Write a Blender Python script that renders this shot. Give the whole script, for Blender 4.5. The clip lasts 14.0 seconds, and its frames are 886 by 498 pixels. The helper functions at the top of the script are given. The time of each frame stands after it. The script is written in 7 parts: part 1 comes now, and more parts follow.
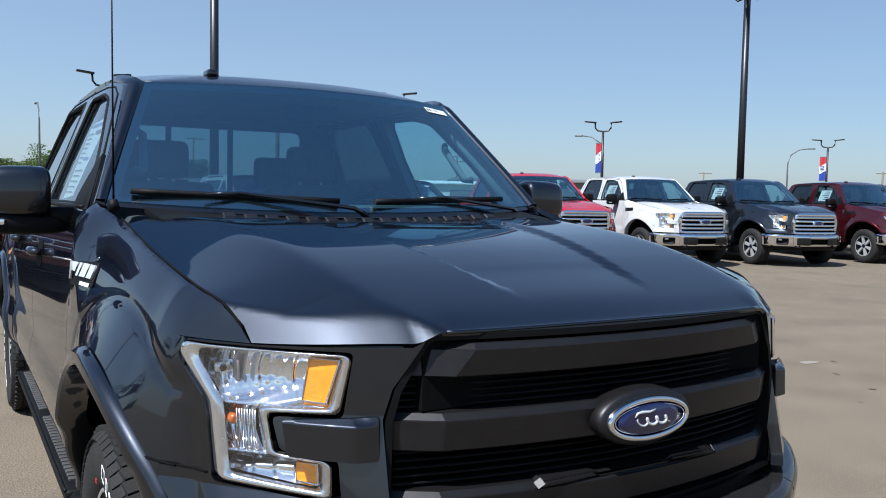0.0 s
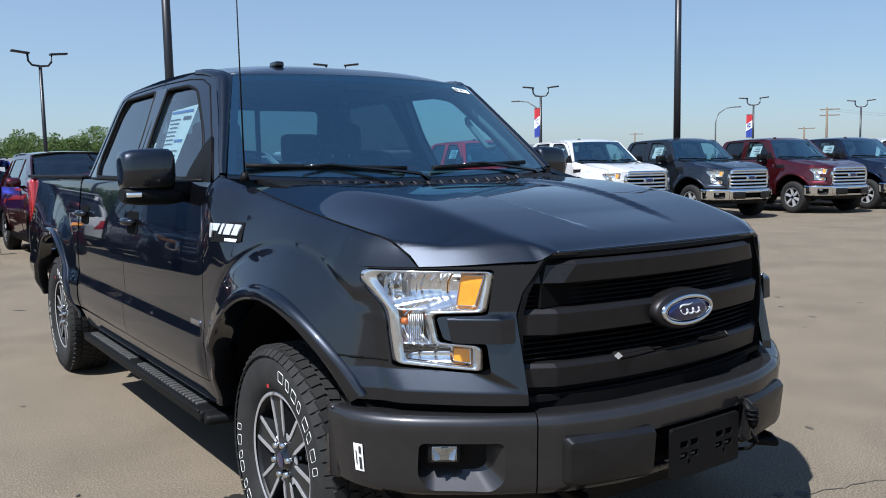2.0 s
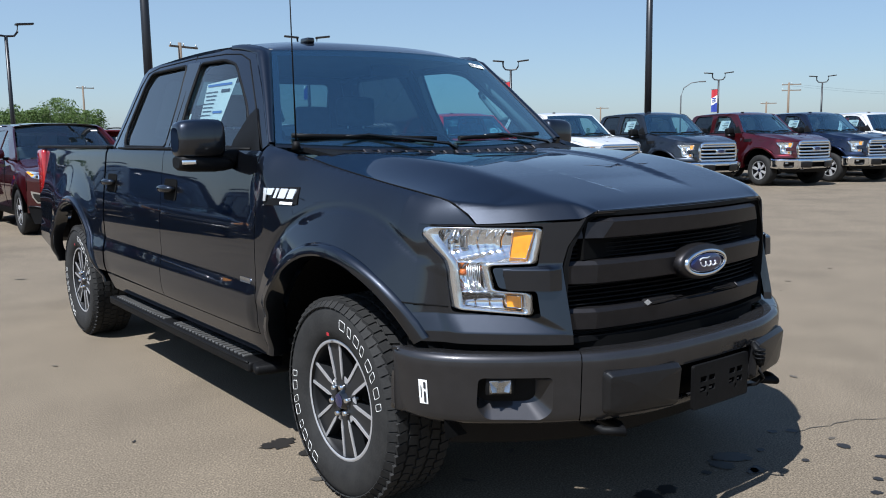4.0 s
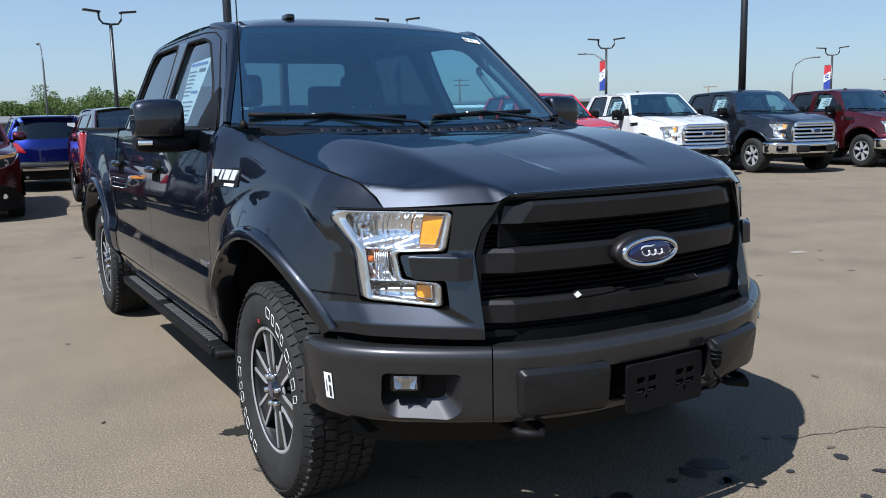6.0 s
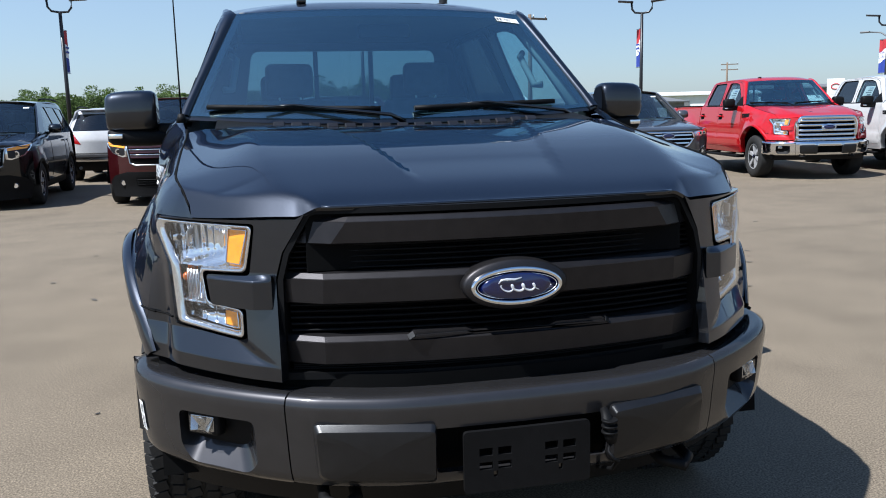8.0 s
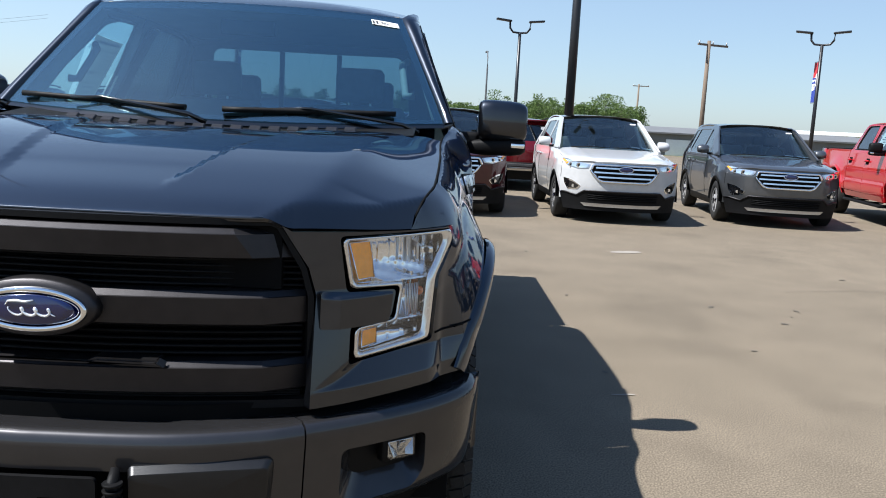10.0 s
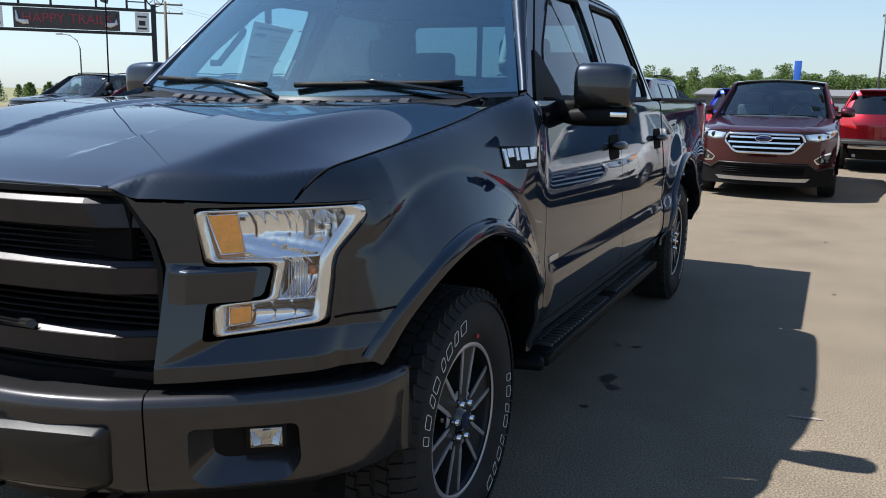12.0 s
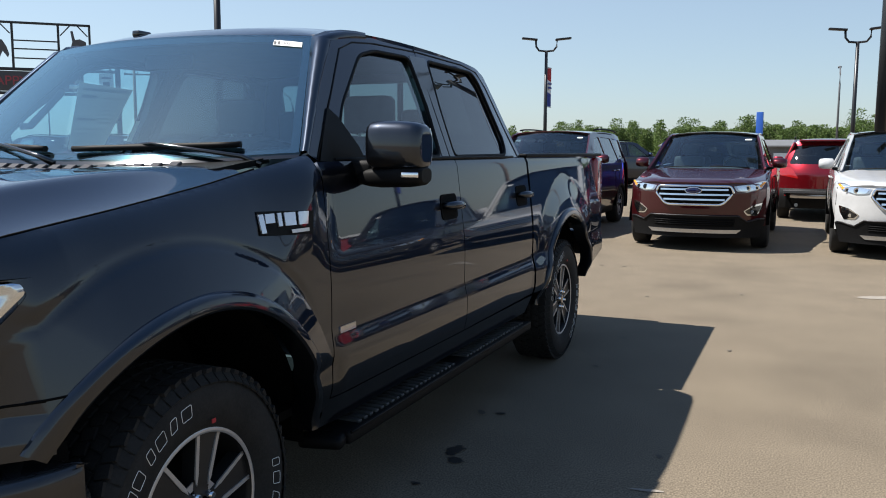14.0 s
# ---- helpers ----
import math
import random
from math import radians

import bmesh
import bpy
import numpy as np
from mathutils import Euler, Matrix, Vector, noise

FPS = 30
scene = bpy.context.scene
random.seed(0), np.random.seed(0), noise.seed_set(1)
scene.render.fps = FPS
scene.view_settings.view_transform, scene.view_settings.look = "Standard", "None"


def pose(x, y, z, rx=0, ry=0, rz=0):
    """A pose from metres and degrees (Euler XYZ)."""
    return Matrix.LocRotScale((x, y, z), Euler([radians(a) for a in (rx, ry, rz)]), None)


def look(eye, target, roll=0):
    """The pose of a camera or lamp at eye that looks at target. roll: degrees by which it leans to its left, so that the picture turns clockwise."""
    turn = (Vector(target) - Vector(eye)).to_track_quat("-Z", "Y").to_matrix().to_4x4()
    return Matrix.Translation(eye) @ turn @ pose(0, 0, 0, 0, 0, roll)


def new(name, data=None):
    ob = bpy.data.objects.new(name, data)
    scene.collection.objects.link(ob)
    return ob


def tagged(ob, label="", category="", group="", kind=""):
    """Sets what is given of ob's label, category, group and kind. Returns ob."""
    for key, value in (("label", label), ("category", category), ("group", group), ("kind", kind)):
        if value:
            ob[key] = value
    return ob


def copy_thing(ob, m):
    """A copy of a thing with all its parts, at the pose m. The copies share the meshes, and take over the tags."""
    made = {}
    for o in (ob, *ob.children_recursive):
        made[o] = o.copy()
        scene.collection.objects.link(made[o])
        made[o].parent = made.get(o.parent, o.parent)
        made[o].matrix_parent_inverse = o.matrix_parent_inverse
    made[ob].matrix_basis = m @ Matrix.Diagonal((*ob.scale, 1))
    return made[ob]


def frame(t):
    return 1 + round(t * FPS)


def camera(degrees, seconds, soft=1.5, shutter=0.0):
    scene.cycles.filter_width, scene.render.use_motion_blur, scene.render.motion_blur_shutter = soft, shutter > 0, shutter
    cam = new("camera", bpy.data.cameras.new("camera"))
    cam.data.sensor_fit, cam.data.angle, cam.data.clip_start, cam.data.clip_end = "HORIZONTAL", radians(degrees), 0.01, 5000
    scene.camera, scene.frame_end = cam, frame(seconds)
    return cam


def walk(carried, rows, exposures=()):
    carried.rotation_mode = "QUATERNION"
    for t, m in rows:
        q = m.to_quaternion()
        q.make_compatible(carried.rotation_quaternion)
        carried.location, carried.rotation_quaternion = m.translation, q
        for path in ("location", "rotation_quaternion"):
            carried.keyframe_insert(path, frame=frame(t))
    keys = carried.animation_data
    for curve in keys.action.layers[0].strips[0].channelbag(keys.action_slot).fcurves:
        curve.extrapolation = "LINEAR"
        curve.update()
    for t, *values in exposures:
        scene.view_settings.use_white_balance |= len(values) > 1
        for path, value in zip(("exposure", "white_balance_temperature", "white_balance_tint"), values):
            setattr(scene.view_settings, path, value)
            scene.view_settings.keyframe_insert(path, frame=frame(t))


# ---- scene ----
cam = camera(55.8, 14.0, soft=1.0)
PATH = [
    (0, (-1.333, -2.311, 1.436), (-0.311, -0.597, 1.304), 1.1),
    (0.5, (-1.504, -2.46, 1.435), (-0.521, -0.728, 1.242), -0.6),
    (1, (-1.779, -2.484, 1.418), (-0.657, -0.839, 1.228), -1.6),
    (1.5, (-2.0, -2.519, 1.435), (-0.878, -0.877, 1.225), -0.7),
    (2, (-2.134, -2.675, 1.425), (-0.99, -1.048, 1.219), -1.0),
    (2.5, (-2.294, -2.757, 1.423), (-1.133, -1.153, 1.143), -2.2),
    (3, (-2.543, -2.745, 1.414), (-1.276, -1.221, 1.139), -2.4),
    (3.2, (-2.6, -2.745, 1.416), (-1.336, -1.22, 1.142), -1.8),
    (5.3, (-2.274, -2.969, 1.413), (-1.195, -1.309, 1.127), -1.4),
    (5.5, (-2.193, -3.004, 1.418), (-1.137, -1.332, 1.121), -1.4),
    (6, (-1.939, -2.957, 1.388), (-0.94, -1.252, 1.081), -1.3),
    (6.5, (-1.643, -2.928, 1.413), (-0.764, -1.161, 1.09), -2.4),
    (7, (-1.276, -3.049, 1.411), (-0.619, -1.187, 1.09), -1.7),
    (7.5, (-0.963, -3.001, 1.362), (-0.426, -1.095, 1.082), -2.3),
    (8, (-0.624, -2.946, 1.382), (-0.196, -1.019, 1.059), -1.4),
    (8.5, (-0.22, -2.971, 1.38), (0.014, -1.014, 1.04), -0.9),
    (9, (0.102, -2.885, 1.37), (0.269, -0.911, 1.097), 1.0),
    (9.2, (0.249, -2.853, 1.381), (0.425, -0.88, 1.099), 2.3),
    (11.3, (1.68, -2.535, 1.382), (1.081, -0.65, 1.088), 0.9),
    (11.5, (1.774, -2.493, 1.386), (1.054, -0.658, 1.05), 0.4),
    (12, (1.92, -2.247, 1.374), (1.097, -0.461, 1.012), 1.1),
    (12.5, (2.073, -2.047, 1.401), (1.199, -0.267, 1.139), 1.3),
    (13, (2.326, -1.888, 1.401), (1.379, -0.141, 1.175), 1.9),
    (13.5, (2.441, -1.807, 1.401), (1.588, -0.014, 1.162), 0.4),
    (14, (2.459, -1.785, 1.4), (1.671, 0.039, 1.166), 0.2),
]
walk(cam, [(t, look(eye, aim, lean)) for t, eye, aim, lean in PATH], exposures=[(0, 0.88, 5750, 10), (7.5, 0.93, 5750, 10), (9, 1.17, 5900, 10), (12, 1.20, 6150, 10), (13, 1.10, 6300, 10), (14, 1.05, 6400, 10)])


# ---- world, sun ----
SUN_DIR = Vector((-0.54, -0.15, 0.83)).normalized()
world = bpy.data.worlds.new("sky")
scene.world = world
world.use_nodes = True
wn = world.node_tree
sky = wn.nodes.new("ShaderNodeTexSky")
sky.sky_type = "NISHITA"
sky.sun_disc = False
sky.sun_elevation = math.asin(SUN_DIR.z)
sky.sun_rotation = math.atan2(SUN_DIR.x, SUN_DIR.y)
sky.air_density, sky.dust_density, sky.ozone_density, sky.altitude = 1.0, 0.9, 3.5, 300
# summer haze: pale and thick towards the horizon, bluer overhead, brighter towards the sun
thin, haze = wn.nodes.new("ShaderNodeVectorMath"), wn.nodes.new("ShaderNodeVectorMath")
thin.operation, haze.operation = "SCALE", "MULTIPLY_ADD"
thin.inputs["Scale"].default_value = 0.60
sky_dir, sky_axes, rise, veil = wn.nodes.new("ShaderNodeTexCoord"), wn.nodes.new("ShaderNodeSeparateXYZ"), wn.nodes.new("ShaderNodeMapRange"), wn.nodes.new("ShaderNodeMix")
rise.interpolation_type = "SMOOTHSTEP"
rise.inputs[1].default_value, rise.inputs[2].default_value = 0.0, 0.95
veil.data_type = "RGBA"
veil.inputs[6].default_value = (1.85, 2.20, 2.36, 1)
veil.inputs[7].default_value = (0.30, 0.70, 1.45, 1)
facing, glare = wn.nodes.new("ShaderNodeVectorMath"), wn.nodes.new("ShaderNodeMapRange")
facing.operation, facing.inputs[1].default_value = "DOT_PRODUCT", SUN_DIR[:]
glare.inputs[1].default_value, glare.inputs[2].default_value, glare.inputs[3].default_value, glare.inputs[4].default_value = -1.0, 1.0, 0.45, 1.60
wn.links.new(sky_dir.outputs["Generated"], sky_axes.inputs[0])
wn.links.new(sky_axes.outputs[2], rise.inputs[0])
wn.links.new(rise.outputs[0], veil.inputs[0])
wn.links.new(sky_dir.outputs["Generated"], facing.inputs[0])
wn.links.new(facing.outputs["Value"], glare.inputs[0])
wn.links.new(veil.outputs[2], haze.inputs[0])
wn.links.new(glare.outputs[0], haze.inputs[1])
wn.links.new(sky.outputs[0], thin.inputs[0])
wn.links.new(thin.outputs[0], haze.inputs[2])
wn.links.new(haze.outputs[0], wn.nodes["Background"].inputs[0])
wn.nodes["Background"].inputs[1].default_value = 0.066
sun_data = bpy.data.lights.new("sun", "SUN")
sun_data.energy, sun_data.angle, sun_data.color = 5.0, radians(0.53), (1.0, 0.95, 0.87)
sun = new("sun", sun_data)
sun.matrix_world = look((SUN_DIR * 60)[:], (0, 0, 0))


# ---- materials ----
def material(name, base, rough=0.5, metal=0.0, vary=0.0, scale=8.0, bump=0.0, bump_scale=200.0, coat=0.0, coat_rough=0.03, second=None, spec=0.5):
    """A surface whose colour wanders at two scales and whose relief is fine grain."""
    m = bpy.data.materials.new(name)
    m.use_nodes = True
    nt = m.node_tree
    b = nt.nodes["Principled BSDF"]
    b.inputs["Base Color"].default_value = (*base, 1)
    b.inputs["Roughness"].default_value = rough
    b.inputs["Metallic"].default_value = metal
    b.inputs["Coat Weight"].default_value = coat
    b.inputs["Coat Roughness"].default_value = coat_rough
    b.inputs["Specular IOR Level"].default_value = spec
    co = nt.nodes.new("ShaderNodeTexCoord")
    if vary:
        n1, n2 = nt.nodes.new("ShaderNodeTexNoise"), nt.nodes.new("ShaderNodeTexNoise")
        n1.inputs["Scale"].default_value, n2.inputs["Scale"].default_value = scale, scale * 9
        n1.inputs["Detail"].default_value = n2.inputs["Detail"].default_value = 5
        add = nt.nodes.new("ShaderNodeMath")
        add.operation = "ADD"
        half = nt.nodes.new("ShaderNodeMath")
        half.operation, half.inputs[1].default_value = "MULTIPLY", 0.5
        mix = nt.nodes.new("ShaderNodeMix")
        mix.data_type = "RGBA"
        other = second or tuple(c * (1 - vary) for c in base)
        mix.inputs[6].default_value = (*base, 1)
        mix.inputs[7].default_value = (*other, 1)
        ramp = nt.nodes.new("ShaderNodeMapRange")
        ramp.inputs[1].default_value, ramp.inputs[2].default_value = 0.38, 0.62
        for n in (n1, n2):
            nt.links.new(co.outputs["Object"], n.inputs["Vector"])
        nt.links.new(n1.outputs[0], add.inputs[0])
        nt.links.new(n2.outputs[0], add.inputs[1])
        nt.links.new(add.outputs[0], half.inputs[0])
        nt.links.new(half.outputs[0], ramp.inputs[0])
        nt.links.new(ramp.outputs[0], mix.inputs[0])
        nt.links.new(mix.outputs[2], b.inputs["Base Color"])
    if bump:
        n3, bp = nt.nodes.new("ShaderNodeTexNoise"), nt.nodes.new("ShaderNodeBump")
        n3.inputs["Scale"].default_value = bump_scale
        n3.inputs["Detail"].default_value = 4
        bp.inputs["Strength"].default_value, bp.inputs["Distance"].default_value = bump, 0.004
        nt.links.new(co.outputs["Object"], n3.inputs["Vector"])
        nt.links.new(n3.outputs[0], bp.inputs["Height"])
        nt.links.new(bp.outputs[0], b.inputs["Normal"])
    return m


def car_paint(name, base, metal=0.85, rough=0.33, coat_ior=1.57):
    """Metallic basecoat with fine flake under a clear coat, a little dust in it."""
    m = material(name, base, rough, metal, vary=0.10, scale=1.3, coat=1.0, coat_rough=0.035)
    nt = m.node_tree
    b = nt.nodes["Principled BSDF"]
    co, vo = nt.nodes.new("ShaderNodeTexCoord"), nt.nodes.new("ShaderNodeTexNoise")
    vo.inputs["Scale"].default_value, vo.inputs["Detail"].default_value = 900, 1
    bp = nt.nodes.new("ShaderNodeBump")
    bp.inputs["Strength"].default_value, bp.inputs["Distance"].default_value = 0.10, 0.0006
    nt.links.new(co.outputs["Object"], vo.inputs["Vector"])
    nt.links.new(vo.outputs[0], bp.inputs["Height"])
    nt.links.new(bp.outputs[0], b.inputs["Normal"])
    du, mr = nt.nodes.new("ShaderNodeTexNoise"), nt.nodes.new("ShaderNodeMapRange")
    du.inputs["Scale"].default_value, du.inputs["Detail"].default_value = 2.2, 6
    mr.inputs[3].default_value, mr.inputs[4].default_value = 0.010, 0.035
    nt.links.new(co.outputs["Object"], du.inputs["Vector"])
    nt.links.new(du.outputs[0], mr.inputs[0])
    nt.links.new(mr.outputs[0], b.inputs["Coat Roughness"])
    b.inputs["Coat IOR"].default_value = coat_ior
    b.inputs["Specular IOR Level"].default_value = 0.12
    b.inputs["Specular Tint"].default_value = (0.34, 0.42, 0.58, 1)
    return m


def pane_material(name, tint, gloss_rough=0.0, ior=1.5, dust_veil=0.0, sheen=(1.0, 1.0, 1.0), fall=4.0):
    """Thin glass: clear through its tint, with a Fresnel gloss."""
    m = bpy.data.materials.new(name)
    m.use_nodes = True
    nt = m.node_tree
    nt.nodes.remove(nt.nodes["Principled BSDF"])
    tr, gl = nt.nodes.new("ShaderNodeBsdfTransparent"), nt.nodes.new("ShaderNodeBsdfGlossy")
    tr.inputs[0].default_value = (*tint, 1)
    gl.inputs["Roughness"].default_value = gloss_rough
    gl.inputs[0].default_value = (*sheen, 1)
    lw, pw, ma, mx = nt.nodes.new("ShaderNodeLayerWeight"), nt.nodes.new("ShaderNodeMath"), nt.nodes.new("ShaderNodeMath"), nt.nodes.new("ShaderNodeMixShader")
    lw.inputs[0].default_value = 0.5
    pw.operation, pw.inputs[1].default_value = "POWER", fall
    f0 = ((ior - 1) / (ior + 1)) ** 2 * 2.4
    ma.operation, ma.inputs[1].default_value, ma.inputs[2].default_value = "MULTIPLY_ADD", 1.0 - f0, f0
    nt.links.new(lw.outputs["Facing"], pw.inputs[0])
    nt.links.new(pw.outputs[0], ma.inputs[0])
    nt.links.new(ma.outputs[0], mx.inputs[0])
    nt.links.new(tr.outputs[0], mx.inputs[1])
    nt.links.new(gl.outputs[0], mx.inputs[2])
    last = mx
    if dust_veil:
        # a thin uneven film of dust, coloured blue to imitate the sky's veil
        df, m2, no, mr, co = nt.nodes.new("ShaderNodeBsdfDiffuse"), nt.nodes.new("ShaderNodeMixShader"), nt.nodes.new("ShaderNodeTexNoise"), nt.nodes.new("ShaderNodeMapRange"), nt.nodes.new("ShaderNodeTexCoord")
        df.inputs[0].default_value = (0.38, 0.56, 0.68, 1)
        no.inputs["Scale"].default_value, no.inputs["Detail"].default_value = 3.0, 6
        mr.inputs[3].default_value, mr.inputs[4].default_value = dust_veil * 0.5, dust_veil * 1.5
        nt.links.new(co.outputs["Object"], no.inputs["Vector"])
        nt.links.new(no.outputs[0], mr.inputs[0])
        nt.links.new(mr.outputs[0], m2.inputs[0])
        nt.links.new(mx.outputs[0], m2.inputs[1])
        nt.links.new(df.outputs[0], m2.inputs[2])
        last = m2
    nt.links.new(last.outputs[0], nt.nodes["Material Output"].inputs[0])
    return m


PAINT = car_paint("dark grey metallic paint", (0.0210, 0.0234, 0.0292), 0.95, 0.385, 1.55)
SATIN = material("satin dark grey", (0.038, 0.036, 0.038), 0.43, 0.85, vary=0.2, scale=3, bump=0.05, bump_scale=600, spec=0.50)
BUMPER = material("grey bumper metal paint", (0.040, 0.039, 0.041), 0.41, 0.68, vary=0.15, scale=2, coat=0.8, coat_rough=0.09, spec=0.12)
BUMPER.node_tree.nodes["Principled BSDF"].inputs["Specular Tint"].default_value = (0.05, 0.05, 0.05, 1)
BLACK = material("black plastic", (0.00481, 0.00481, 0.00518), 0.58, vary=0.35, scale=6, bump=0.15, bump_scale=500, spec=0.14)
PAD = material("satin black pad", (0.0074, 0.0074, 0.00814), 0.36, vary=0.3, scale=8, bump=0.08, bump_scale=500, spec=0.4)
GLOSSBLACK = material("gloss black", (0.00444, 0.00444, 0.00518), 0.12, vary=0.2, scale=4, coat=0.6)
# near-black for linings and joints, and for shade painted into openings
VOID = material("black lining and cavity shade", (0.00296, 0.00296, 0.00296), 0.85, vary=0.3, scale=9, spec=0.1)
RUBBER = material("tyre rubber", (0.0205, 0.0200, 0.0190), 0.78, second=(0.0120, 0.0118, 0.0116), vary=0.35, scale=14, bump=0.25, bump_scale=260, spec=0.25)
CHROME = material("chrome", (0.78, 0.79, 0.80), 0.06, 1.0, vary=0.05, scale=6)
CHROME_SOFT = material("brushed aluminium", (0.55, 0.55, 0.56), 0.28, 1.0, vary=0.12, scale=30)
RIM_DARK = material("painted dark rim", (0.00592, 0.00592, 0.00666), 0.5, 0.0, vary=0.15, scale=12, spec=0.35)
RIM_CUT = material("machined rim face", (0.46, 0.46, 0.47), 0.30, 0.55, vary=0.12, scale=40)
WHITE_INK = material("white ink", (0.75, 0.75, 0.73), 0.6, vary=0.12, scale=40)
BLACK_INK = material("black ink", (0.0222, 0.0222, 0.0259), 0.6, vary=0.2, scale=40)
BLUE_BADGE = material("blue enamel", (0.00444, 0.00888, 0.0629), 0.15, 0.2, vary=0.15, scale=20, coat=1.0)
AMBER_BULB = material("deep amber bulb glass", (0.45, 0.10, 0.006), 0.12, vary=0.2, scale=60, coat=1.0)
AMBER = material("amber lens", (1.0, 0.36, 0.008), 0.18, vary=0.2, scale=60, coat=1.0, bump=0.3, bump_scale=150)
RED_LENS = material("red lens", (0.3108, 0.00888, 0.00888), 0.15, vary=0.2, scale=40, coat=1.0)
SILVER = material("silver reflector", (0.90, 0.91, 0.92), 0.07, 0.96, vary=0.08, scale=30)
LAMP_RIM = material("bright lamp rim", (0.74, 0.75, 0.77), 0.13, 0.95, vary=0.06, scale=20)
CLOTH = material("dark seat cloth", (0.0629, 0.0629, 0.06512), 0.85, vary=0.3, scale=20, bump=0.2, bump_scale=700)
TRIM_LIGHT = material("light grey cabin trim", (0.1628, 0.1554, 0.148), 0.75, vary=0.12, scale=6)
LINER = material("grey headliner", (0.1924, 0.1887, 0.185), 0.9, vary=0.15, scale=10)
GLASS_WS = pane_material("windscreen glass", (0.50, 0.78, 0.86), ior=1.80, dust_veil=0.008, sheen=(0.66, 0.92, 1.0), fall=3.0)
GLASS_SIDE = pane_material("side glass", (0.60, 0.74, 0.77), ior=1.42, dust_veil=0.004)
GLASS_DARK = pane_material("privacy glass", (0.055, 0.06, 0.065), ior=1.4, dust_veil=0.004)
GLASS_REAR = pane_material("rear glass", (0.20, 0.27, 0.30))
LENS = pane_material("clear lamp lens", (0.97, 0.98, 0.98))
RED_MARK = material("red mark", (0.37, 0.0148, 0.0222), 0.6, vary=0.2, scale=60)
BLUE_INK = material("blue ink", (0.037, 0.1036, 0.3108), 0.6, vary=0.15, scale=30)
RIM_PAD = material("charcoal spoke paint", (0.026, 0.027, 0.029), 0.40, 0.5, vary=0.15, scale=12)
FOG = material("fog lamp reflector", (0.42, 0.43, 0.44), 0.12, 0.95, vary=0.1, scale=40)
# step ridges: sunlight on their tops is put into this lighter grey
STEP = material("sunlit step plastic", (0.0555, 0.05402, 0.0518), 0.55, vary=0.3, scale=9, bump=0.1, bump_scale=400)
ALLOY = material("silver alloy", (0.52, 0.52, 0.53), 0.32, 0.45, vary=0.1, scale=20)
BADGE_BRIGHT = material("bright badge metal", (0.82, 0.83, 0.84), 0.22, 0.6, vary=0.05, scale=30)


def paper(name, base, vary=0.08, scale=30, second=None, through_light=0.25):
    """A thin sheet, paper or leaf, that lets some light through."""
    m = material(name, base, 0.7, vary=vary, scale=scale, spec=0.2, second=second)
    nt = m.node_tree
    tl, mx = nt.nodes.new("ShaderNodeBsdfTranslucent"), nt.nodes.new("ShaderNodeMixShader")
    tl.inputs[0].default_value = (*base, 1)
    mx.inputs[0].default_value = through_light
    nt.links.new(nt.nodes["Principled BSDF"].outputs[0], mx.inputs[1])
    nt.links.new(tl.outputs[0], mx.inputs[2])
    nt.links.new(mx.outputs[0], nt.nodes["Material Output"].inputs[0])
    return m


PAPER = paper("white paper", (0.5772, 0.5772, 0.5624), through_light=0.08)


# ---- building tools ----
from mathutils.geometry import delaunay_2d_cdt


def smooth(a, b, v):
    t = min(1.0, max(0.0, (v - a) / (b - a)))
    return t * t * (3 - 2 * t)


def lerp_table(table, v):
    """Smooth interpolation in a short table of (v, value)."""
    if v <= table[0][0]:
        return table[0][1]
    for i in range(len(table) - 1):
        (a, fa), (b, fb) = table[i], table[i + 1]
        if v <= b:
            pa = table[i - 1] if i else (2 * a - b, 2 * fa - fb)
            pb = table[i + 2] if i + 2 < len(table) else (2 * b - a, 2 * fb - fa)
            h, t = b - a, (v - a) / (b - a)
            ma, mb = (fb - pa[1]) / (b - pa[0]) * h, (pb[1] - fa) / (pb[0] - a) * h
            return (2 * t**3 - 3 * t**2 + 1) * fa + (t**3 - 2 * t**2 + t) * ma + (3 * t**2 - 2 * t**3) * fb + (t**3 - t**2) * mb
    return table[-1][1]


def part(name, data, mat, parent=None, label=""):
    """Links a mesh (or bmesh) as one object under a thing or a part."""
    if isinstance(data, bmesh.types.BMesh):
        me = bpy.data.meshes.new(name)
        data.to_mesh(me)
        data.free()
        data = me
    if mat is not None and not data.materials:
        data.materials.append(mat)
    ob = new(name, data)
    ob.parent = parent
    if label:
        ob["label"] = label
    return ob


def thing(name, label, category, group="", kind=""):
    e = new(name)
    e.empty_display_size = 0.1
    return tagged(e, label, category, group, kind)


def inside(px, py, poly):
    """Which points lie inside the polygon."""
    res = np.zeros(len(px), bool)
    n = len(poly)
    for i in range(n):
        (x0, y0), (x1, y1) = poly[i], poly[(i + 1) % n]
        if y0 == y1:
            continue
        c = ((y0 > py) != (y1 > py)) & (px < (x1 - x0) * (py - y0) / (y1 - y0) + x0)
        res ^= c
    return res


def refine(loop, step):
    out = []
    for i in range(len(loop)):
        a, b = Vector(loop[i]), Vector(loop[(i + 1) % len(loop)])
        k = max(1, int((b - a).length / step + 0.5))
        out += [tuple(a.lerp(b, j / k)) for j in range(k)]
    return out


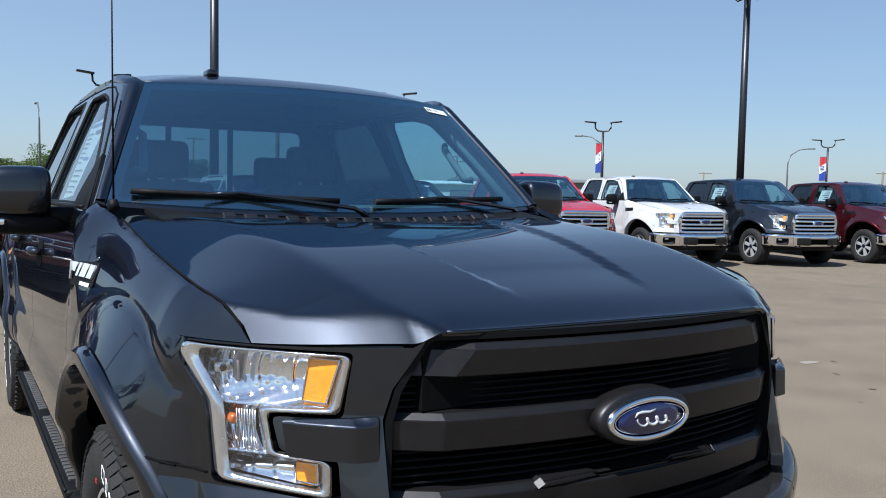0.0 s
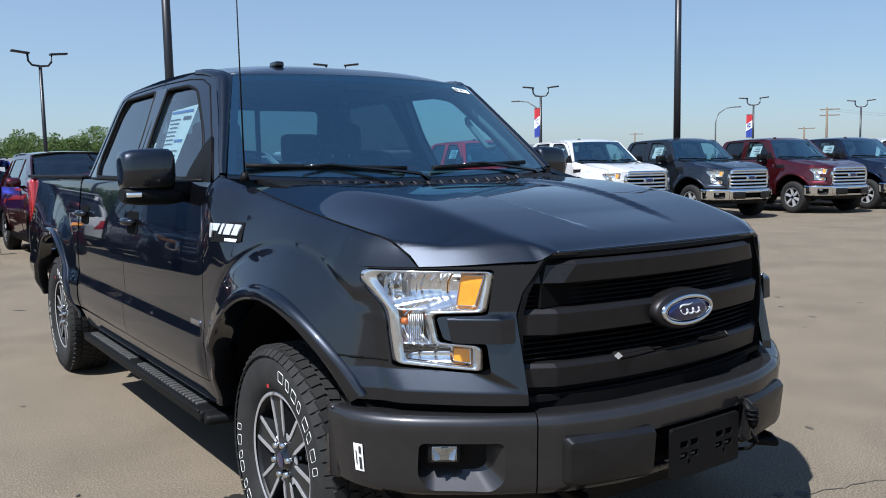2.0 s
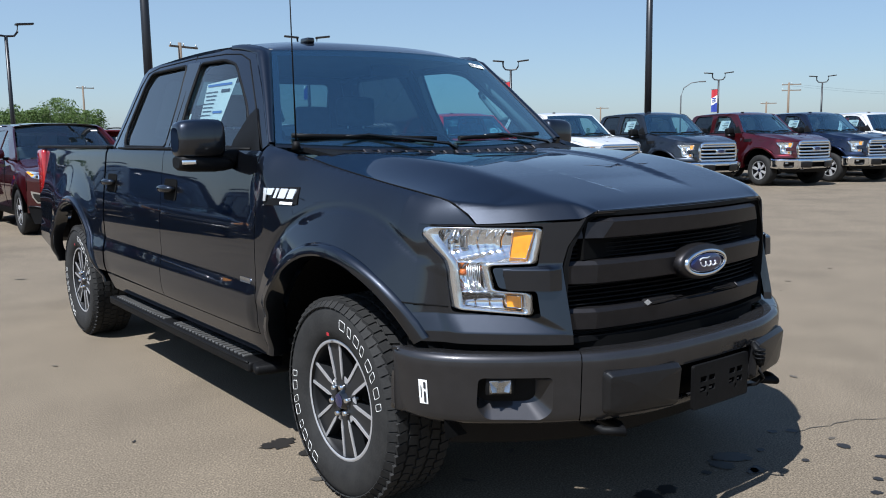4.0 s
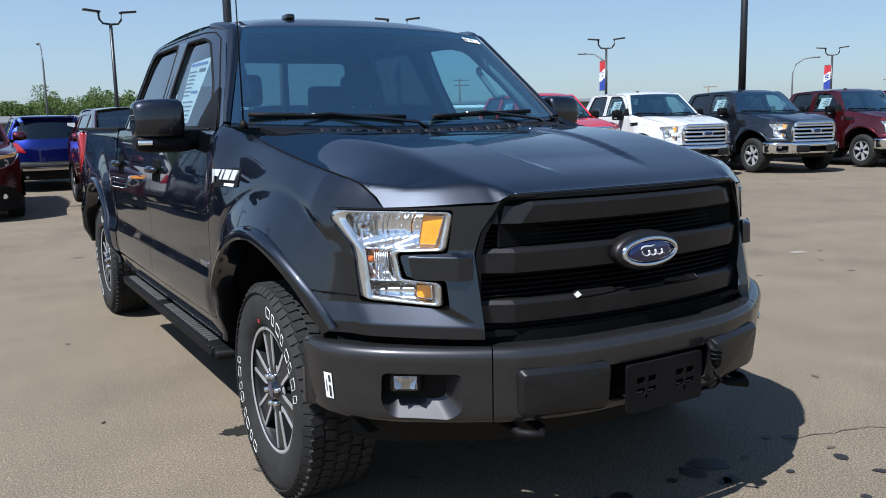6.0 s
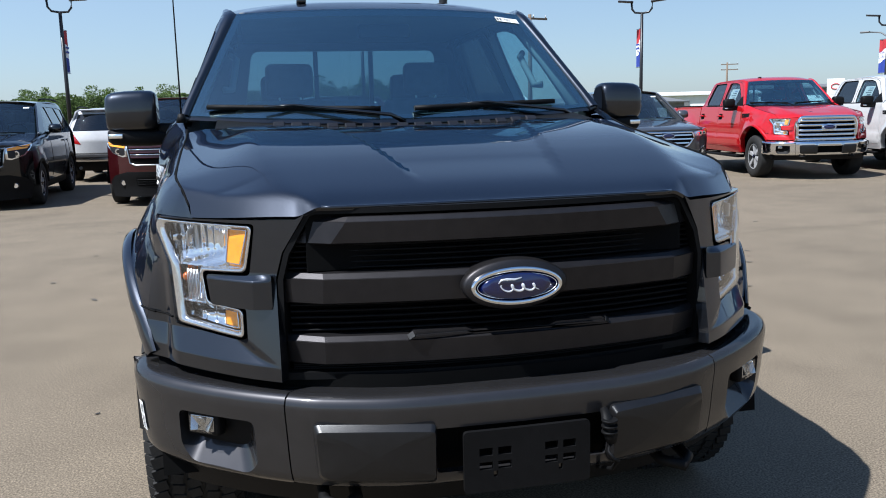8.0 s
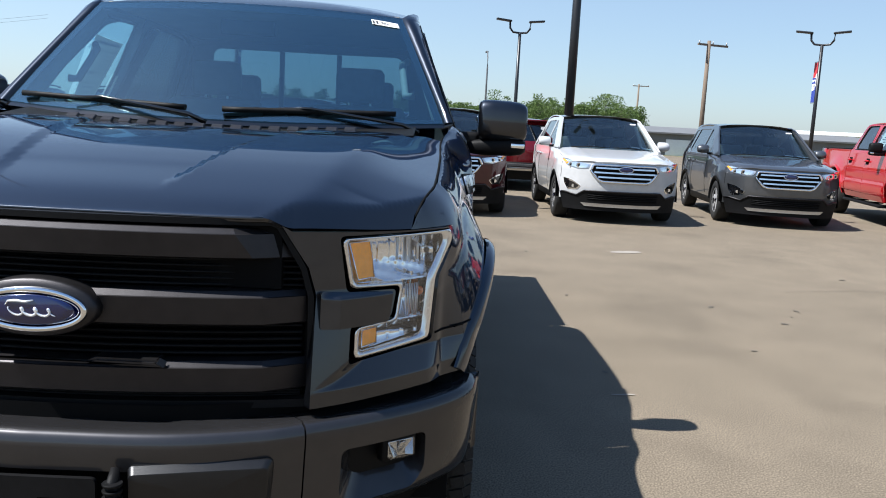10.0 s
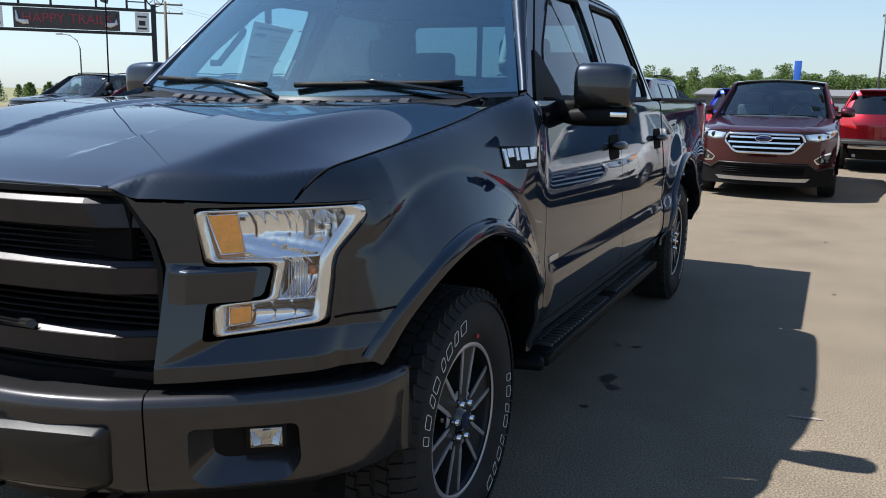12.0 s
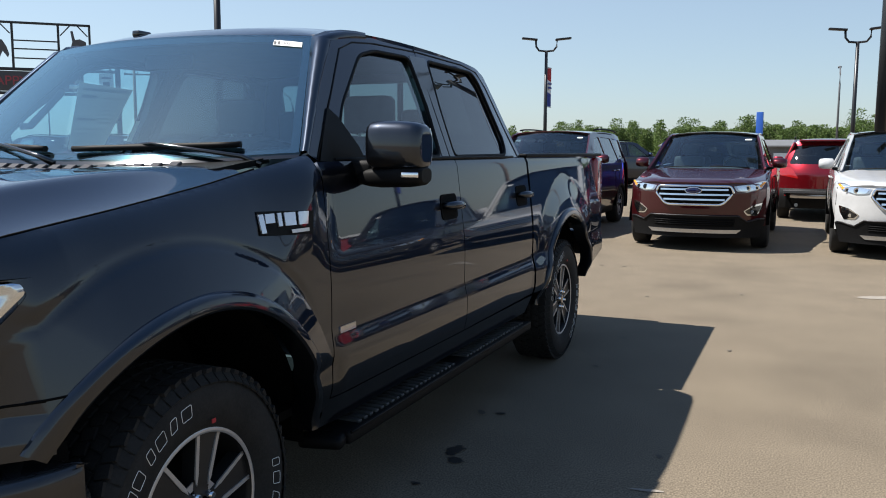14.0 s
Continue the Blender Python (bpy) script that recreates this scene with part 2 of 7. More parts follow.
def rounded(loop, r, n=4):
    """A polygon with its corners rounded."""
    out = []
    for i in range(len(loop)):
        p, a, b = Vector(loop[i]), Vector(loop[i - 1]), Vector(loop[(i + 1) % len(loop)])
        ra = min(r, (a - p).length * 0.45)
        rb = min(r, (b - p).length * 0.45)
        s, e = p + (a - p).normalized() * ra, p + (b - p).normalized() * rb
        for k in range(n + 1):
            t = k / n
            out.append(tuple(s * (1 - t) ** 2 + p * 2 * t * (1 - t) + e * t * t))
    return out


def sheet(name, outline, place, mat, parent=None, holes=(), step=0.04, depth=0.012, flip=False, label=""):
    """A curved panel: the outline in (u, v), less its holes, laid by place(u, v), with edges turned in by depth."""
    loops = [refine(l, step) for l in (outline, *holes)]
    pts, edges = [], []
    for l in loops:
        s = len(pts)
        pts += l
        edges += [(s + i, s + (i + 1) % len(l)) for i in range(len(l))]
    border = np.array(pts)
    lo, hi = border.min(0), border.max(0)
    nu, nv = max(1, int((hi[0] - lo[0]) / step)), max(1, int((hi[1] - lo[1]) / step))
    gu, gv = np.meshgrid(np.linspace(lo[0], hi[0], nu + 1), np.linspace(lo[1], hi[1], nv + 1))
    gu, gv = gu.ravel(), gv.ravel()
    ok = inside(gu, gv, loops[0])
    for h in loops[1:]:
        ok &= ~inside(gu, gv, h)
    gu, gv = gu[ok], gv[ok]
    if len(gu):
        near = np.full(len(gu), 9.0)
        for b in border:
            near = np.minimum(near, (gu - b[0]) ** 2 + (gv - b[1]) ** 2)
        keep = near > (0.45 * step) ** 2
        pts += list(zip(gu[keep], gv[keep]))
    vs, _, fs, *_ = delaunay_2d_cdt([Vector(p) for p in pts], edges, [], 0, 1e-6)
    cu = np.array([sum(vs[i].x for i in f) / 3 for f in fs])
    cv = np.array([sum(vs[i].y for i in f) / 3 for f in fs])
    ok = inside(cu, cv, loops[0])
    for h in loops[1:]:
        ok &= ~inside(cu, cv, h)
    tris = [tuple(f) for f, k in zip(fs, ok) if k]
    verts, normals = [], []
    e = 0.002
    for v in vs:
        p = Vector(place(v.x, v.y))
        n = (Vector(place(v.x + e, v.y)) - Vector(place(v.x - e, v.y))).cross(Vector(place(v.x, v.y + e)) - Vector(place(v.x, v.y - e)))
        n = n.normalized() if n.length > 1e-12 else Vector((0, 0, 1))
        verts.append(p)
        normals.append(-n if flip else n)
    if flip:
        tris = [t[::-1] for t in tris]
    loop_n = [normals[i] for t in tris for i in t]
    faces = list(tris)
    if depth:
        count = {}
        for t in tris:
            for i in range(3):
                a, b = t[i], t[(i + 1) % 3]
                count[(a, b)] = 1
        rim = {}
        for (a, b) in list(count):
            if (b, a) in count:
                continue
            for q in (a, b):
                if q not in rim:
                    rim[q] = (len(verts), len(verts) + 1)
                    verts.append(verts[q].copy())
                    verts.append(verts[q] - normals[q] * depth)
            faces.append((rim[b][0], rim[a][0], rim[a][1], rim[b][1]))
            loop_n += [Vector((0, 0, 0))] * 4
    me = bpy.data.meshes.new(name)
    me.from_pydata([v[:] for v in verts], [], faces)
    me.polygons.foreach_set("use_smooth", [True] * len(me.polygons))
    me.normals_split_custom_set([n[:] for n in loop_n])
    return part(name, me, mat, parent, label)


def loft(rows, closed=False, caps=False, smooth_faces=True):
    """A skin over rows of points; closed: each row is a ring."""
    bm = bmesh.new()
    vv = [[bm.verts.new(p) for p in r] for r in rows]
    n = len(rows[0])
    for i in range(len(rows) - 1):
        for j in range(n if closed else n - 1):
            k = (j + 1) % n
            f = bm.faces.new((vv[i][j], vv[i][k], vv[i + 1][k], vv[i + 1][j]))
            f.smooth = smooth_faces
    if caps and closed:
        bm.faces.new(vv[0][::-1])
        bm.faces.new(vv[-1])
    bmesh.ops.recalc_face_normals(bm, faces=bm.faces)
    return bm


def box(size, at=(0, 0, 0), bevel=0.0, seg=2, turn=None, bm=None):
    """A bevelled block, centred at a place; can be joined onto a bmesh."""
    b = bmesh.new()
    bmesh.ops.create_cube(b, size=1)
    bmesh.ops.scale(b, vec=size, verts=b.verts)
    if bevel:
        bmesh.ops.bevel(b, geom=b.edges[:], offset=min(bevel, min(size) * 0.45), segments=seg, affect="EDGES", profile=0.6)
    m = Matrix.Translation(at) @ (turn or Matrix())
    bmesh.ops.transform(b, matrix=m, verts=b.verts)
    for f in b.faces:
        f.smooth = bevel > 0 and seg > 1
    if bm is None:
        return b
    me = bpy.data.meshes.new("tmp")
    b.to_mesh(me)
    b.free()
    bm.from_mesh(me)
    bpy.data.meshes.remove(me)
    return bm


def crisp(bm, degrees=28):
    """Smooth faces that break at the sharper edges."""
    for f in bm.faces:
        f.smooth = True
    for e in bm.edges:
        if len(e.link_faces) == 2 and e.calc_face_angle(0.0) > radians(degrees):
            e.smooth = False
    return bm


def tube(points, radius, n=8, caps=True):
    """A round bar along points; radius a number or one for each point."""
    pts = [Vector(p) for p in points]
    rows = []
    up = Vector((0, 0, 1))
    for i, p in enumerate(pts):
        d = (pts[min(i + 1, len(pts) - 1)] - pts[max(i - 1, 0)]).normalized()
        a = d.cross(up if abs(d.z) < 0.95 else Vector((1, 0, 0))).normalized()
        b = a.cross(d)
        r = radius[i] if isinstance(radius, (list, tuple)) else radius
        rows.append([p + (a * math.cos(q) + b * math.sin(q)) * r for q in (2 * math.pi * k / n for k in range(n))])
    return loft(rows, closed=True, caps=caps)


def lathe(profile, n=48, axis="X", closed=False):
    """A surface turned round an axis from (radius, along) points."""
    rows = []
    for k in range(n):
        a = 2 * math.pi * k / n
        rows.append([(h, r * math.cos(a), r * math.sin(a)) if axis == "X" else (r * math.cos(a), r * math.sin(a), h) for r, h in profile])
    rows.append(rows[0])
    bm = loft(rows)
    bmesh.ops.remove_doubles(bm, verts=bm.verts, dist=1e-5)
    bmesh.ops.recalc_face_normals(bm, faces=bm.faces)
    return bm


def prism(loop, depth, place=None, bevel=0.0):
    """A plate of the outline loop in (x, y), depth thick in z, with bevelled upper edges."""
    bm = bmesh.new()
    f = bm.faces.new([bm.verts.new((x, y, 0)) for x, y in loop])
    bm.normal_update()
    if f.normal.z < 0:
        f.normal_flip()
    top = bmesh.ops.extrude_face_region(bm, geom=[f])
    tv = [g for g in top["geom"] if isinstance(g, bmesh.types.BMVert)]
    bmesh.ops.translate(bm, vec=(0, 0, depth), verts=tv)
    if bevel:
        es = [e for e in bm.edges if all(v in tv for v in e.verts)]
        bmesh.ops.bevel(bm, geom=es, offset=bevel, segments=2, affect="EDGES")
    bmesh.ops.recalc_face_normals(bm, faces=bm.faces)
    if place is not None:
        bmesh.ops.transform(bm, matrix=place, verts=bm.verts)
    return bm


def arc(cx, cy, r, a0, a1, n):
    return [(cx + r * math.cos(radians(a0 + (a1 - a0) * i / n)), cy + r * math.sin(radians(a0 + (a1 - a0) * i / n))) for i in range(n + 1)]


# ---- pickup truck ----
NOSE = [(0, -0.905), (0.3, -0.899), (0.46, -0.889), (0.515, -0.876), (0.58, -0.836), (0.66, -0.778), (0.74, -0.705), (0.82, -0.622), (0.87, -0.563), (0.891, -0.52), (0.917, -0.47), (0.9426, -0.41)]
WHEELBASE = 3.683
AXLE_Y = -0.022
AXLE_Z = 0.40
FENDER_SIDE = [(0.40, 0.930), (0.5, 0.953), (0.60, 0.967), (0.66, 0.972), (0.705, 0.995), (0.73, 1.002), (0.9, 1.001), (1.1, 0.996), (1.25, 0.989), (1.33, 0.983), (1.345, 0.977), (1.36, 0.950)]
# doors and bed: leaning in above, upright below, and a crease over the flared sill
SIDE = [(0.40, 0.940), (0.5, 0.975), (0.55, 0.996), (0.60, 1.009), (0.65, 1.013), (0.695, 1.0145), (0.71, 1.013), (0.775, 0.9985), (0.79, 0.997), (0.85, 0.9985), (0.90, 0.9995), (0.95, 0.9985), (1.0, 0.9955), (1.05, 0.990), (1.15, 0.978), (1.25, 0.966), (1.33, 0.956), (1.345, 0.952), (1.36, 0.942)]
SEAM_Z = [(-0.66, 1.118), (-0.62, 1.140), (-0.585, 1.166), (-0.55, 1.188), (-0.5, 1.203), (-0.4, 1.219), (-0.2, 1.245), (0.0, 1.273), (0.2, 1.302), (0.37, 1.333), (0.65, 1.385)]
SEAM_X = [(-0.66, 0.775), (-0.62, 0.800), (-0.5, 0.836), (-0.4, 0.850), (0.0, 0.862), (0.37, 0.866), (0.65, 0.905)]
# the hood's middle line from front edge to cowl, and the ridge that bounds its flat top
HOOD_MID = [(-0.91, 1.158), (-0.87, 1.172), (-0.8, 1.194), (-0.7, 1.222), (-0.6, 1.248), (-0.5, 1.271), (-0.35, 1.299), (-0.2, 1.319), (0.0, 1.336), (0.2, 1.345), (0.37, 1.349), (0.6, 1.352)]
RIDGE_X = [(-0.91, 0.488), (-0.85, 0.515), (-0.72, 0.572), (-0.5, 0.605), (0.0, 0.640), (0.4, 0.660)]


def nose_y(x):
    return lerp_table(NOSE, abs(x))


def side_x(y, z):
    """Half width of the body side."""
    x = lerp_table(FENDER_SIDE, z)
    if y > 0.52:
        x += (lerp_table(SIDE, z) - x) * smooth(0.52, 0.72, y)
    if y < -0.1 and z > 0.66:
        k = smooth(-0.15, -0.45, y)
        x += (1.001 - x) * k
        f = max(0.0, -0.05 - y - 0.05 * (1.11 - z) * k)
        x += 0.008 * smooth(0.824, 0.745, z) * k
    else:
        f = max(0.0, -0.05 - y)
    x -= 0.38 * f * f + 0.55 * f**4
    if z > 0.45:
        r = math.hypot(y - WHEELBASE, z - AXLE_Z)
        x += 0.024 * smooth(0.86, 0.60, r) * smooth(0.45, 0.62, z)
    x -= 0.05 * smooth(4.2, 4.95, y) * 0.7
    if z > 0.92 and y < 0.62:
        x -= 0.14 * (z - 0.92) ** 2 * smooth(0.62, 0.2, y) * smooth(-0.45, -0.2, y)
    return x + haunch(y, z)


def haunch(y, z):
    """Swelling over the front wheel: it starts below a fine groove."""
    if y > 0.85 or z < 0.45:
        return 0.0
    r = math.hypot(y + 0.045, z - AXLE_Z)
    up = smooth(0.45, 0.62, z)
    return (0.034 * max(0.0, min(1.0, (0.738 - r) / 0.140)) - 0.0045 * math.exp(-((r - 0.752) / 0.017) ** 2) * smooth(0.55, 0.40, y)) * up


def fender_place(s):
    def place(y, v):
        zs = lerp_table(SEAM_Z, y)
        r = 0.315 - 0.225 * smooth(0.30, 0.62, y) - 0.14 * smooth(-0.30, -0.50, y)
        if v <= zs - r:
            return (s * side_x(y, v), y, v)
        # the shoulder leans in early, then rolls over to the hood seam; less far towards the lamp
        p = 1.48 + 0.32 * smooth(-0.25, -0.48, y)
        full = 1 - 0.22 * smooth(-0.38, -0.56, y)
        u = min(1.0, (v - zs + r) / r) * full
        drop = (1 - (1 - u ** p) ** (1 / p)) / (1 - max(0.0, 1 - full ** p) ** (1 / p))
        xa = side_x(y, zs - r) - haunch(y, zs - r)
        q = (v - zs + r) / r
        xa += (side_x(y, v) - haunch(y, v) - xa) * (1 - q) ** 2
        w = max(0.0, xa - lerp_table(SEAM_X, y))
        return (s * (xa - w * drop + haunch(y, v)), y, v)
    return place


def skin_place(s):
    return lambda y, z: (s * side_x(y, z), y, z)


def cab_x(y, z):
    """Half width of the glasshouse."""
    t = (z - 1.36) / 0.48
    x = 0.946 - 0.20 * t - 0.25 * max(0, t - 0.9) ** 2
    return x - 0.028 * smooth(1.5, 0.7, y) - 0.03 * smooth(2.55, 2.95, y)


def cab_place(s, out=0.0):
    return lambda y, z: (s * (cab_x(y, z) + out), y, z)


def hood_z(x, y):
    a = abs(x)
    mid, xr, xs, zs = lerp_table(HOOD_MID, y), lerp_table(RIDGE_X, y), lerp_table(SEAM_X, y), lerp_table(SEAM_Z, y)
    # flat top, then a plane that falls from the ridge to the fender seam
    k = 0.014
    over = k * math.log1p(math.exp(min(40.0, (a - xr) / k)))
    zt = zs if y > -0.5 else max(zs, 1.203 + 0.20 * (y + 0.5))
    z = mid - 0.010 * (a / 0.6) ** 2 * smooth(0.7, 0.0, a) - (mid - zt) / max(0.06, xs - xr) * over
    # it falls faster just below the ridge
    q = max(0.0, min(1.0, over / max(0.06, xs - xr)))
    z -= 0.62 * (mid - zt) * q * (1 - q)
    # shallow valley along the middle
    edge = 0.33 + 0.19 * y
    z -= 0.012 * max(0.0, min(1.0, (edge + 0.03 - a) / 0.03)) * smooth(-0.80, -0.55, y)
    zf = 1.158 - 0.024 * smooth(0.470, 0.535, a) - 0.014 * smooth(0.53, 0.82, a)
    d = max(0.0, y - nose_y(x))
    rolled = zf + (z - zf) * (1 - math.exp(-d / 0.024))
    # above the lamp the front edge is a steep facet that breaks into the top
    lip = zf + 0.98 * d
    facet = z - 0.004 * math.log1p(math.exp(min(60.0, (z - lip) / 0.004)))
    return rolled + (facet - rolled) * smooth(0.44, 0.52, a)


def wheel(parent, at, s, lod, dark=True):
    """Tyre and rim, outer face towards s along x."""
    w = new("wheel")
    w.parent = parent
    w.location = at
    n = 28 if lod else 72
    R, half = 0.405, 0.135
    prof = [(0.235, -half * 0.85), (0.27, -half * 1.0), (0.34, -half * 1.04), (0.385, -half * 0.90), (0.396, -half * 0.80), (0.398, 0), (0.396, half * 0.80), (0.385, half * 0.90), (0.345, half * 1.04), (0.285, half * 1.03), (0.252, half * 0.95), (0.236, half * 0.84)]
    bm = lathe([(r, s * h) for r, h in prof], n)
    tyre = part("tyre", bm, RUBBER, w, "black all-terrain tyre")
    if not lod:
        tb = bmesh.new()
        # tread blocks in five ribs and shoulder lugs
        for k in range(60):
            a = 2 * math.pi * k / 60
            for rib, (h0, ww, tw) in enumerate(((-0.098, 0.040, 0.25), (-0.050, 0.036, -0.2), (0.0, 0.036, 0.25), (0.050, 0.036, -0.2), (0.098, 0.040, 0.25))):
                aa = a + (0.052 if rib % 2 else 0)
                m = Matrix.Rotation(aa, 4, "X") @ Matrix.Translation((h0, 0, R - 0.006)) @ Matrix.Rotation(tw, 4, "Z")
                tb = box((ww, 0.035, 0.012), (0, 0, 0), 0, turn=m, bm=tb)
            for sd in (-1, 1):
                m = Matrix.Rotation(a, 4, "X") @ Matrix.Translation((sd * 0.127, 0, 0.380)) @ Matrix.Rotation(sd * 0.75, 4, "Y")
                tb = box((0.034, 0.035 if k % 2 else 0.032, 0.005), (0, 0, 0), 0, turn=m, bm=tb)
        tagged(part("tread", tb, RUBBER, tyre), kind="stuff")
    # rim barrel and face
    prof = [(0.243, half * 0.80), (0.240, half * 0.86), (0.232, half * 0.86), (0.224, half * 0.70), (0.215, -half * 0.6), (0.05, -half * 0.6)]
    rim = part("rim", lathe([(r, s * h) for r, h in prof], n), RIM_DARK, w)
    ring = lathe([(r, s * h) for r, h in ((0.240, half * 0.862), (0.232, half * 0.895), (0.226, half * 0.862))], n)
    part("rim_lip", ring, RIM_CUT if dark else ALLOY, rim)
    face = half * 0.80
    to = Matrix(((0, 0, s, 0), (1, 0, 0, 0), (0, 1, 0, 0), (0, 0, 0, 1)))
    for k in range(6):
        a = math.pi / 3 * k + 0.30
        rot = Matrix.Rotation(a, 4, "Z")
        h = 1.0 if dark else 0.72
        loop = [(0.045, -0.028 * h), (0.11, -0.034 * h), (0.232, -0.048 * h), (0.235, 0.048 * h), (0.11, 0.034 * h), (0.045, 0.028 * h)]
        part("spoke", prism(loop, 0.045, to @ rot @ Matrix.Translation((0, 0, face - 0.05))), RIM_PAD if dark else ALLOY, rim)
        if not lod and dark:
            for q in (-1, 1):
                loop = [(0.078, q * 0.024), (0.098, q * 0.034), (0.234, q * 0.051), (0.234, q * 0.0392), (0.11, q * 0.0225)]
                bm = prism(loop if q < 0 else loop[::-1], 0.005, to @ rot @ Matrix.Translation((0, 0, face - 0.006)))
                part("spoke_edge", bm, RIM_CUT, rim, "bright machined spoke edge")
                # web between neighbouring spokes at the hub
            m2 = Matrix.Rotation(a + math.pi / 6, 4, "Z")
            loop = [(0.072, -0.028), (0.094, -0.016), (0.094, 0.016), (0.072, 0.028)]
            part("spoke_edge", prism(loop, 0.004, to @ m2 @ Matrix.Translation((0, 0, face - 0.012))), RIM_CUT, rim)
        if not lod:
            am = a + math.pi / 6
            c = (s * (face - 0.012), 0.058 * math.cos(am), 0.058 * math.sin(am))
            part("lug_nut", tube([c, (c[0] + s * 0.030, c[1], c[2])], [0.012, 0.009], 6), CHROME, rim, "chrome lug nut")
    part("hub_cap", lathe([(r, s * h) for r, h in ((0.001, face + 0.012), (0.030, face + 0.010), (0.038, face - 0.005), (0.07, face - 0.02), (0.075, face - 0.05))], 24), GLOSSBLACK, rim)
    part("hub_badge", lathe([(r, s * h) for r, h in ((0.001, face + 0.0145), (0.027, face + 0.0125))], 20), BLUE_BADGE, rim, "blue hub badge")
    part("brake_disc", lathe([(r, s * h) for r, h in ((0.15, -0.03), (0.15, -0.045), (0.06, -0.045))], 24), BLACK, w)
    if not lod:
        # raised white outlines on the side wall, two arcs of marks
        for a0, count, wdt in ((100, 8, 9.5), (-62, 8, 9.5)):
            for i in range(count):
                ac = a0 + i * wdt + (0.8 if i % 3 == 1 else 0.0)
                wd = wdt * (0.74, 0.62, 0.78, 0.55)[i % 4]
                nip = (0.0, 0.22, 0.12, 0.30)[(i * 3) % 4] * wd
                loop = rounded(arc(0, 0, 0.338, ac, ac + wd - nip, 2) + arc(0, 0, 0.303, ac + wd + 0.6, ac + 0.6 + nip * 0.5, 2), 0.005, 2)
                pts = [(s * (half * 1.044), y, z) for y, z in loop]
                part("sidewall_mark", tube(pts + pts[:1], 0.0011, 4, caps=False), WHITE_INK, tyre, "white outlined raised mark")
        part("paint_mark", box((0.002, 0.016, 0.012), (s * half * 1.05, 0.03, 0.262)), RED_MARK, tyre, "red paint dot")
    return w


def flare(s, ya, a0, a1, mat, parent, n=40):
    prof = [(0.622, -0.004), (0.621, 0.008), (0.611, 0.0185), (0.606, 0.0195), (0.580, 0.0185), (0.572, 0.012), (0.569, -0.012), (0.575, -0.07)]
    rows = []
    for i in range(n + 1):
        a = radians(a0 + (a1 - a0) * i / n)
        row = []
        ease = 0.35 + 0.65 * smooth(0, 0.12, i / n)
        for r, o in prof:
            o = o * ease if o > 0 else o
            y, z = ya - r * math.cos(a), AXLE_Z + r * math.sin(a)
            row.append((s * (side_x(y, max(z, 0.5)) + o), y, z))
        rows.append(row)
    return part("wheel_arch_flare", crisp(loft(rows), 35), mat, parent)


def arch_notch(ya, r, z0):
    """Points that run along a wheel arch from front to rear."""
    a = math.degrees(math.asin((z0 - AXLE_Z) / r))
    return [(ya - r * math.cos(radians(q)), AXLE_Z + r * math.sin(radians(q))) for q in np.linspace(a, 180 - a, 26)]


BUMP_LINE = [(0, -1.045), (0.3, -1.03), (0.5, -0.975), (0.585, -0.930), (0.72, -0.842), (0.86, -0.725), (0.945, -0.625), (0.985, -0.54), (1.0, -0.44)]


def bump_xy(u):
    """Along the bumper's plan curve; u is the length from its middle."""
    sgn, u = (1, u) if u >= 0 else (-1, -u)
    for i in range(len(BUMP_LEN) - 1):
        if u <= BUMP_LEN[i + 1][0] or i == len(BUMP_LEN) - 2:
            break
    x = lerp_table([(l, p[0]) for l, p in BUMP_LEN], u)
    y = lerp_table([(l, p[1]) for l, p in BUMP_LEN], u)
    return sgn * x, y


BUMP_LEN = []
_l = 0.0
for _i, _p in enumerate(BUMP_LINE):
    if _i:
        _l += math.dist(_p, BUMP_LINE[_i - 1])
    BUMP_LEN.append((_l, _p))
BUMP_PROF = [(0.0, 0.13, 0.692), (0.08, 0.050, 0.699), (0.105, 0.022, 0.701), (0.122, 0.007, 0.693), (0.14, 0.0, 0.677), (0.17, 0.001, 0.648), (0.20, 0.004, 0.620), (0.34, 0.016, 0.500), (0.38, 0.030, 0.462), (0.43, 0.085, 0.440)]


def bump_place(u, v):
    x, y = bump_xy(u)
    x2, y2 = bump_xy(u + 0.01)
    t = Vector((x2 - x, y2 - y)).normalized()
    nx, ny = t.y, -t.x
    d = lerp_table([(a, b) for a, b, c in BUMP_PROF], v)
    z = lerp_table([(a, c) for a, b, c in BUMP_PROF], v)
    return (x - nx * d, y - ny * d, z)


def grille_y(x):
    return -0.928 + 0.24 * x * x


def bar_mesh(z0, z1, w0, w1, out, ledge):
    """A grille bar with chamfered ends: lower edge half width w0, upper w1."""
    rows = []
    for i in range(51):
        t = -1 + 2 * i / 50
        row = []
        for (dz, dy) in ((1.0, 0.06), (1.0, 0.024), (0.985, 0.018), (1 - ledge, 0.004), (0.98 - ledge, 0.0), (0.06, 0.007), (0.0, 0.016), (0.0, 0.06)):
            x = t * (w0 + (w1 - w0) * dz)
            y = grille_y(x) - out + dy + 0.034 * max(0.0, (abs(t) - 0.84) / 0.16)
            row.append((x, y, z0 + (z1 - z0) * dz))
        rows.append(row)
    return crisp(loft(rows), 12)


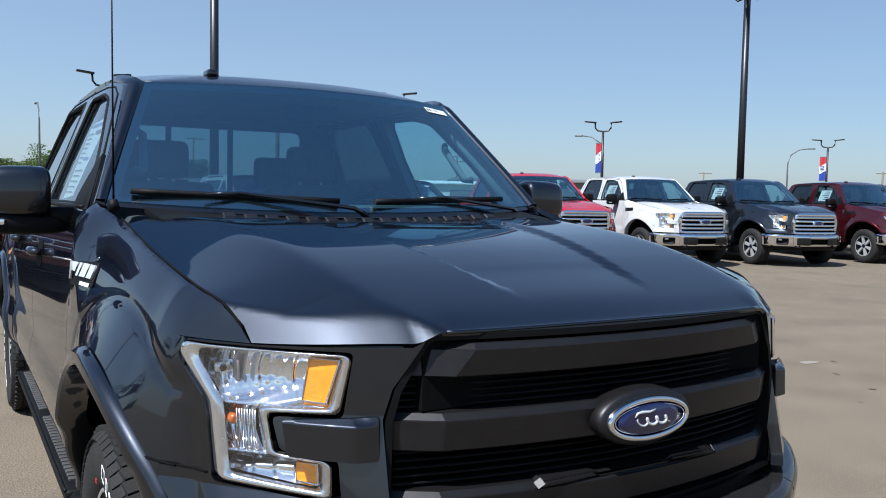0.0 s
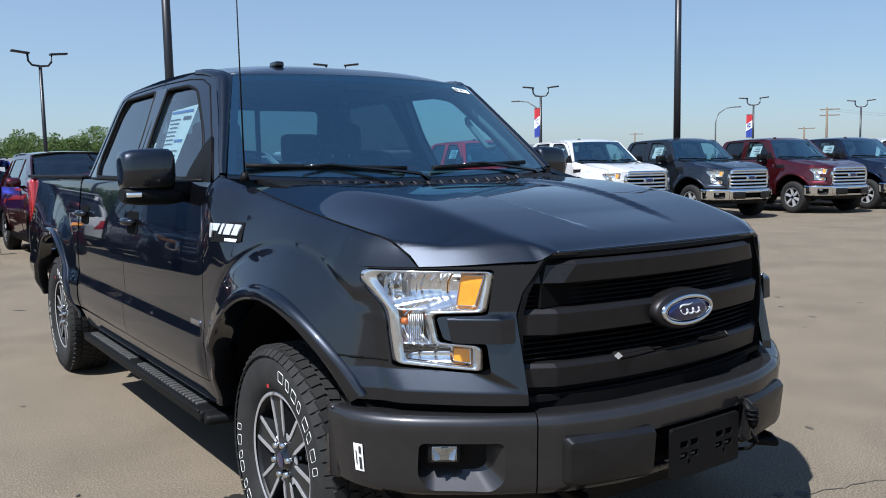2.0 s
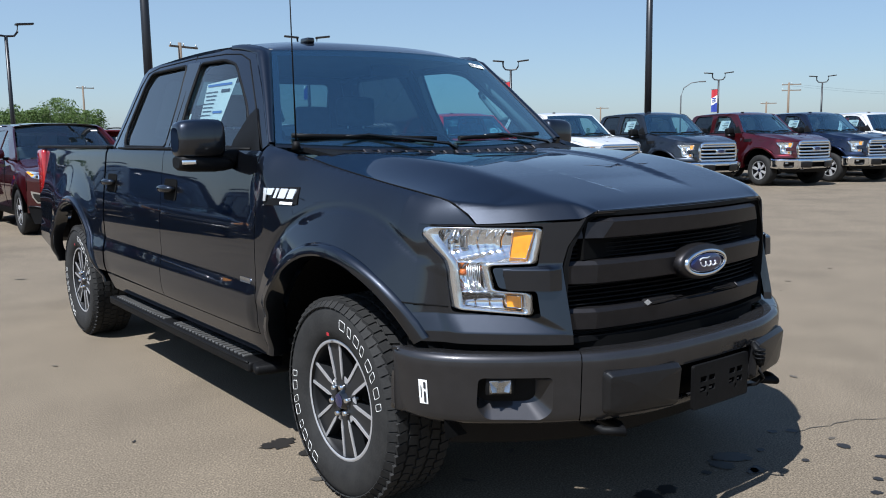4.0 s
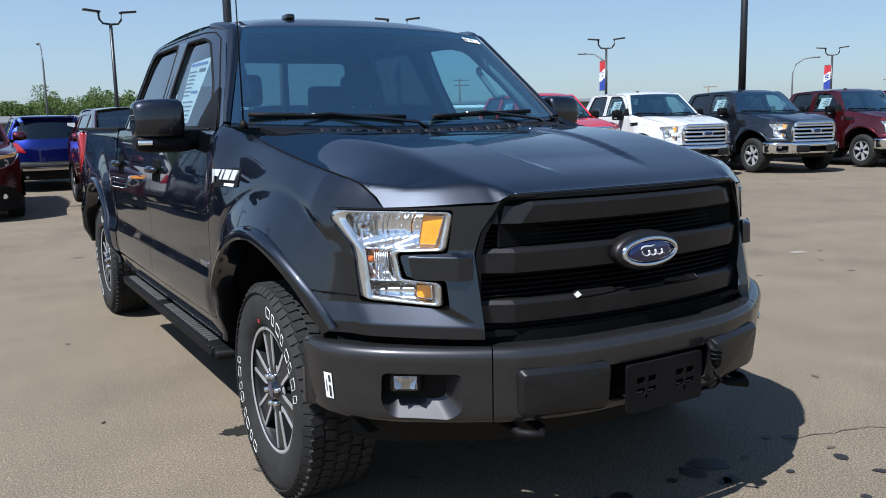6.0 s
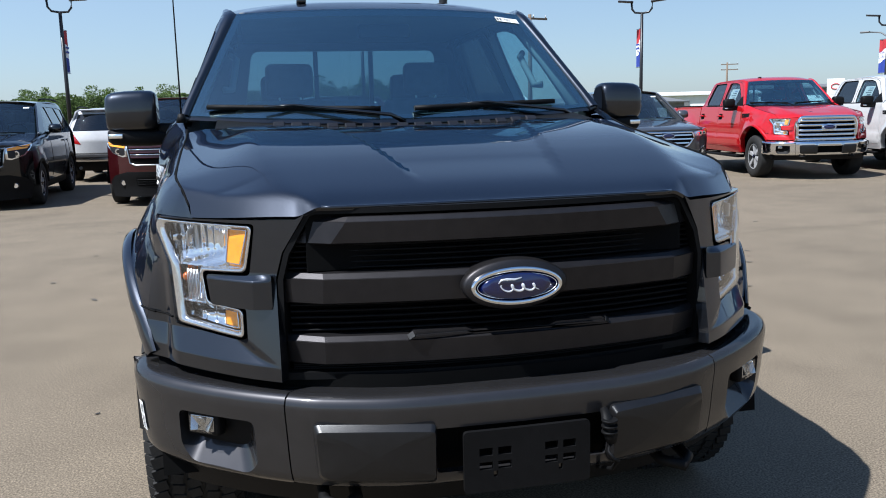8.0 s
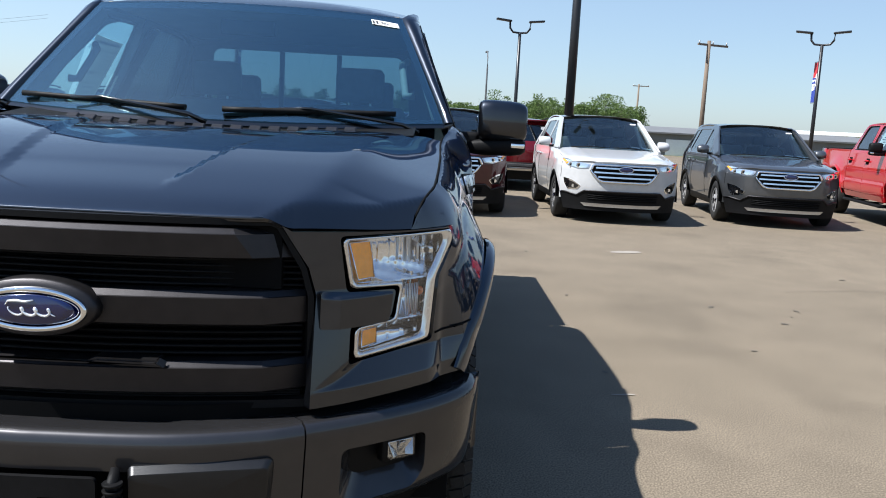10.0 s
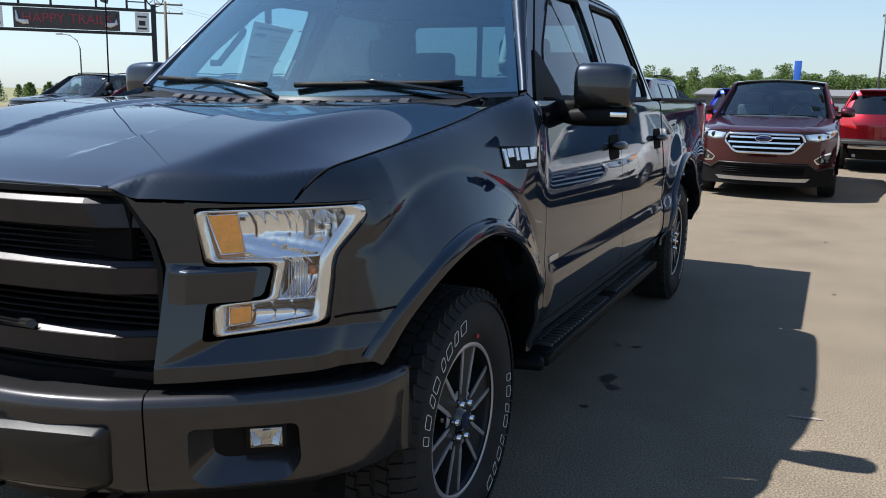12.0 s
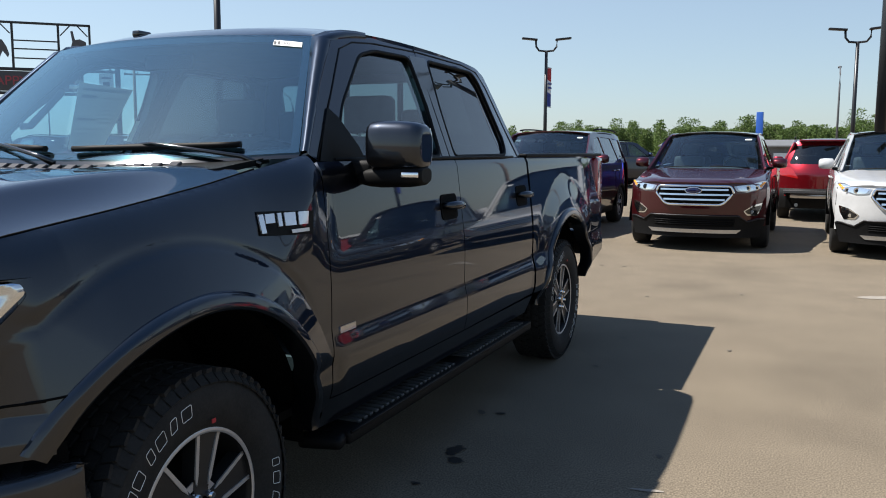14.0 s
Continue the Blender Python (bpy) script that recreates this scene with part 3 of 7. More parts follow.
LAMP_EDGE = [(0.640, 1.108), (0.897, 1.112), (0.903, 1.085), (0.862, 0.995), (0.852, 0.835), (0.675, 0.818), (0.675, 0.892), (0.765, 0.900), (0.775, 0.985), (0.662, 0.990)]
LAMP_OPENING = [(0.649, 1.102), (0.874, 1.103), (0.877, 1.083), (0.838, 0.994), (0.829, 0.846), (0.683, 0.827), (0.683, 0.884), (0.771, 0.892), (0.783, 0.992), (0.669, 0.997)]


def headlight(root, s, lod, amber=True):
    """C-shaped lamp: bevelled chrome rim, three reflector troughs, amber inner ends, a clear lens over it."""
    def front(u, z, d=0.0):
        return (s * u, nose_y(u) - (1.11 - z) * 0.05 - 0.004 + d, z)
    shape, opening = rounded(LAMP_EDGE, 0.014, 3), rounded(LAMP_OPENING, 0.012, 3)
    lamp = new("headlight")
    lamp.parent = root

    def back(u, z):
        # three hollow troughs: the upper fluted at its outer end, the others cut into steps
        lo, hi = (0.993, 1.110) if z > 0.993 else (0.893, 0.993) if z > 0.893 else (0.815, 0.893)
        q = (z - lo) / (hi - lo) * 2 - 1
        d = 0.016 + 0.046 * (1 - (q * 0.96) ** 2)
        if z > 0.993:
            d += 0.004 * (u / 0.055 - math.floor(u / 0.055)) * (1 if q > -0.2 else 0.3)
            d += 0.0026 * math.sin(u * 2 * math.pi / 0.019) * smooth(0.70, 0.74, u) * smooth(-0.75, -0.1, q)
            d += 0.003 * math.sin(z * 190 + u * 60) * smooth(0.1, -0.6, q)
        elif z > 0.893:
            d += 0.0016 * math.sin(u * 2 * math.pi / 0.009)
        else:
            cu = math.floor(u / 0.034)
            d += 0.006 * (u / 0.034 - cu - 0.5) * math.sin(cu * 12.9) + 0.003 * q * math.cos(cu * 5.1)
        return front(u, z, d)
    fl = s < 0
    # near-black sheet: the shade behind the lamp is in its colour
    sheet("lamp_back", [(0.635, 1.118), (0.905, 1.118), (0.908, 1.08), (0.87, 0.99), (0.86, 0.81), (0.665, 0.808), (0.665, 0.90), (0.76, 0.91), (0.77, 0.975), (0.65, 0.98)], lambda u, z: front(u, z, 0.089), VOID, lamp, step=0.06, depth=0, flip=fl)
    sheet("lamp_bowl", opening, back, SILVER, lamp, step=0.05 if lod else 0.0055, depth=0, flip=fl, label="chrome-plated reflector troughs")
    # rim: its face slopes in towards the opening
    k = 1 if lod else 3
    dense = [[Vector(l[i]).lerp(Vector(l[(i + 1) % len(l)]), j / k) for i in range(len(l)) for j in range(k)] for l in (shape, opening)]
    rows = []
    for t, d in ((0.0, 0.030), (0.0, 0.002), (0.10, -0.002), (0.9, 0.010), (1.0, 0.014), (1.0, 0.030)):
        rows.append([front(*p.lerp(q, t), d) for p, q in zip(*dense)])
    part("lamp_rim", loft(rows, closed=True), LAMP_RIM, lamp, "chrome rim")
    sheet("lens", shape, lambda u, z: front(u, z, -0.008), LENS, lamp, step=0.05, depth=0, flip=fl, label="clear polycarbonate lens")
    if not lod:
        for z, ua, ub in ((0.993, 0.785, 0.836), (0.893, 0.772, 0.829)):
            part("lamp_shelf", loft([[front(u, z, d) for d in (0.010, 0.050)] for u in np.linspace(ua, ub, 6)]), CHROME, lamp)
        part("turn_bulb", tube([front(0.822, 0.958, 0.050), front(0.820, 0.958, 0.024), front(0.820, 0.958, 0.016)], [0.011, 0.012, 0.006], 12), AMBER_BULB, lamp, "amber turn-signal bulb")
        # dipped-beam bulb shield with its bracket
        holder = part("bulb_shield", box((0.034, 0.020, 0.018), front(0.835, 1.062, 0.040), 0.004), CHROME, lamp)
        part("bulb_cap", tube([front(0.835, 1.062, 0.032), front(0.835, 1.062, 0.024)], [0.009, 0.006], 12), GLOSSBLACK, holder)
        part("shield_bracket", box((0.006, 0.030, 0.040), front(0.812, 1.060, 0.040), 0.002), CHROME_SOFT, holder)
        for j in range(8):
            ub = 0.788 + j * 0.0042
            part("lens_rib", tube([front(ub, zz, 0.016) for zz in (0.902, 0.940, 0.982)], 0.0015, 5), CHROME_SOFT, lamp)
    if amber:
        # amber markers at the inner ends, each in a thin bright frame
        for loop in ([(0.654, 1.096), (0.700, 1.097), (0.712, 1.008), (0.676, 1.006)], [(0.689, 0.880), (0.722, 0.882), (0.722, 0.842), (0.689, 0.838)]):
            loop = loop[::-1]
            am = sheet("amber_reflector", rounded(loop, 0.004, 2), lambda u, z: front(u, z, 0.016 + 0.25 * max(0.0, u - 0.66)), AMBER, lamp, step=0.02, depth=0.012, flip=fl, label="amber side marker")
            if not lod:
                pts = [front(u, z, 0.013 + 0.25 * max(0.0, u - 0.66)) for u, z in loop + loop[:1]]
                part("marker_frame", tube(pts, 0.0022, 5, caps=False), CHROME, am)
    return lamp


def seat(root, x, y, wide, top):
    st = new("seat")
    st.parent = root
    part("cushion", box((wide, 0.50, 0.16), (x, y - 0.22, 0.93), 0.05, 3), CLOTH, st)
    part("backrest", box((wide, 0.15, 0.62), (x, y, top - 0.50), 0.06, 3, turn=Matrix.Rotation(-0.16, 4, "X")), CLOTH, st)
    part("headrest", box((0.27, 0.10, 0.19), (x, y + 0.05, top - 0.08), 0.045, 3), CLOTH, st)
    for q in (-0.06, 0.06):
        part("headrest_post", tube([(x + q, y + 0.05, top - 0.25), (x + q, y + 0.05, top - 0.12)], 0.007, 6), CHROME_SOFT, st)
    return st


def oval_badge(root, at, w, h, ring=CHROME, tilt=0.0, lod=False, name="oval_badge"):
    """Blue oval in a bright ring, with a plain bright flourish in place of lettering."""
    m = Matrix.Translation(at) @ Matrix.Rotation(radians(90) + tilt, 4, "X")
    n = 20 if lod else 48
    def ell(k, zz, grow=0.0):
        return [((w / 2 * k + grow) * math.cos(2 * math.pi * i / n), (h / 2 * k + grow) * math.sin(2 * math.pi * i / n), zz) for i in range(n)]
    bm = loft([ell(1.0, 0), ell(1.0, 0.010), ell(0.97, 0.014), ell(1.0, 0.014, -0.011), ell(1.0, 0.011, -0.012)], closed=True)
    bmesh.ops.transform(bm, matrix=m, verts=bm.verts)
    bd = part(name, bm, ring, root, "bright oval ring")
    bm = loft([ell(1.0, 0.010, -0.011), ell(0.6, 0.015), ell(0.05, 0.0165)], closed=True, caps=True)
    bmesh.ops.transform(bm, matrix=m, verts=bm.verts)
    part("badge_field", bm, BLUE_BADGE, bd, "dark blue enamel field")
    if not lod:
        sweep = [(-0.62, 0.22), (-0.54, 0.42), (-0.36, 0.46), (-0.10, 0.42), (0.12, 0.52)]
        run = [(-0.52 + 1.20 * t - 0.10 * math.sin(t * 7 * math.pi), 0.20 * math.sin(t * 7 * math.pi + 1.2) - 0.10) for t in np.linspace(0.0, 1, 48)]
        for pts in (sweep, run):
            bm = tube([(px * w / 2 * 0.68, py * h / 2 * 0.84, 0.0166) for px, py in pts], [0.0014 + 0.0019 * math.sin(math.pi * i / (len(pts) - 1)) for i in range(len(pts))], 6)
            bmesh.ops.transform(bm, matrix=m, verts=bm.verts)
            part("flourish", bm, BADGE_BRIGHT, bd, "bright flourish")
        bm = tube([(x, y, z) for x, y, z in ell(1.0, 0.0118, -0.0165)] + ell(1.0, 0.0118, -0.0165)[:1], 0.0009, 5)
        bmesh.ops.transform(bm, matrix=m, verts=bm.verts)
        part("badge_line", bm, BADGE_BRIGHT, bd, "thin bright oval line")
    return bd


def pickup(paint, label, lod=False, sport=True):
    """A crew-cab pickup, nose towards -y, front axle at y = 0."""
    root = thing("pickup_truck", label, "pickup truck")
    st = 0.07 if lod else 0.03
    flare_mat = paint
    bump_mat = BUMPER if sport else CHROME
    for s in (-1, 1):
        fl = s < 0
        # front fender with the wheel arch cut out; its edge turns in
        notch = arch_notch(AXLE_Y, 0.590, 0.50)
        top = [(y, lerp_table(SEAM_Z, y) - 0.0005) for y in (0.5, 0.37, 0.2, 0.0, -0.2, -0.4, -0.5, -0.54, -0.58, -0.61)]
        outline = [p for p in notch if p[1] > 0.724 or p[0] > 0] + [(0.60, 0.50), (0.637, 0.51), (0.637, 1.384)] + top + [(-0.637, 1.1195)]
        joint = [(nose_y(0.918) - (1.11 - z) * 0.05 - 0.0168 * smooth(0.824, 0.745, z) - 0.002, z) for z in (1.1185, 1.0, 0.9, 0.84, 0.82, 0.80, 0.78, 0.76, 0.745, 0.724)]
        outline = outline + joint
        sheet("front_fender", outline, fender_place(s), paint, root, step=0.07 if lod else 0.0075, depth=0.02, flip=fl)
        for nm, y0, y1 in (("front_door", 0.643, 1.853), ("rear_door", 1.859, 2.905)):
            rear = [(y1, 1.36), (y1, 0.55)]
            if nm == "rear_door":
                rear = [(y1 + 0.005, 1.36), (y1 + 0.01, 1.0), (y1 + 0.015, 0.90), (y1 + 0.015, 0.56)]
            d = sheet(nm, [(y0, 0.55)] + rear[::-1] + [(y0, 1.36)], skin_place(s), paint, root, step=st, depth=0.02, flip=fl)
            # handle; the shade of its cup is painted as a flat near-black sheet
            yh = y1 - 0.145
            x = side_x(yh, 1.15)
            part("door_handle", tube([(s * (x + 0.002), yh - 0.075, 1.155), (s * (x + 0.032), yh - 0.060, 1.155), (s * (x + 0.038), yh + 0.03, 1.155), (s * (x + 0.032), yh + 0.085, 1.150), (s * (x + 0.002), yh + 0.10, 1.150)], [0.012, 0.018, 0.020, 0.018, 0.012], 10), paint, d)
            sheet("handle_cup_shade", rounded([(yh - 0.092, 1.090), (yh + 0.092, 1.090), (yh + 0.092, 1.205), (yh - 0.092, 1.205)], 0.03), lambda y, z, s=s: (s * (side_x(y, z) + 0.003), y, z), VOID, d, step=0.05, depth=0.006, flip=fl, label="near-black sheet for the shade in the handle cup")
        # dark gap between fender and hood, and at the fender's foot
        part("hood_gap", tube([tuple(Vector(fender_place(s)(y, lerp_table(SEAM_Z, y))) + Vector((-s * 0.0025, 0, 0.0006))) for y in np.linspace(-0.61, 0.40, 60)], 0.0032, 6), VOID, root)
        part("lamp_gap", tube([(s * (side_x(y, 0.852 + 0.06 * (y + 0.43)) + 0.001), y, 0.852 + 0.06 * (y + 0.43)) for y in np.linspace(-0.520, -0.425, 7)], 0.003, 5), VOID, root)
        # sill below the doors
        sheet("rocker_panel", [(0.62, 0.44), (2.93, 0.44), (2.93, 0.545), (0.62, 0.545)], skin_place(s), paint, root, step=0.12, depth=0.02, flip=fl)
        # bed side
        notch = arch_notch(WHEELBASE, 0.590, 0.56)
        outline = [(2.945, 0.56)] + notch + [(4.55, 0.56), (4.86, 0.62), (4.88, 0.85), (4.88, 1.366), (2.945, 1.366)]
        sheet("bed_side", outline, lambda y, z, s=s: (s * side_x(y, min(z, 1.40)), y, z), paint, root, step=st, depth=0.02, flip=fl)
        part("bed_rail", box((0.095, 1.95, 0.022), (s * 0.905, 3.91, 1.371), 0.008), BLACK, root, "black plastic rail cap")
        part("tail_lamp", box((0.10, 0.20, 0.44), (s * 0.913, 4.800, 1.13), 0.03), RED_LENS, root, "red tail lamp")
        # flares
        flare(s, AXLE_Y, 33, 174, flare_mat, root, 20 if lod else 44)
        flare(s, WHEELBASE, 6, 172, flare_mat, root, 20 if lod else 44)
        for ya in (AXLE_Y, WHEELBASE):
            rows = []
            for i in range(17):
                a = math.pi * i / 16
                y, z = ya - 0.60 * math.cos(a), AXLE_Z + 0.60 * math.sin(a)
                rows.append([(s * 0.50, y, z), (s * 0.92, y, z)])
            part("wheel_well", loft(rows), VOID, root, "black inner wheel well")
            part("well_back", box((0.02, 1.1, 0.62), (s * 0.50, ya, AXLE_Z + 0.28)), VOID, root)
            wheel(root, (s * 0.86, ya, AXLE_Z), s, lod, dark=sport)
        # glasshouse side with two windows
        out = [(0.655, 1.385), (0.70, 1.362), (2.93, 1.362), (2.885, 1.50), (2.825, 1.68), (2.76, 1.82), (2.67, 1.856), (2.45, 1.876), (1.9, 1.886), (1.45, 1.876), (1.25, 1.858), (1.09, 1.822), (0.90, 1.640)]
        w1 = rounded([(0.83, 1.375), (1.705, 1.372), (1.755, 1.60), (1.758, 1.824), (1.42, 1.818), (1.27, 1.785), (1.00, 1.570)], 0.045)
        w2 = rounded([(1.865, 1.372), (2.60, 1.376), (2.665, 1.45), (2.60, 1.75), (2.545, 1.822), (1.965, 1.830), (1.90, 1.60)], 0.045)
        sheet("cab_side", out, cab_place(s), paint, root, holes=[w1, w2], step=st, depth=0.05, flip=fl)
        sheet("door_window", w1, cab_place(s, -0.016), GLASS_SIDE, root, step=0.12, depth=0, flip=fl, label="clear door glass")
        sheet("door_window", w2, cab_place(s, -0.016), GLASS_DARK, root, step=0.12, depth=0, flip=fl, label="dark privacy glass")
        for w in (w1, w2):
            part("window_seal", tube([cab_place(s, -0.004)(*p) for p in w + w[:1]], 0.009, 5), BLACK, root, "black rubber seal")
        part("belt_molding", tube([cab_place(s, 0.004)(y, 1.366) for y in np.linspace(0.80, 2.72, 12)], 0.008, 6), BLACK, root)
        # the seam above the doors
        part("door_seam", tube([cab_place(s, 0.0)(y, z) for y, z in ((0.70, 1.37), (0.95, 1.61), (1.13, 1.795), (1.25, 1.834), (1.45, 1.851), (1.9, 1.861), (2.44, 1.853), (2.62, 1.828), (2.70, 1.75), (2.80, 1.50), (2.86, 1.37))], 0.004, 5), BLACK, root)
        part("door_seam", tube([cab_place(s, 0.0)(y, z) for y, z in ((1.80, 1.37), (1.825, 1.62), (1.86, 1.872))], 0.004, 5), BLACK, root)
        if not lod:
            sheet("pillar_trim", [(1.715, 1.374), (1.855, 1.374), (1.890, 1.60), (1.955, 1.840), (1.77, 1.834), (1.765, 1.60)], cab_place(s, 0.002), GLOSSBLACK, root, step=0.08, depth=0.004, flip=fl, label="gloss black pillar trim")
        # mirror
        mir = new("wing_mirror")
        mir.parent = root
        def ring(x, yc, zc, hy, hz, e=3.2, n=24):
            out = []
            for i in range(n):
                c, q = math.cos(2 * math.pi * i / n), math.sin(2 * math.pi * i / n)
                out.append((s * x, yc + hy * math.copysign(abs(c) ** (2 / e), c), zc + hz * math.copysign(abs(q) ** (2 / e), q)))
            return out
        rows = []
        for t, k in ((0.0, 0.70), (0.03, 0.86), (0.10, 0.96), (0.3, 1.0), (0.62, 1.0), (0.82, 0.965), (0.93, 0.89), (0.985, 0.76), (1.0, 0.60)):
            rows.append(ring(1.018 + 0.210 * t, 0.918 - 0.012 * (1 - t), 1.418 - 0.006 * t, 0.075 * k, 0.089 * k))
        part("mirror_shell", loft(rows, closed=True, caps=True), paint if sport else BLACK, mir)
        rows = []
        for t, k in ((-0.25, 0.55), (-0.05, 0.8), (0.2, 0.95), (0.7, 1.0), (0.92, 0.88), (1.0, 0.6)):
            rows.append(ring(1.018 + 0.208 * t, 0.922, 1.302 + 0.010 * t, 0.070 * k, 0.040 * k))
        part("mirror_base", loft(rows, closed=True, caps=True), BLACK, mir, "black mirror lower half")
        part("mirror_arm", box((0.11, 0.09, 0.070), (s * 0.972, 0.93, 1.330), 0.02), BLACK, mir)
        sheet("mirror_sail", [(0.70, 1.362), (1.02, 1.345), (1.00, 1.41), (0.93, 1.52), (0.88, 1.555)], lambda y, z, s=s: (s * (cab_x(y, max(z, 1.36)) + 0.008), y, z), BLACK, mir, step=0.1, depth=0.012, flip=fl)
        part("mirror_glass", box((0.17, 0.006, 0.13), (s * 1.123, 0.992, 1.415), 0.0), SILVER, mir)
        part("turn_lamp", box((0.062, 0.010, 0.020), (s * 1.190, 0.856, 1.314), 0.004, turn=Matrix.Rotation(s * 0.25, 4, "Z")), SILVER, mir, "clear turn lamp")
        # running board
        rb = new("running_board")
        rb.parent = root
        part("step_beam", box((0.175, 2.18, 0.05), (s * 0.905, 1.86, 0.362), 0.016, 3), BLACK, rb)
        if not lod:
            for k in range(44):
                if k not in (21, 22, 23):
                    part("step_ridge", box((0.128, 0.026, 0.012), (s * 0.905, 0.89 + k * 0.0455, 0.390), 0.003, 1), STEP, rb)
            part("step_edge", tube([(s * 0.990, 0.78, 0.383), (s * 0.992, 0.83, 0.384), (s * 0.992, 2.92, 0.384)], 0.006, 6), BLACK, rb)
            part("step_cap", box((0.165, 0.10, 0.046), (s * 0.900, 0.735, 0.358), 0.022, 3, turn=Matrix.Rotation(s * 0.25, 4, "Z")), BLACK, rb)
        for yb in (1.0, 1.85, 2.7):
            part("step_bracket", box((0.30, 0.06, 0.03), (s * 0.72, yb, 0.37)), BLACK, rb)
        # emblem plate on the fender: plain bars in place of lettering
        ox = 0.004
        em = lambda y, z, s=s: tuple(Vector(fender_place(s)(y, z) if y < 0.637 else skin_place(s)(y, z)) + Vector((s * ox, 0, 0)))
        pl = sheet("fender_badge", [(0.285, 1.145), (0.53, 1.130), (0.545, 1.205), (0.30, 1.215)], em, BLACK, root, step=0.08, depth=0.006, flip=fl, label="black badge plate")
        if not lod:
            em2 = lambda y, z, s=s: tuple(Vector(fender_place(s)(y, z)) + Vector((s * 0.009, 0, 0)))
            ya = (lambda q: 0.53 - q) if s < 0 else (lambda q: 0.29 + q)
            for a, b, z0, z1 in ((0.0, 0.022, 1.150, 1.206), (0.030, 0.070, 1.178, 1.206), (0.082, 0.098, 1.166, 1.206), (0.110, 0.154, 1.166, 1.206), (0.166, 0.210, 1.166, 1.206)):
                lo, hi = sorted((ya(a), ya(b)))
                sl = 0.008 if s > 0 else -0.008
                sheet("badge_bar", [(lo, z0), (hi, z0), (hi + sl, z1), (lo + sl, z1)], em2, BADGE_BRIGHT, pl, step=0.1, depth=0.005, flip=fl, label="bright bar")
            lo, hi = sorted((ya(0.13), ya(0.215)))
            sheet("badge_bar", [(lo, 1.142), (hi, 1.142), (hi, 1.153), (lo, 1.153)], em2, WHITE_INK, pl, step=0.1, depth=0.002, flip=fl)
            sheet("door_badge", [(0.69, 0.768), (0.80, 0.768), (0.805, 0.790), (0.695, 0.790)], em, CHROME_SOFT, root, step=0.1, depth=0.006, flip=fl, label="small bright badge bar")
        # front corner: panel round the lamp, a crisp ledge below it that ends in a slanting step
        def ledge(u, z):
            under = max(0.0, min(1.0, (0.819 - z) / 0.058))
            inner = max(0.0, min(1.0, (0.99 - z) / 0.235))
            k = smooth(-0.022, 0.022, u - 0.600 - 0.085 * max(0.0, z - 0.755) / 0.063)
            return 0.042 * (inner + (under - inner) * k)
        def front(u, z, s=s):
            if u > 0.885:
                yj = nose_y(0.918) - (1.11 - z) * 0.05 - 0.0168 * smooth(0.824, 0.745, z)
                x = u + (u - 0.885) / 0.033 * (fender_place(1)(yj, z)[0] - 0.918)
            else:
                x = u
            return (s * x, nose_y(u) - (1.11 - z) * 0.05 - ledge(u, z) * (1 - 0.6 * smooth(0.85, 0.92, u)), z)
        hole = [(0.634, 1.1145), (0.897, 1.116)] + [(u + 0.009, z) for u, z in LAMP_EDGE[2:4]] + [(0.861, 0.826), (0.666, 0.809), (0.666, 0.901), (0.757, 0.909), (0.766, 0.976), (0.653, 0.981)]
        outline = [(0.588, 0.724), (0.918, 0.724), (0.918, 0.80), (0.918, 1.0), (0.918, 1.118), (0.80, 1.119), (0.64, 1.124), (0.535, 1.128), (0.512, 1.142), (0.570, 1.045), (0.588, 0.98)]
        sheet("corner_panel", outline, front, paint, root, holes=[rounded(hole, 0.012, 3)], step=0.06 if lod else 0.0042, depth=0.03, flip=fl)
        blk = rounded([(0.600, 0.902), (0.754, 0.906), (0.762, 0.978), (0.600, 0.990)], 0.008)
        sheet("lamp_bracket", blk, lambda u, z, s=s: (s * u, nose_y(u) - (1.11 - z) * 0.05 - 0.016 - 0.030 * max(0.0, min(1.0, (u - 0.598) / 0.050)) * max(0.0, min(1.0, (0.990 - z) / 0.015)), z), paint, root, step=0.006, depth=0.045, flip=fl)
        # seam strip behind the joint of fender and corner panel
        rows = []
        for z in np.linspace(0.726, 1.115, 24):
            pa, pb = front(0.900, z), front(0.9175, z)
            pc = (fender_place(s)(pb[1] + 0.025, z)[0], pb[1] + 0.025, z)
            rows.append([tuple(Vector(p) + Vector((-s * 0.0022, 0.0014, 0))) for p in (pa, pb, pc)])
        part("panel_joint", loft(rows), paint, root)
        part("lamp_gap", tube([tuple(Vector(front(u, 0.8425 + 0.0041 * (u - 0.868) / 0.049)) + Vector((0, -0.001, 0))) for u in np.linspace(0.868, 0.917, 6)], 0.003, 5), VOID, root)
        headlight(root, s, lod)
        # bumper end with a deep pocket for the fog lamp
        u0, u1 = BUMP_LEN[3][0] + 0.004, BUMP_LEN[-1][0]
        bp = lambda u, v, s=s: tuple(Vector(bump_place(u, v)) * Vector((s, 1, 1)))
        pocket = rounded([(0.700, 0.196), (0.948, 0.196), (0.956, 0.315), (0.925, 0.362), (0.735, 0.366), (0.700, 0.335)], 0.022)
        end = sheet("bumper_end", [(u0, 0.0), (u1, 0.0), (u1, 0.36), (u1 - 0.06, 0.425), (u0, 0.425)], bp, bump_mat, root, holes=[pocket], step=0.05 if lod else 0.02, depth=0.02, flip=not fl)
        inner = rounded([(0.735, 0.204), (0.930, 0.204), (0.934, 0.285), (0.905, 0.306), (0.762, 0.308), (0.735, 0.290)], 0.018)
        rows = []
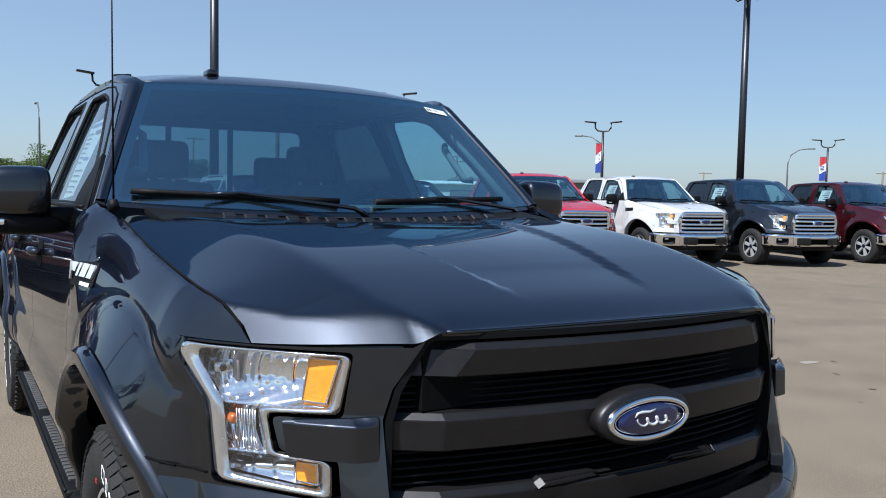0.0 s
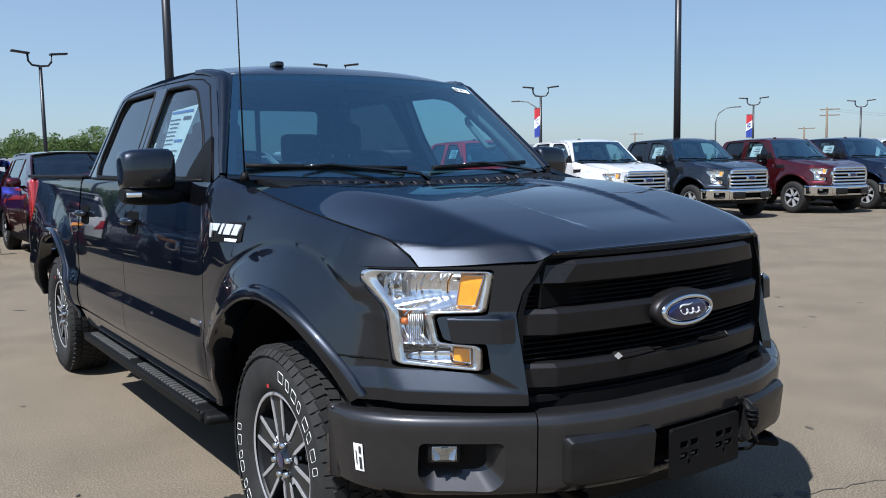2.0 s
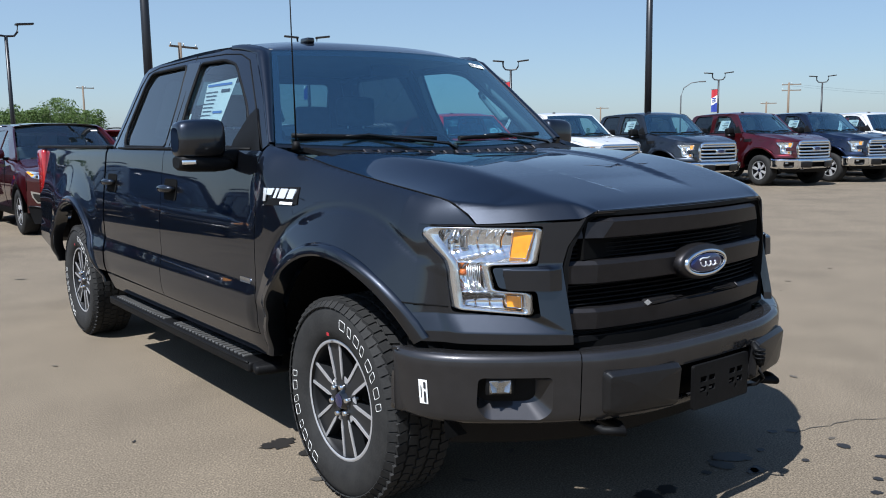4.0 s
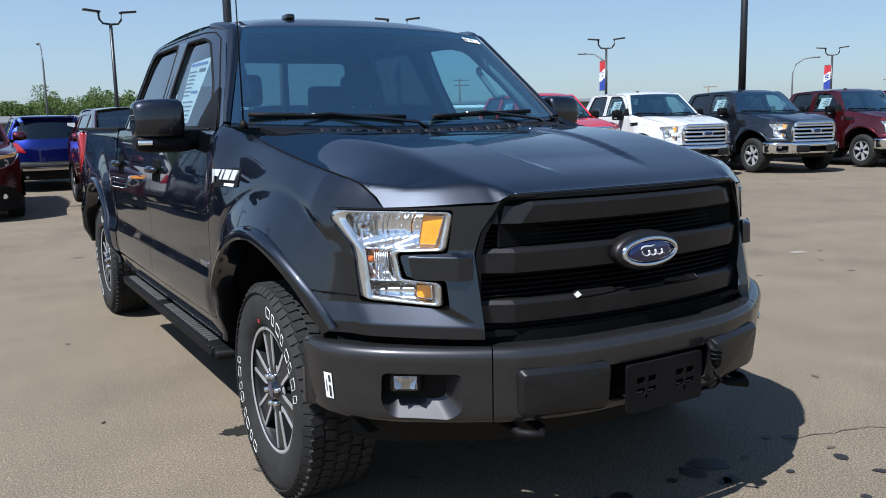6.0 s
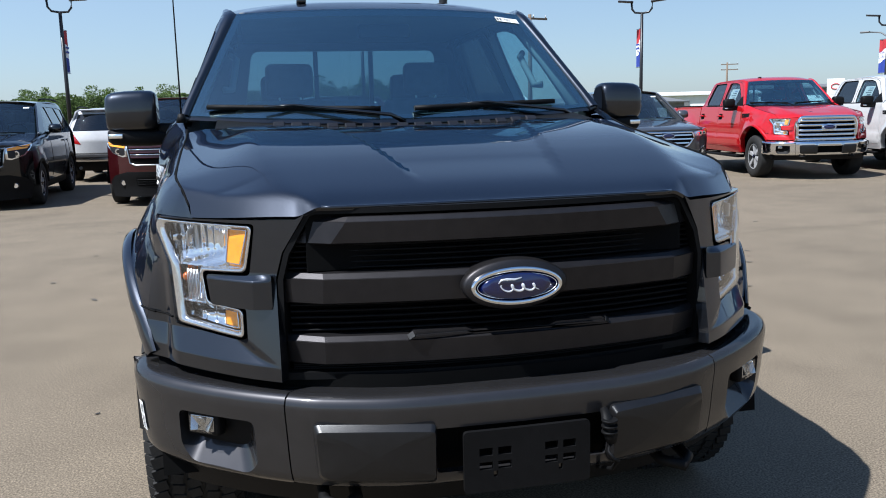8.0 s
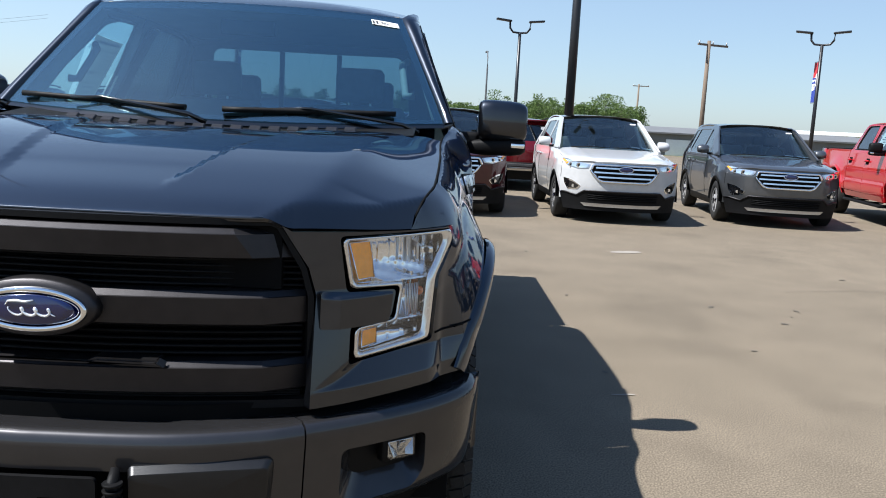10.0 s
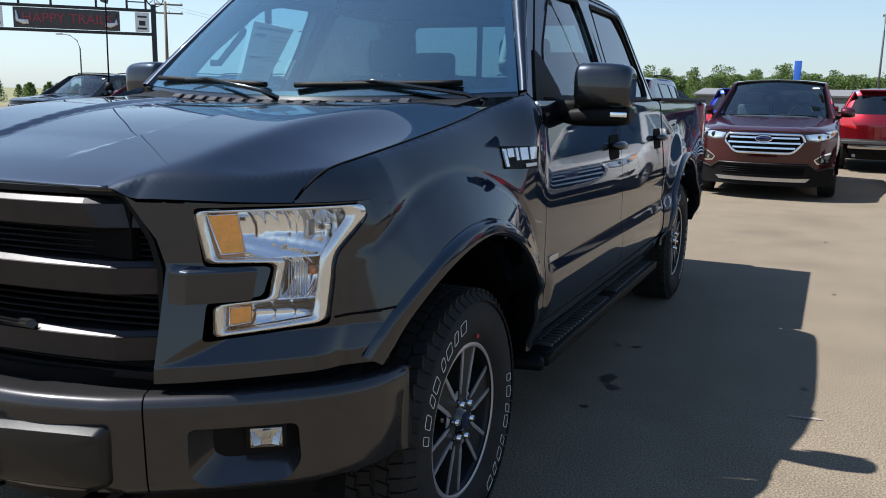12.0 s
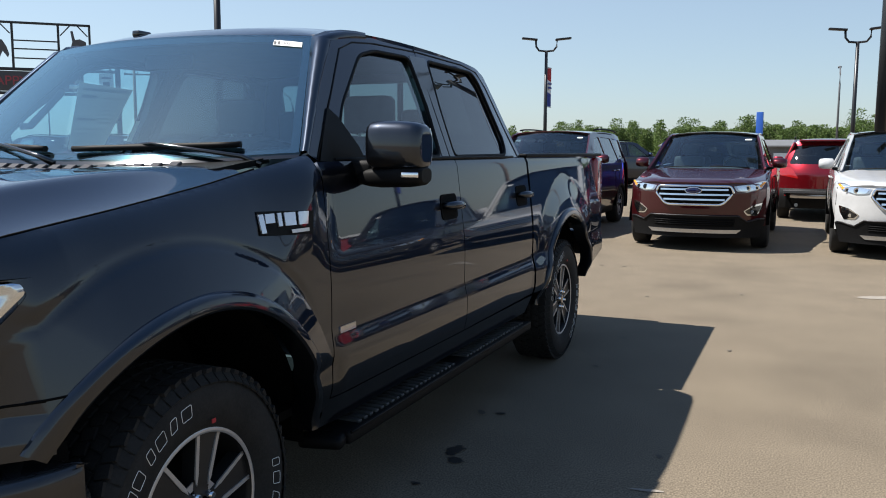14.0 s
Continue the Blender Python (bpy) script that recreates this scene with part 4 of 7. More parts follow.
        pin = lambda u, v, d, s=s: tuple(Vector(bump_place(u, v)) * Vector((s, 1, 1)) + Vector((-s * 0.3, 0.95, 0)) * d)
        for d, lp in ((0.0, pocket), (0.055, inner)):
            rows.append([pin(u, v, d) for u, v in lp])
        part("fog_pocket", loft(rows, closed=True), bump_mat if sport else BLACK, end)
        sheet("pocket_back", inner, lambda u, v: pin(u, v, 0.055), BLACK, end, step=0.05, depth=0, flip=not fl)
        c = Vector(pin(0.865, 0.232, 0.030))
        tw = Matrix.Rotation(s * 0.62, 4, "Z")
        fog = part("fog_lamp", box((0.098, 0.035, 0.068), c, 0.010, turn=tw), BLACK, end, "small rectangular fog lamp")
        part("fog_bowl", box((0.072, 0.006, 0.042), c + tw @ Vector((0, -0.017, 0)), 0.003, turn=tw), FOG, fog)
        if not lod:
            for q in (-0.024, 0.0, 0.024):
                part("fog_facet", box((0.020, 0.004, 0.040), c + tw @ Vector((q, -0.021, 0)), 0.001, turn=tw @ Matrix.Rotation(0.5 * (1 if q < 0 else -1 if q > 0 else 0.4), 4, "Z") @ Matrix.Rotation(-0.45 if q else 0.35, 4, "X")), FOG, fog)
            sheet("fog_lens", [(-0.037, -0.023), (0.037, -0.023), (0.037, 0.023), (-0.037, 0.023)], lambda u, v: tuple(c + tw @ Vector((u, -0.027, v))), LENS, fog, step=0.1, depth=0)
        # tow hook
        part("tow_hook", tube([(s * 0.42, -0.80, 0.44), (s * 0.42, -0.95, 0.425), (s * 0.46, -1.0, 0.425), (s * 0.50, -0.95, 0.425), (s * 0.50, -0.80, 0.44)], 0.016, 8), BLACK, root, "black tow hook")
        seat(root, s * 0.40, 1.98, 0.52, 1.66)
        seat(root, s * 0.42, 2.60, 0.62, 1.62)
        # door trims
        part("door_trim", box((0.05, 2.1, 0.55), (s * 0.86, 1.75, 1.10)), CLOTH, root)
        part("grab_handle", tube([(s * 0.735, 0.90, 1.50), (s * 0.70, 0.92, 1.50), (s * 0.675, 1.06, 1.64), (s * 0.70, 1.10, 1.66)], 0.016, 8), TRIM_LIGHT, root, "grey grab handle")
        # inner pillar
        part("pillar_lining", tube([(s * 0.86, 0.76, 1.38), (s * 0.775, 0.98, 1.62), (s * 0.70, 1.18, 1.81)], 0.035, 6), LINER, root)
    if sport:
        part("antenna_foot", tube([(-0.885, 0.43, 1.365), (-0.885, 0.43, 1.40)], [0.022, 0.012], 8), BLACK, root)
        part("mast_antenna", tube([(-0.885, 0.43, 1.39), (-0.885, 0.44, 2.24)], [0.0035, 0.002], 6), BLACK, root, "thin black mast antenna")
    # hood
    edge = [(x, nose_y(x) + 0.002) for x in np.linspace(-0.795, 0.795, 81)]
    right = [(lerp_table(SEAM_X, y) - 0.004, y) for y in (-0.61, -0.56, -0.5, -0.4, -0.2, 0.0, 0.2, 0.34)]
    rear = [(0.80, 0.39), (0.5, 0.335), (0.25, 0.305), (0, 0.295), (-0.25, 0.305), (-0.5, 0.335), (-0.80, 0.39)]
    sheet("hood", edge + right + rear + [(-x, y) for x, y in right[::-1]], lambda x, y: (x, y, hood_z(x, y)), paint, root, step=0.07 if lod else 0.012, depth=0.010)
    part("hood_edge", tube([(x, nose_y(x) + 0.006, hood_z(x, nose_y(x) + 0.006) - 0.0030) for x in np.linspace(-0.47, 0.47, 41)], 0.005, 8), paint, root)
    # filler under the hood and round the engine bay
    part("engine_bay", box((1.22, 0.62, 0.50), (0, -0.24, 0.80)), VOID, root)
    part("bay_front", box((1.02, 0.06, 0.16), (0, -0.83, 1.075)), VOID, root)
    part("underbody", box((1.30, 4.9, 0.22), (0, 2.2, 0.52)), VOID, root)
    part("chassis_rail", box((0.9, 5.2, 0.14), (0, 2.2, 0.43)), BLACK, root)
    part("front_axle", tube([(-0.7, 0, 0.36), (0.7, 0, 0.36)], 0.05, 8), BLACK, root)
    part("rear_axle", tube([(-0.7, WHEELBASE, 0.40), (0.7, WHEELBASE, 0.40)], 0.06, 8), BLACK, root)
    # cowl with slots
    ci = [(x, 0.285 + 0.12 * x * x) for x in np.linspace(-0.76, 0.76, 13)]
    co = [(x, 0.49 + 0.25 * x * x) for x in np.linspace(0.76, -0.76, 13)]
    cw = sheet("cowl", ci + co, lambda x, y: (x, y, 1.318 + 0.03 * x * x + 0.12 * (y - 0.30)), BLACK, root, step=0.08, depth=0.02, label="black plastic cowl")
    if not lod:
        for k in range(16):
            x = -0.52 + k * 0.0693
            yy = 0.385 + 0.2 * x * x
            part("cowl_slat", box((0.045, 0.035, 0.012), (x, yy, 1.318 + 0.03 * x * x + 0.12 * (yy - 0.30) + 0.006), 0.004, 1, turn=Matrix.Rotation(0.5, 4, "X")), SATIN, cw)
    # windscreen
    def ws(u, t):
        w = 0.868 - 0.205 * t
        x = u * w
        return (x, 0.46 + 0.195 * u * u + (0.52 - 0.10 * u * u) * t, 1.362 + 0.030 * u * u + (0.495 - 0.045 * u * u) * t + 0.03 * t * (1 - t))
    nn = 13
    wl = [(u, 0.0) for u in np.linspace(-1, 1, nn)] + [(u, 1.0) for u in np.linspace(1, -1, nn)]
    sheet("windscreen", wl, ws, GLASS_WS, root, step=0.12, depth=0, label="tinted windscreen")
    wo = [(u * 1.0, -0.03) for u in np.linspace(-1, 1, nn)] + [(u * 1.0, 1.0) for u in np.linspace(1, -1, nn)]
    wi = [(u, 0.035) for u in np.linspace(-0.965, 0.965, nn)] + [(u, 0.935) for u in np.linspace(0.955, -0.955, nn)]
    sheet("windscreen_border", wo, lambda u, t: tuple(Vector(ws(u, t)) + Vector((0, 0.004, -0.003))), GLOSSBLACK, root, holes=[wi], step=0.08, depth=0, label="black ceramic border")
    # roof
    def roof(u, v):
        # u across (-1..1), v from the windscreen to the rear
        a = Vector(ws(max(-1, min(1, u)), 1.0))
        yb = 2.76 - 0.06 * u * u
        y = a.y + (yb - a.y) * v
        t = (y - 1.0) / 1.6
        crown = 1.905 + 0.032 * math.sin(math.pi * min(1, max(0, 0.12 + 0.8 * t)))
        zc = crown + (a.z - crown + 0.0) * max(0, 1 - v * 5) ** 2
        wdt = 0.663 + 0.065 * smooth(0, 0.25, v)
        side_drop = 0.048 * abs(u) ** 3
        rearfall = 0.035 * smooth(0.82, 1.0, v) ** 2
        return (u * wdt, y, zc - side_drop * smooth(0, 0.12, v) - rearfall)
    sheet("roof", [(u, 0) for u in np.linspace(-1, 1, 15)] + [(1, v) for v in np.linspace(0.1, 0.9, 9)] + [(u, 1) for u in np.linspace(1, -1, 15)] + [(-1, v) for v in np.linspace(0.9, 0.1, 9)], roof, paint, root, step=0.09, depth=0.03)
    for s in (-1, 1):
        # pillar between windscreen and door, run back along the roof's edge
        rows = []
        for t in np.linspace(0, 1, 9):
            a = Vector(ws(s, t))
            y, z = 0.655 + (1.09 - 0.655) * t, 1.385 + (1.825 - 1.385) * t
            b = Vector((s * cab_x(y, z), y, z))
            m = (a + b) / 2 + Vector((s * 0.018, -0.012, 0.010)) * (1 - 0.55 * t)
            rows.append([a + Vector((0, 0.03, -0.02)), a + Vector((s * 0.008, -0.004, 0.004)) * (1 - t), m, b, b + Vector((-s * 0.03, 0.04, 0))])
        for t, z in ((0.25, 1.840), (0.5, 1.852), (0.75, 1.861), (1.0, 1.868)):
            y = 1.09 + 0.30 * t
            b = Vector((s * (cab_x(y, z) + 0.004), y, z))
            a = Vector(roof(s, 0.05 + 0.22 * t))
            a.y = y - 0.05 * (1 - t)
            m = (a + b) / 2 + Vector((s * 0.008, -0.004, 0.006)) * (1 - t)
            rows.append([a + Vector((-s * 0.02, 0, -0.02)), a + Vector((0, 0, 0.003)), m + Vector((0, 0, 0.002)), b, b + Vector((-s * 0.03, 0, -0.02))])
        part("windscreen_pillar", loft(rows), paint, root)
    part("roof_antenna", box((0.046, 0.085, 0.030), (-0.36, 1.26, roof(-0.5, 0.16)[2] + 0.002), 0.013, 3), GLOSSBLACK, root, "small black roof antenna")
    part("headliner", box((1.30, 1.45, 0.02), (0, 1.85, 1.845), 0.005), LINER, root)
    # cab back with the three-part rear window
    def back(u, z):
        t = (z - 0.9) / 1.0
        return (u, 2.93 - 0.20 * smooth(1.35, 1.9, z) - 0.03 * (u / 0.8) ** 2, z)
    rw = rounded([(-0.66, 1.43), (0.66, 1.43), (0.60, 1.80), (-0.60, 1.80)], 0.05)
    sheet("cab_back", [(-0.90, 0.60), (0.90, 0.60), (0.885, 1.38), (0.69, 1.84), (0.5, 1.87), (-0.5, 1.87), (-0.69, 1.84), (-0.885, 1.38)], back, paint, root, holes=[rw], step=0.1, depth=0.02, flip=True)
    sheet("rear_window", rw, lambda u, z: (u, back(u, z)[1] - 0.01, z), GLASS_REAR, root, step=0.2, depth=0, label="sliding rear window")
    for x in (-0.185, 0.185):
        part("rear_window_divider", box((0.03, 0.02, 0.38), (x, 2.82, 1.615)), BLACK, root)
    # cabin
    part("dashboard", box((1.50, 0.46, 0.26), (0, 0.92, 1.20), 0.06, 3), CLOTH, root, "dark dashboard")
    part("instrument_hood", box((0.46, 0.26, 0.09), (0.38, 0.99, 1.335), 0.035, 3), CLOTH, root)
    part("cabin_floor", box((1.6, 2.2, 0.05), (0, 1.85, 0.62)), CLOTH, root)
    part("centre_console", box((0.30, 0.9, 0.30), (0, 1.55, 0.85), 0.04), CLOTH, root)
    st_c, rr = Vector((0.38, 1.26, 1.26)), 0.19
    tilt = Matrix.Rotation(radians(-62), 3, "X")
    ring = [st_c + tilt @ Vector((rr * math.cos(a), rr * math.sin(a), 0)) for a in np.linspace(0, 2 * math.pi, 25)]
    part("steering_wheel", tube(ring, 0.016, 8), BLACK, root)
    part("steering_hub", box((0.17, 0.13, 0.05), st_c, 0.02, turn=tilt.to_4x4()), BLACK, root)
    part("interior_mirror", box((0.24, 0.03, 0.065), (0, 1.02, 1.76), 0.012), BLACK, root)
    part("rear_bench", box((1.36, 0.16, 0.30), (0, 2.66, 1.16), 0.05), CLOTH, root)
    # extra unseen plate under the floor, added to block sun leaking through the cab
    part("cabin_floor", box((1.80, 2.85, 0.03), (0, 1.89, 0.52)), VOID, root)
    # wipers
    for x0, x1 in ((-0.05, -0.80), (0.74, 0.03)):
        wp = new("wiper")
        wp.parent = root
        a, b = [Vector(ws(x / 0.86, 0.055)) + Vector((0, -0.016, 0.010)) for x in (x0 - 0.06, x1)]
        mid = (a + b) / 2
        part("wiper_blade", tube([a.lerp(b, t) + Vector((0, -0.004 * math.sin(3 * t), 0)) for t in np.linspace(0, 1, 9)], 0.012, 6), BLACK, wp)
        piv = Vector((x0 + 0.03, 0.43 + 0.26 * x0 * x0, 1.348))
        part("wiper_arm", tube([piv, piv + Vector((-0.06, -0.02, 0.03)), mid + Vector((0.0, -0.015, 0.012)), mid + Vector((-0.12, -0.008, 0.006))], [0.012, 0.009, 0.006, 0.005], 6), GLOSSBLACK, wp)
    if sport:
        def on_glass(u, t):
            return tuple(Vector(ws(u, t)) + Vector((0, -0.003, 0.002)))
        lab = sheet("windscreen_label", [(0.79, 0.895), (0.955, 0.875), (0.955, 0.925), (0.79, 0.945)], on_glass, WHITE_INK, root, step=0.1, depth=0, label="white paper stock label")
        cu = bpy.data.curves.new("digits", "FONT")
        cu.body, cu.size, cu.align_x, cu.align_y = "482", 0.024, "CENTER", "CENTER"
        me = bpy.data.meshes.new_from_object(new("tmp_text", cu))
        bpy.data.objects.remove(bpy.data.objects["tmp_text"])
        o, px, pt = Vector(ws(0.87, 0.908)), Vector(ws(0.91, 0.903)), Vector(ws(0.87, 0.93))
        ex = (px - o).normalized()
        ez = ex.cross((pt - o).normalized()).normalized()
        ey = ez.cross(ex)
        me.transform(Matrix(((ex.x, ey.x, ez.x, o.x), (ex.y, ey.y, ez.y, o.y - 0.005), (ex.z, ey.z, ez.z, o.z + 0.004), (0, 0, 0, 1))))
        part("digits", me, BLACK_INK, lab)
        for k in range(2):
            a = 0.795 + 0.022 * k
            sheet("label_bar", [(a, 0.902), (a + 0.012, 0.901), (a + 0.012, 0.930), (a, 0.931)], lambda u, t: tuple(Vector(on_glass(u, t)) + Vector((0, -0.002, 0.001))), BLACK_INK, lab, step=0.1, depth=0)
        # price sheet hung inside the front passenger window
        pg = lambda y, z: (-(cab_x(y, z) - 0.030), y, z)
        ps = sheet("price_sheet", [(1.30, 1.40), (1.52, 1.385), (1.625, 1.705), (1.265, 1.720)], pg, PAPER, root, step=0.1, depth=0, flip=True, label="white printed price sheet in the window")
        pgo = lambda y, z: (-(cab_x(y, z) - 0.026), y, z)
        lines = [(1.30, 1.60, 1.688, 0.012, BLUE_INK), (1.30, 1.40, 1.652, 0.016, BLACK_INK), (1.31, 1.42, 1.545, 0.012, BLUE_INK)]
        lines += [(1.44, 1.60 - 0.02 * (k % 3), 1.655 - 0.020 * k, 0.005, BLACK_INK) for k in range(7)] + [(1.33, 1.52 - 0.015 * (k % 2), 1.50 - 0.022 * k, 0.005, BLACK_INK) for k in range(5)]
        for y0, y1, z0, hh, mm in lines:
            sheet("print_bar", [(y0, z0), (y1, z0), (y1, z0 + hh), (y0, z0 + hh)], pgo, mm, ps, step=0.2, depth=0, flip=True)
        sheet("price_tag", [(1.685, 1.44), (1.715, 1.44), (1.735, 1.55), (1.710, 1.55)], pg, PAPER, root, step=0.2, depth=0, flip=True, label="narrow white tag in the window")
        # stock label on the bumper end: plain bars
        bl = lambda u, v: tuple(Vector(bump_place(u, v)) * Vector((-1, 1, 1)) + Vector((-0.003, -0.002, 0)))
        uu = 1.125
        lb = sheet("bumper_label", [(uu, 0.215), (uu + 0.034, 0.215), (uu + 0.034, 0.315), (uu, 0.315)], bl, WHITE_INK, root, step=0.03, depth=0, label="white paper label with dark bars")
        bl2 = lambda u, v: tuple(Vector(bl(u, v)) + Vector((-0.002, -0.001, 0)))
        for v0, v1 in ((0.223, 0.250), (0.262, 0.307)):
            sheet("label_bar", [(uu + 0.006, v0), (uu + 0.014, v0), (uu + 0.014, v1), (uu + 0.006, v1)], bl2, BLACK_INK, lb, step=0.03, depth=0)
        sheet("label_bar", [(uu + 0.023, 0.240), (uu + 0.026, 0.240), (uu + 0.026, 0.29), (uu + 0.023, 0.29)], bl2, BLACK_INK, lb, step=0.03, depth=0)
    else:
        pg = lambda y, z: (-(cab_x(y, z) - 0.030), y, z)
        ps = sheet("price_sheet", [(1.25, 1.43), (1.60, 1.43), (1.60, 1.70), (1.25, 1.70)], pg, PAPER, root, step=0.2, depth=0, flip=True, label="white printed price sheet in the window")
        pgo = lambda y, z: (-(cab_x(y, z) - 0.022), y, z)
        for k in range(5):
            sheet("print_bar", [(1.29, 1.655 - k * 0.045), (1.42 + 0.04 * (k % 3), 1.655 - k * 0.045), (1.42 + 0.04 * (k % 3), 1.668 - k * 0.045), (1.29, 1.668 - k * 0.045)], pgo, BLUE_INK if k == 0 else BLACK_INK, ps, step=0.2, depth=0, flip=True)
    # grille
    gr = new("grille")
    gr.parent = root
    def gp(o):
        return lambda u, z: (u, grille_y(u) + o, z)
    half_out = [(0.586, 0.716), (0.584, 0.978), (0.566, 1.045), (0.510, 1.146), (0.497, 1.154)]
    half_in = [(0.573, 0.735), (0.571, 0.976), (0.554, 1.040), (0.500, 1.134), (0.487, 1.140)]
    outer = [(-u, z) for u, z in half_out[:1]] + half_out + [(-u, z) for u, z in half_out[:0:-1]]
    hole = [(-u, z) for u, z in half_in[:1]] + half_in + [(-u, z) for u, z in half_in[:0:-1]]
    sheet("grille_frame", outer, gp(0.000), BLACK if sport else CHROME, gr, holes=[hole], step=0.05, depth=0.07)
    if not sport:
        hole2 = [(x * 0.965, 0.74 + (z - 0.735) * 0.975) for x, z in hole]
        sheet("grille_inner_frame", hole, gp(-0.006), CHROME, gr, holes=[hole2], step=0.05, depth=0.07)
    # near-black sheet puts the shade behind the bars into colour
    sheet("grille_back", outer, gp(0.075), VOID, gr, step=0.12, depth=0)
    bars = ((1.064, 1.133, 0.541, 0.484), (0.912, 0.992, 0.568, 0.564), (0.756, 0.830, 0.568, 0.568)) if sport else ((1.00, 1.055, 0.52, 0.50), (0.83, 0.885, 0.53, 0.53))
    for z0, z1, w0, w1 in bars:
        if sport:
            part("grille_bar", bar_mesh(z0, z1, w0, w1, 0.022, 0.16), SATIN, gr)
        else:
            for zc in (z0 - 0.012, z1 + 0.012):
                part("grille_bar", tube([(x, grille_y(x) - 0.016, zc) for x in np.linspace(-w0, w0, 13)], 0.026, 8), CHROME, gr)
    if not sport:
        ring = rounded([(-0.54, 0.735), (0.54, 0.735), (0.545, 1.0), (0.495, 1.125), (-0.495, 1.125), (-0.545, 1.0)], 0.05, 3)
        part("grille_rim", tube([(u, grille_y(u) - 0.012, z) for u, z in refine(ring, 0.06) + ring[:1]], 0.034, 8), CHROME, gr)
    if sport:
        part("bar_ridge", prism([(-0.272, 0), (0.272, 0), (0.252, 0.017), (0.12, 0.017), (0.10, 0.009), (-0.10, 0.009), (-0.12, 0.017), (-0.252, 0.017)], 0.05, Matrix.Translation((0, -0.892, 0.820)) @ Matrix.Rotation(radians(90), 4, "X"), 0.006), SATIN, gr)
    gaps = ((0.728, 0.756), (0.83, 0.912), (0.992, 1.064)) if sport else ((0.74, 0.83), (0.885, 1.0), (1.055, 1.12))
    for z0, z1 in gaps:
        k = 5 if not lod else 2
        for i in range(k):
            z = z0 + (z1 - z0) * (i + 0.5) / k
            part("grille_fin", loft([[(x, grille_y(x) + 0.035, z - 0.0035), (x, grille_y(x) + 0.028, z), (x, grille_y(x) + 0.035, z + 0.0035), (x, grille_y(x) + 0.07, z)] for x in np.linspace(-0.555, 0.555, 9)], closed=True), BLACK if sport else GLOSSBLACK, gr)
    # swelling behind the badge
    n = 40
    rows = []
    for k, d in ((1.0, 0.02), (1.0, -0.030), (0.95, -0.040), (0.6, -0.042)):
        rows.append([(0.138 * k * math.cos(2 * math.pi * i / n), -0.936 + d, 0.951 + 0.064 * k * math.sin(2 * math.pi * i / n)) for i in range(n)])
    part("badge_bezel", loft(rows, closed=True, caps=True), SATIN if sport else CHROME, gr)
    oval_badge(gr, (0, -0.974, 0.949), 0.240, 0.098, lod=lod)
    # bumper middle
    u0 = BUMP_LEN[3][0]
    opening = rounded([(-0.235, 0.205), (0.235, 0.205), (0.225, 0.345), (-0.225, 0.345)], 0.01)
    cb = sheet("bumper_centre", [(-u0, 0.0), (u0, 0.0), (u0, 0.425), (-u0, 0.425)], bump_place, bump_mat, root, holes=[opening], step=0.06 if lod else 0.025, depth=0.02, flip=True)
    # the opening's inner shade is painted as a near-black sheet
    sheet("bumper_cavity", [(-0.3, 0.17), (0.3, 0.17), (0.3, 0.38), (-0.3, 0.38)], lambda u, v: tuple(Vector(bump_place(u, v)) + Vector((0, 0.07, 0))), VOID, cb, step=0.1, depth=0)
    for s in (-1, 1):
        pad = rounded([(s * 0.228, 0.185), (s * 0.53, 0.182), (s * 0.535, 0.20), (s * 0.53, 0.345), (s * 0.50, 0.362), (s * 0.228, 0.365)], 0.014)
        if s < 0:
            pad = pad[::-1]
        cen = (s * 0.38, 0.275)
        rows = []
        for k, d in ((1.0, -0.015), (1.0, 0.010), (0.995, 0.012), (0.960, 0.027), (0.950, 0.028), (0.5, 0.028), (0.02, 0.028)):
            row = []
            for u, v in pad:
                uu, vv = cen[0] + (u - cen[0]) * k, cen[1] + (v - cen[1]) * (k if k < 0.9 else 1 - (1 - k) * 4.0)
                p = Vector(bump_place(uu, vv))
                row.append(p + Vector((0, -d, 0)))
            rows.append(row)
        part("bumper_pad", crisp(loft(rows, closed=True, caps=True)), PAD, cb, "black plastic bumper pad")
    if sport:
        # slanted facets added at the raised part's two ends, tilted to make a sun glint
        for q in (-1, 1):
            n = Vector((q * 0.64, -0.55, 0.54)).normalized()
            at = Vector((q * 0.263, -0.9335, 0.829))
            side = n.cross(Vector((0, 0, 1))).normalized()
            m = Matrix.Translation(at) @ Matrix((side, n.cross(side) * -1, n)).transposed().to_4x4()
            part("glint_facet", prism([(-0.013, 0.0), (0.0, -0.012), (0.013, 0.0), (0.0, 0.012)], 0.002, m), PAD, gr)
        # number-plate bracket with two cross-shaped slots
        holes = []
        for cx in (-0.085, 0.085):
            for dx, dz in ((-0.024, 0.018), (0.024, 0.018), (-0.024, -0.018), (0.024, -0.018)):
                holes.append([(cx + dx - 0.017, 0.535 + dz - 0.010), (cx + dx + 0.017, 0.535 + dz - 0.010), (cx + dx + 0.017, 0.535 + dz + 0.010), (cx + dx - 0.017, 0.535 + dz + 0.010)])
            holes.append([(cx - 0.005, 0.487), (cx + 0.005, 0.487), (cx + 0.005, 0.502), (cx - 0.005, 0.502)])
        holes = [[(u, z) for u, z in h] for h in holes]
        sheet("plate_bracket", rounded([(-0.165, 0.448), (0.165, 0.448), (0.165, 0.608), (-0.165, 0.608)], 0.012), lambda u, z: (u, -1.062 + 0.1 * u * u - 0.10 * (0.6 - z) * 0, z), BLACK, cb, holes=holes, step=0.08, depth=0.012, label="empty black plate bracket with slots")
        cable = new("block_heater_plug")
        cable.parent = cb
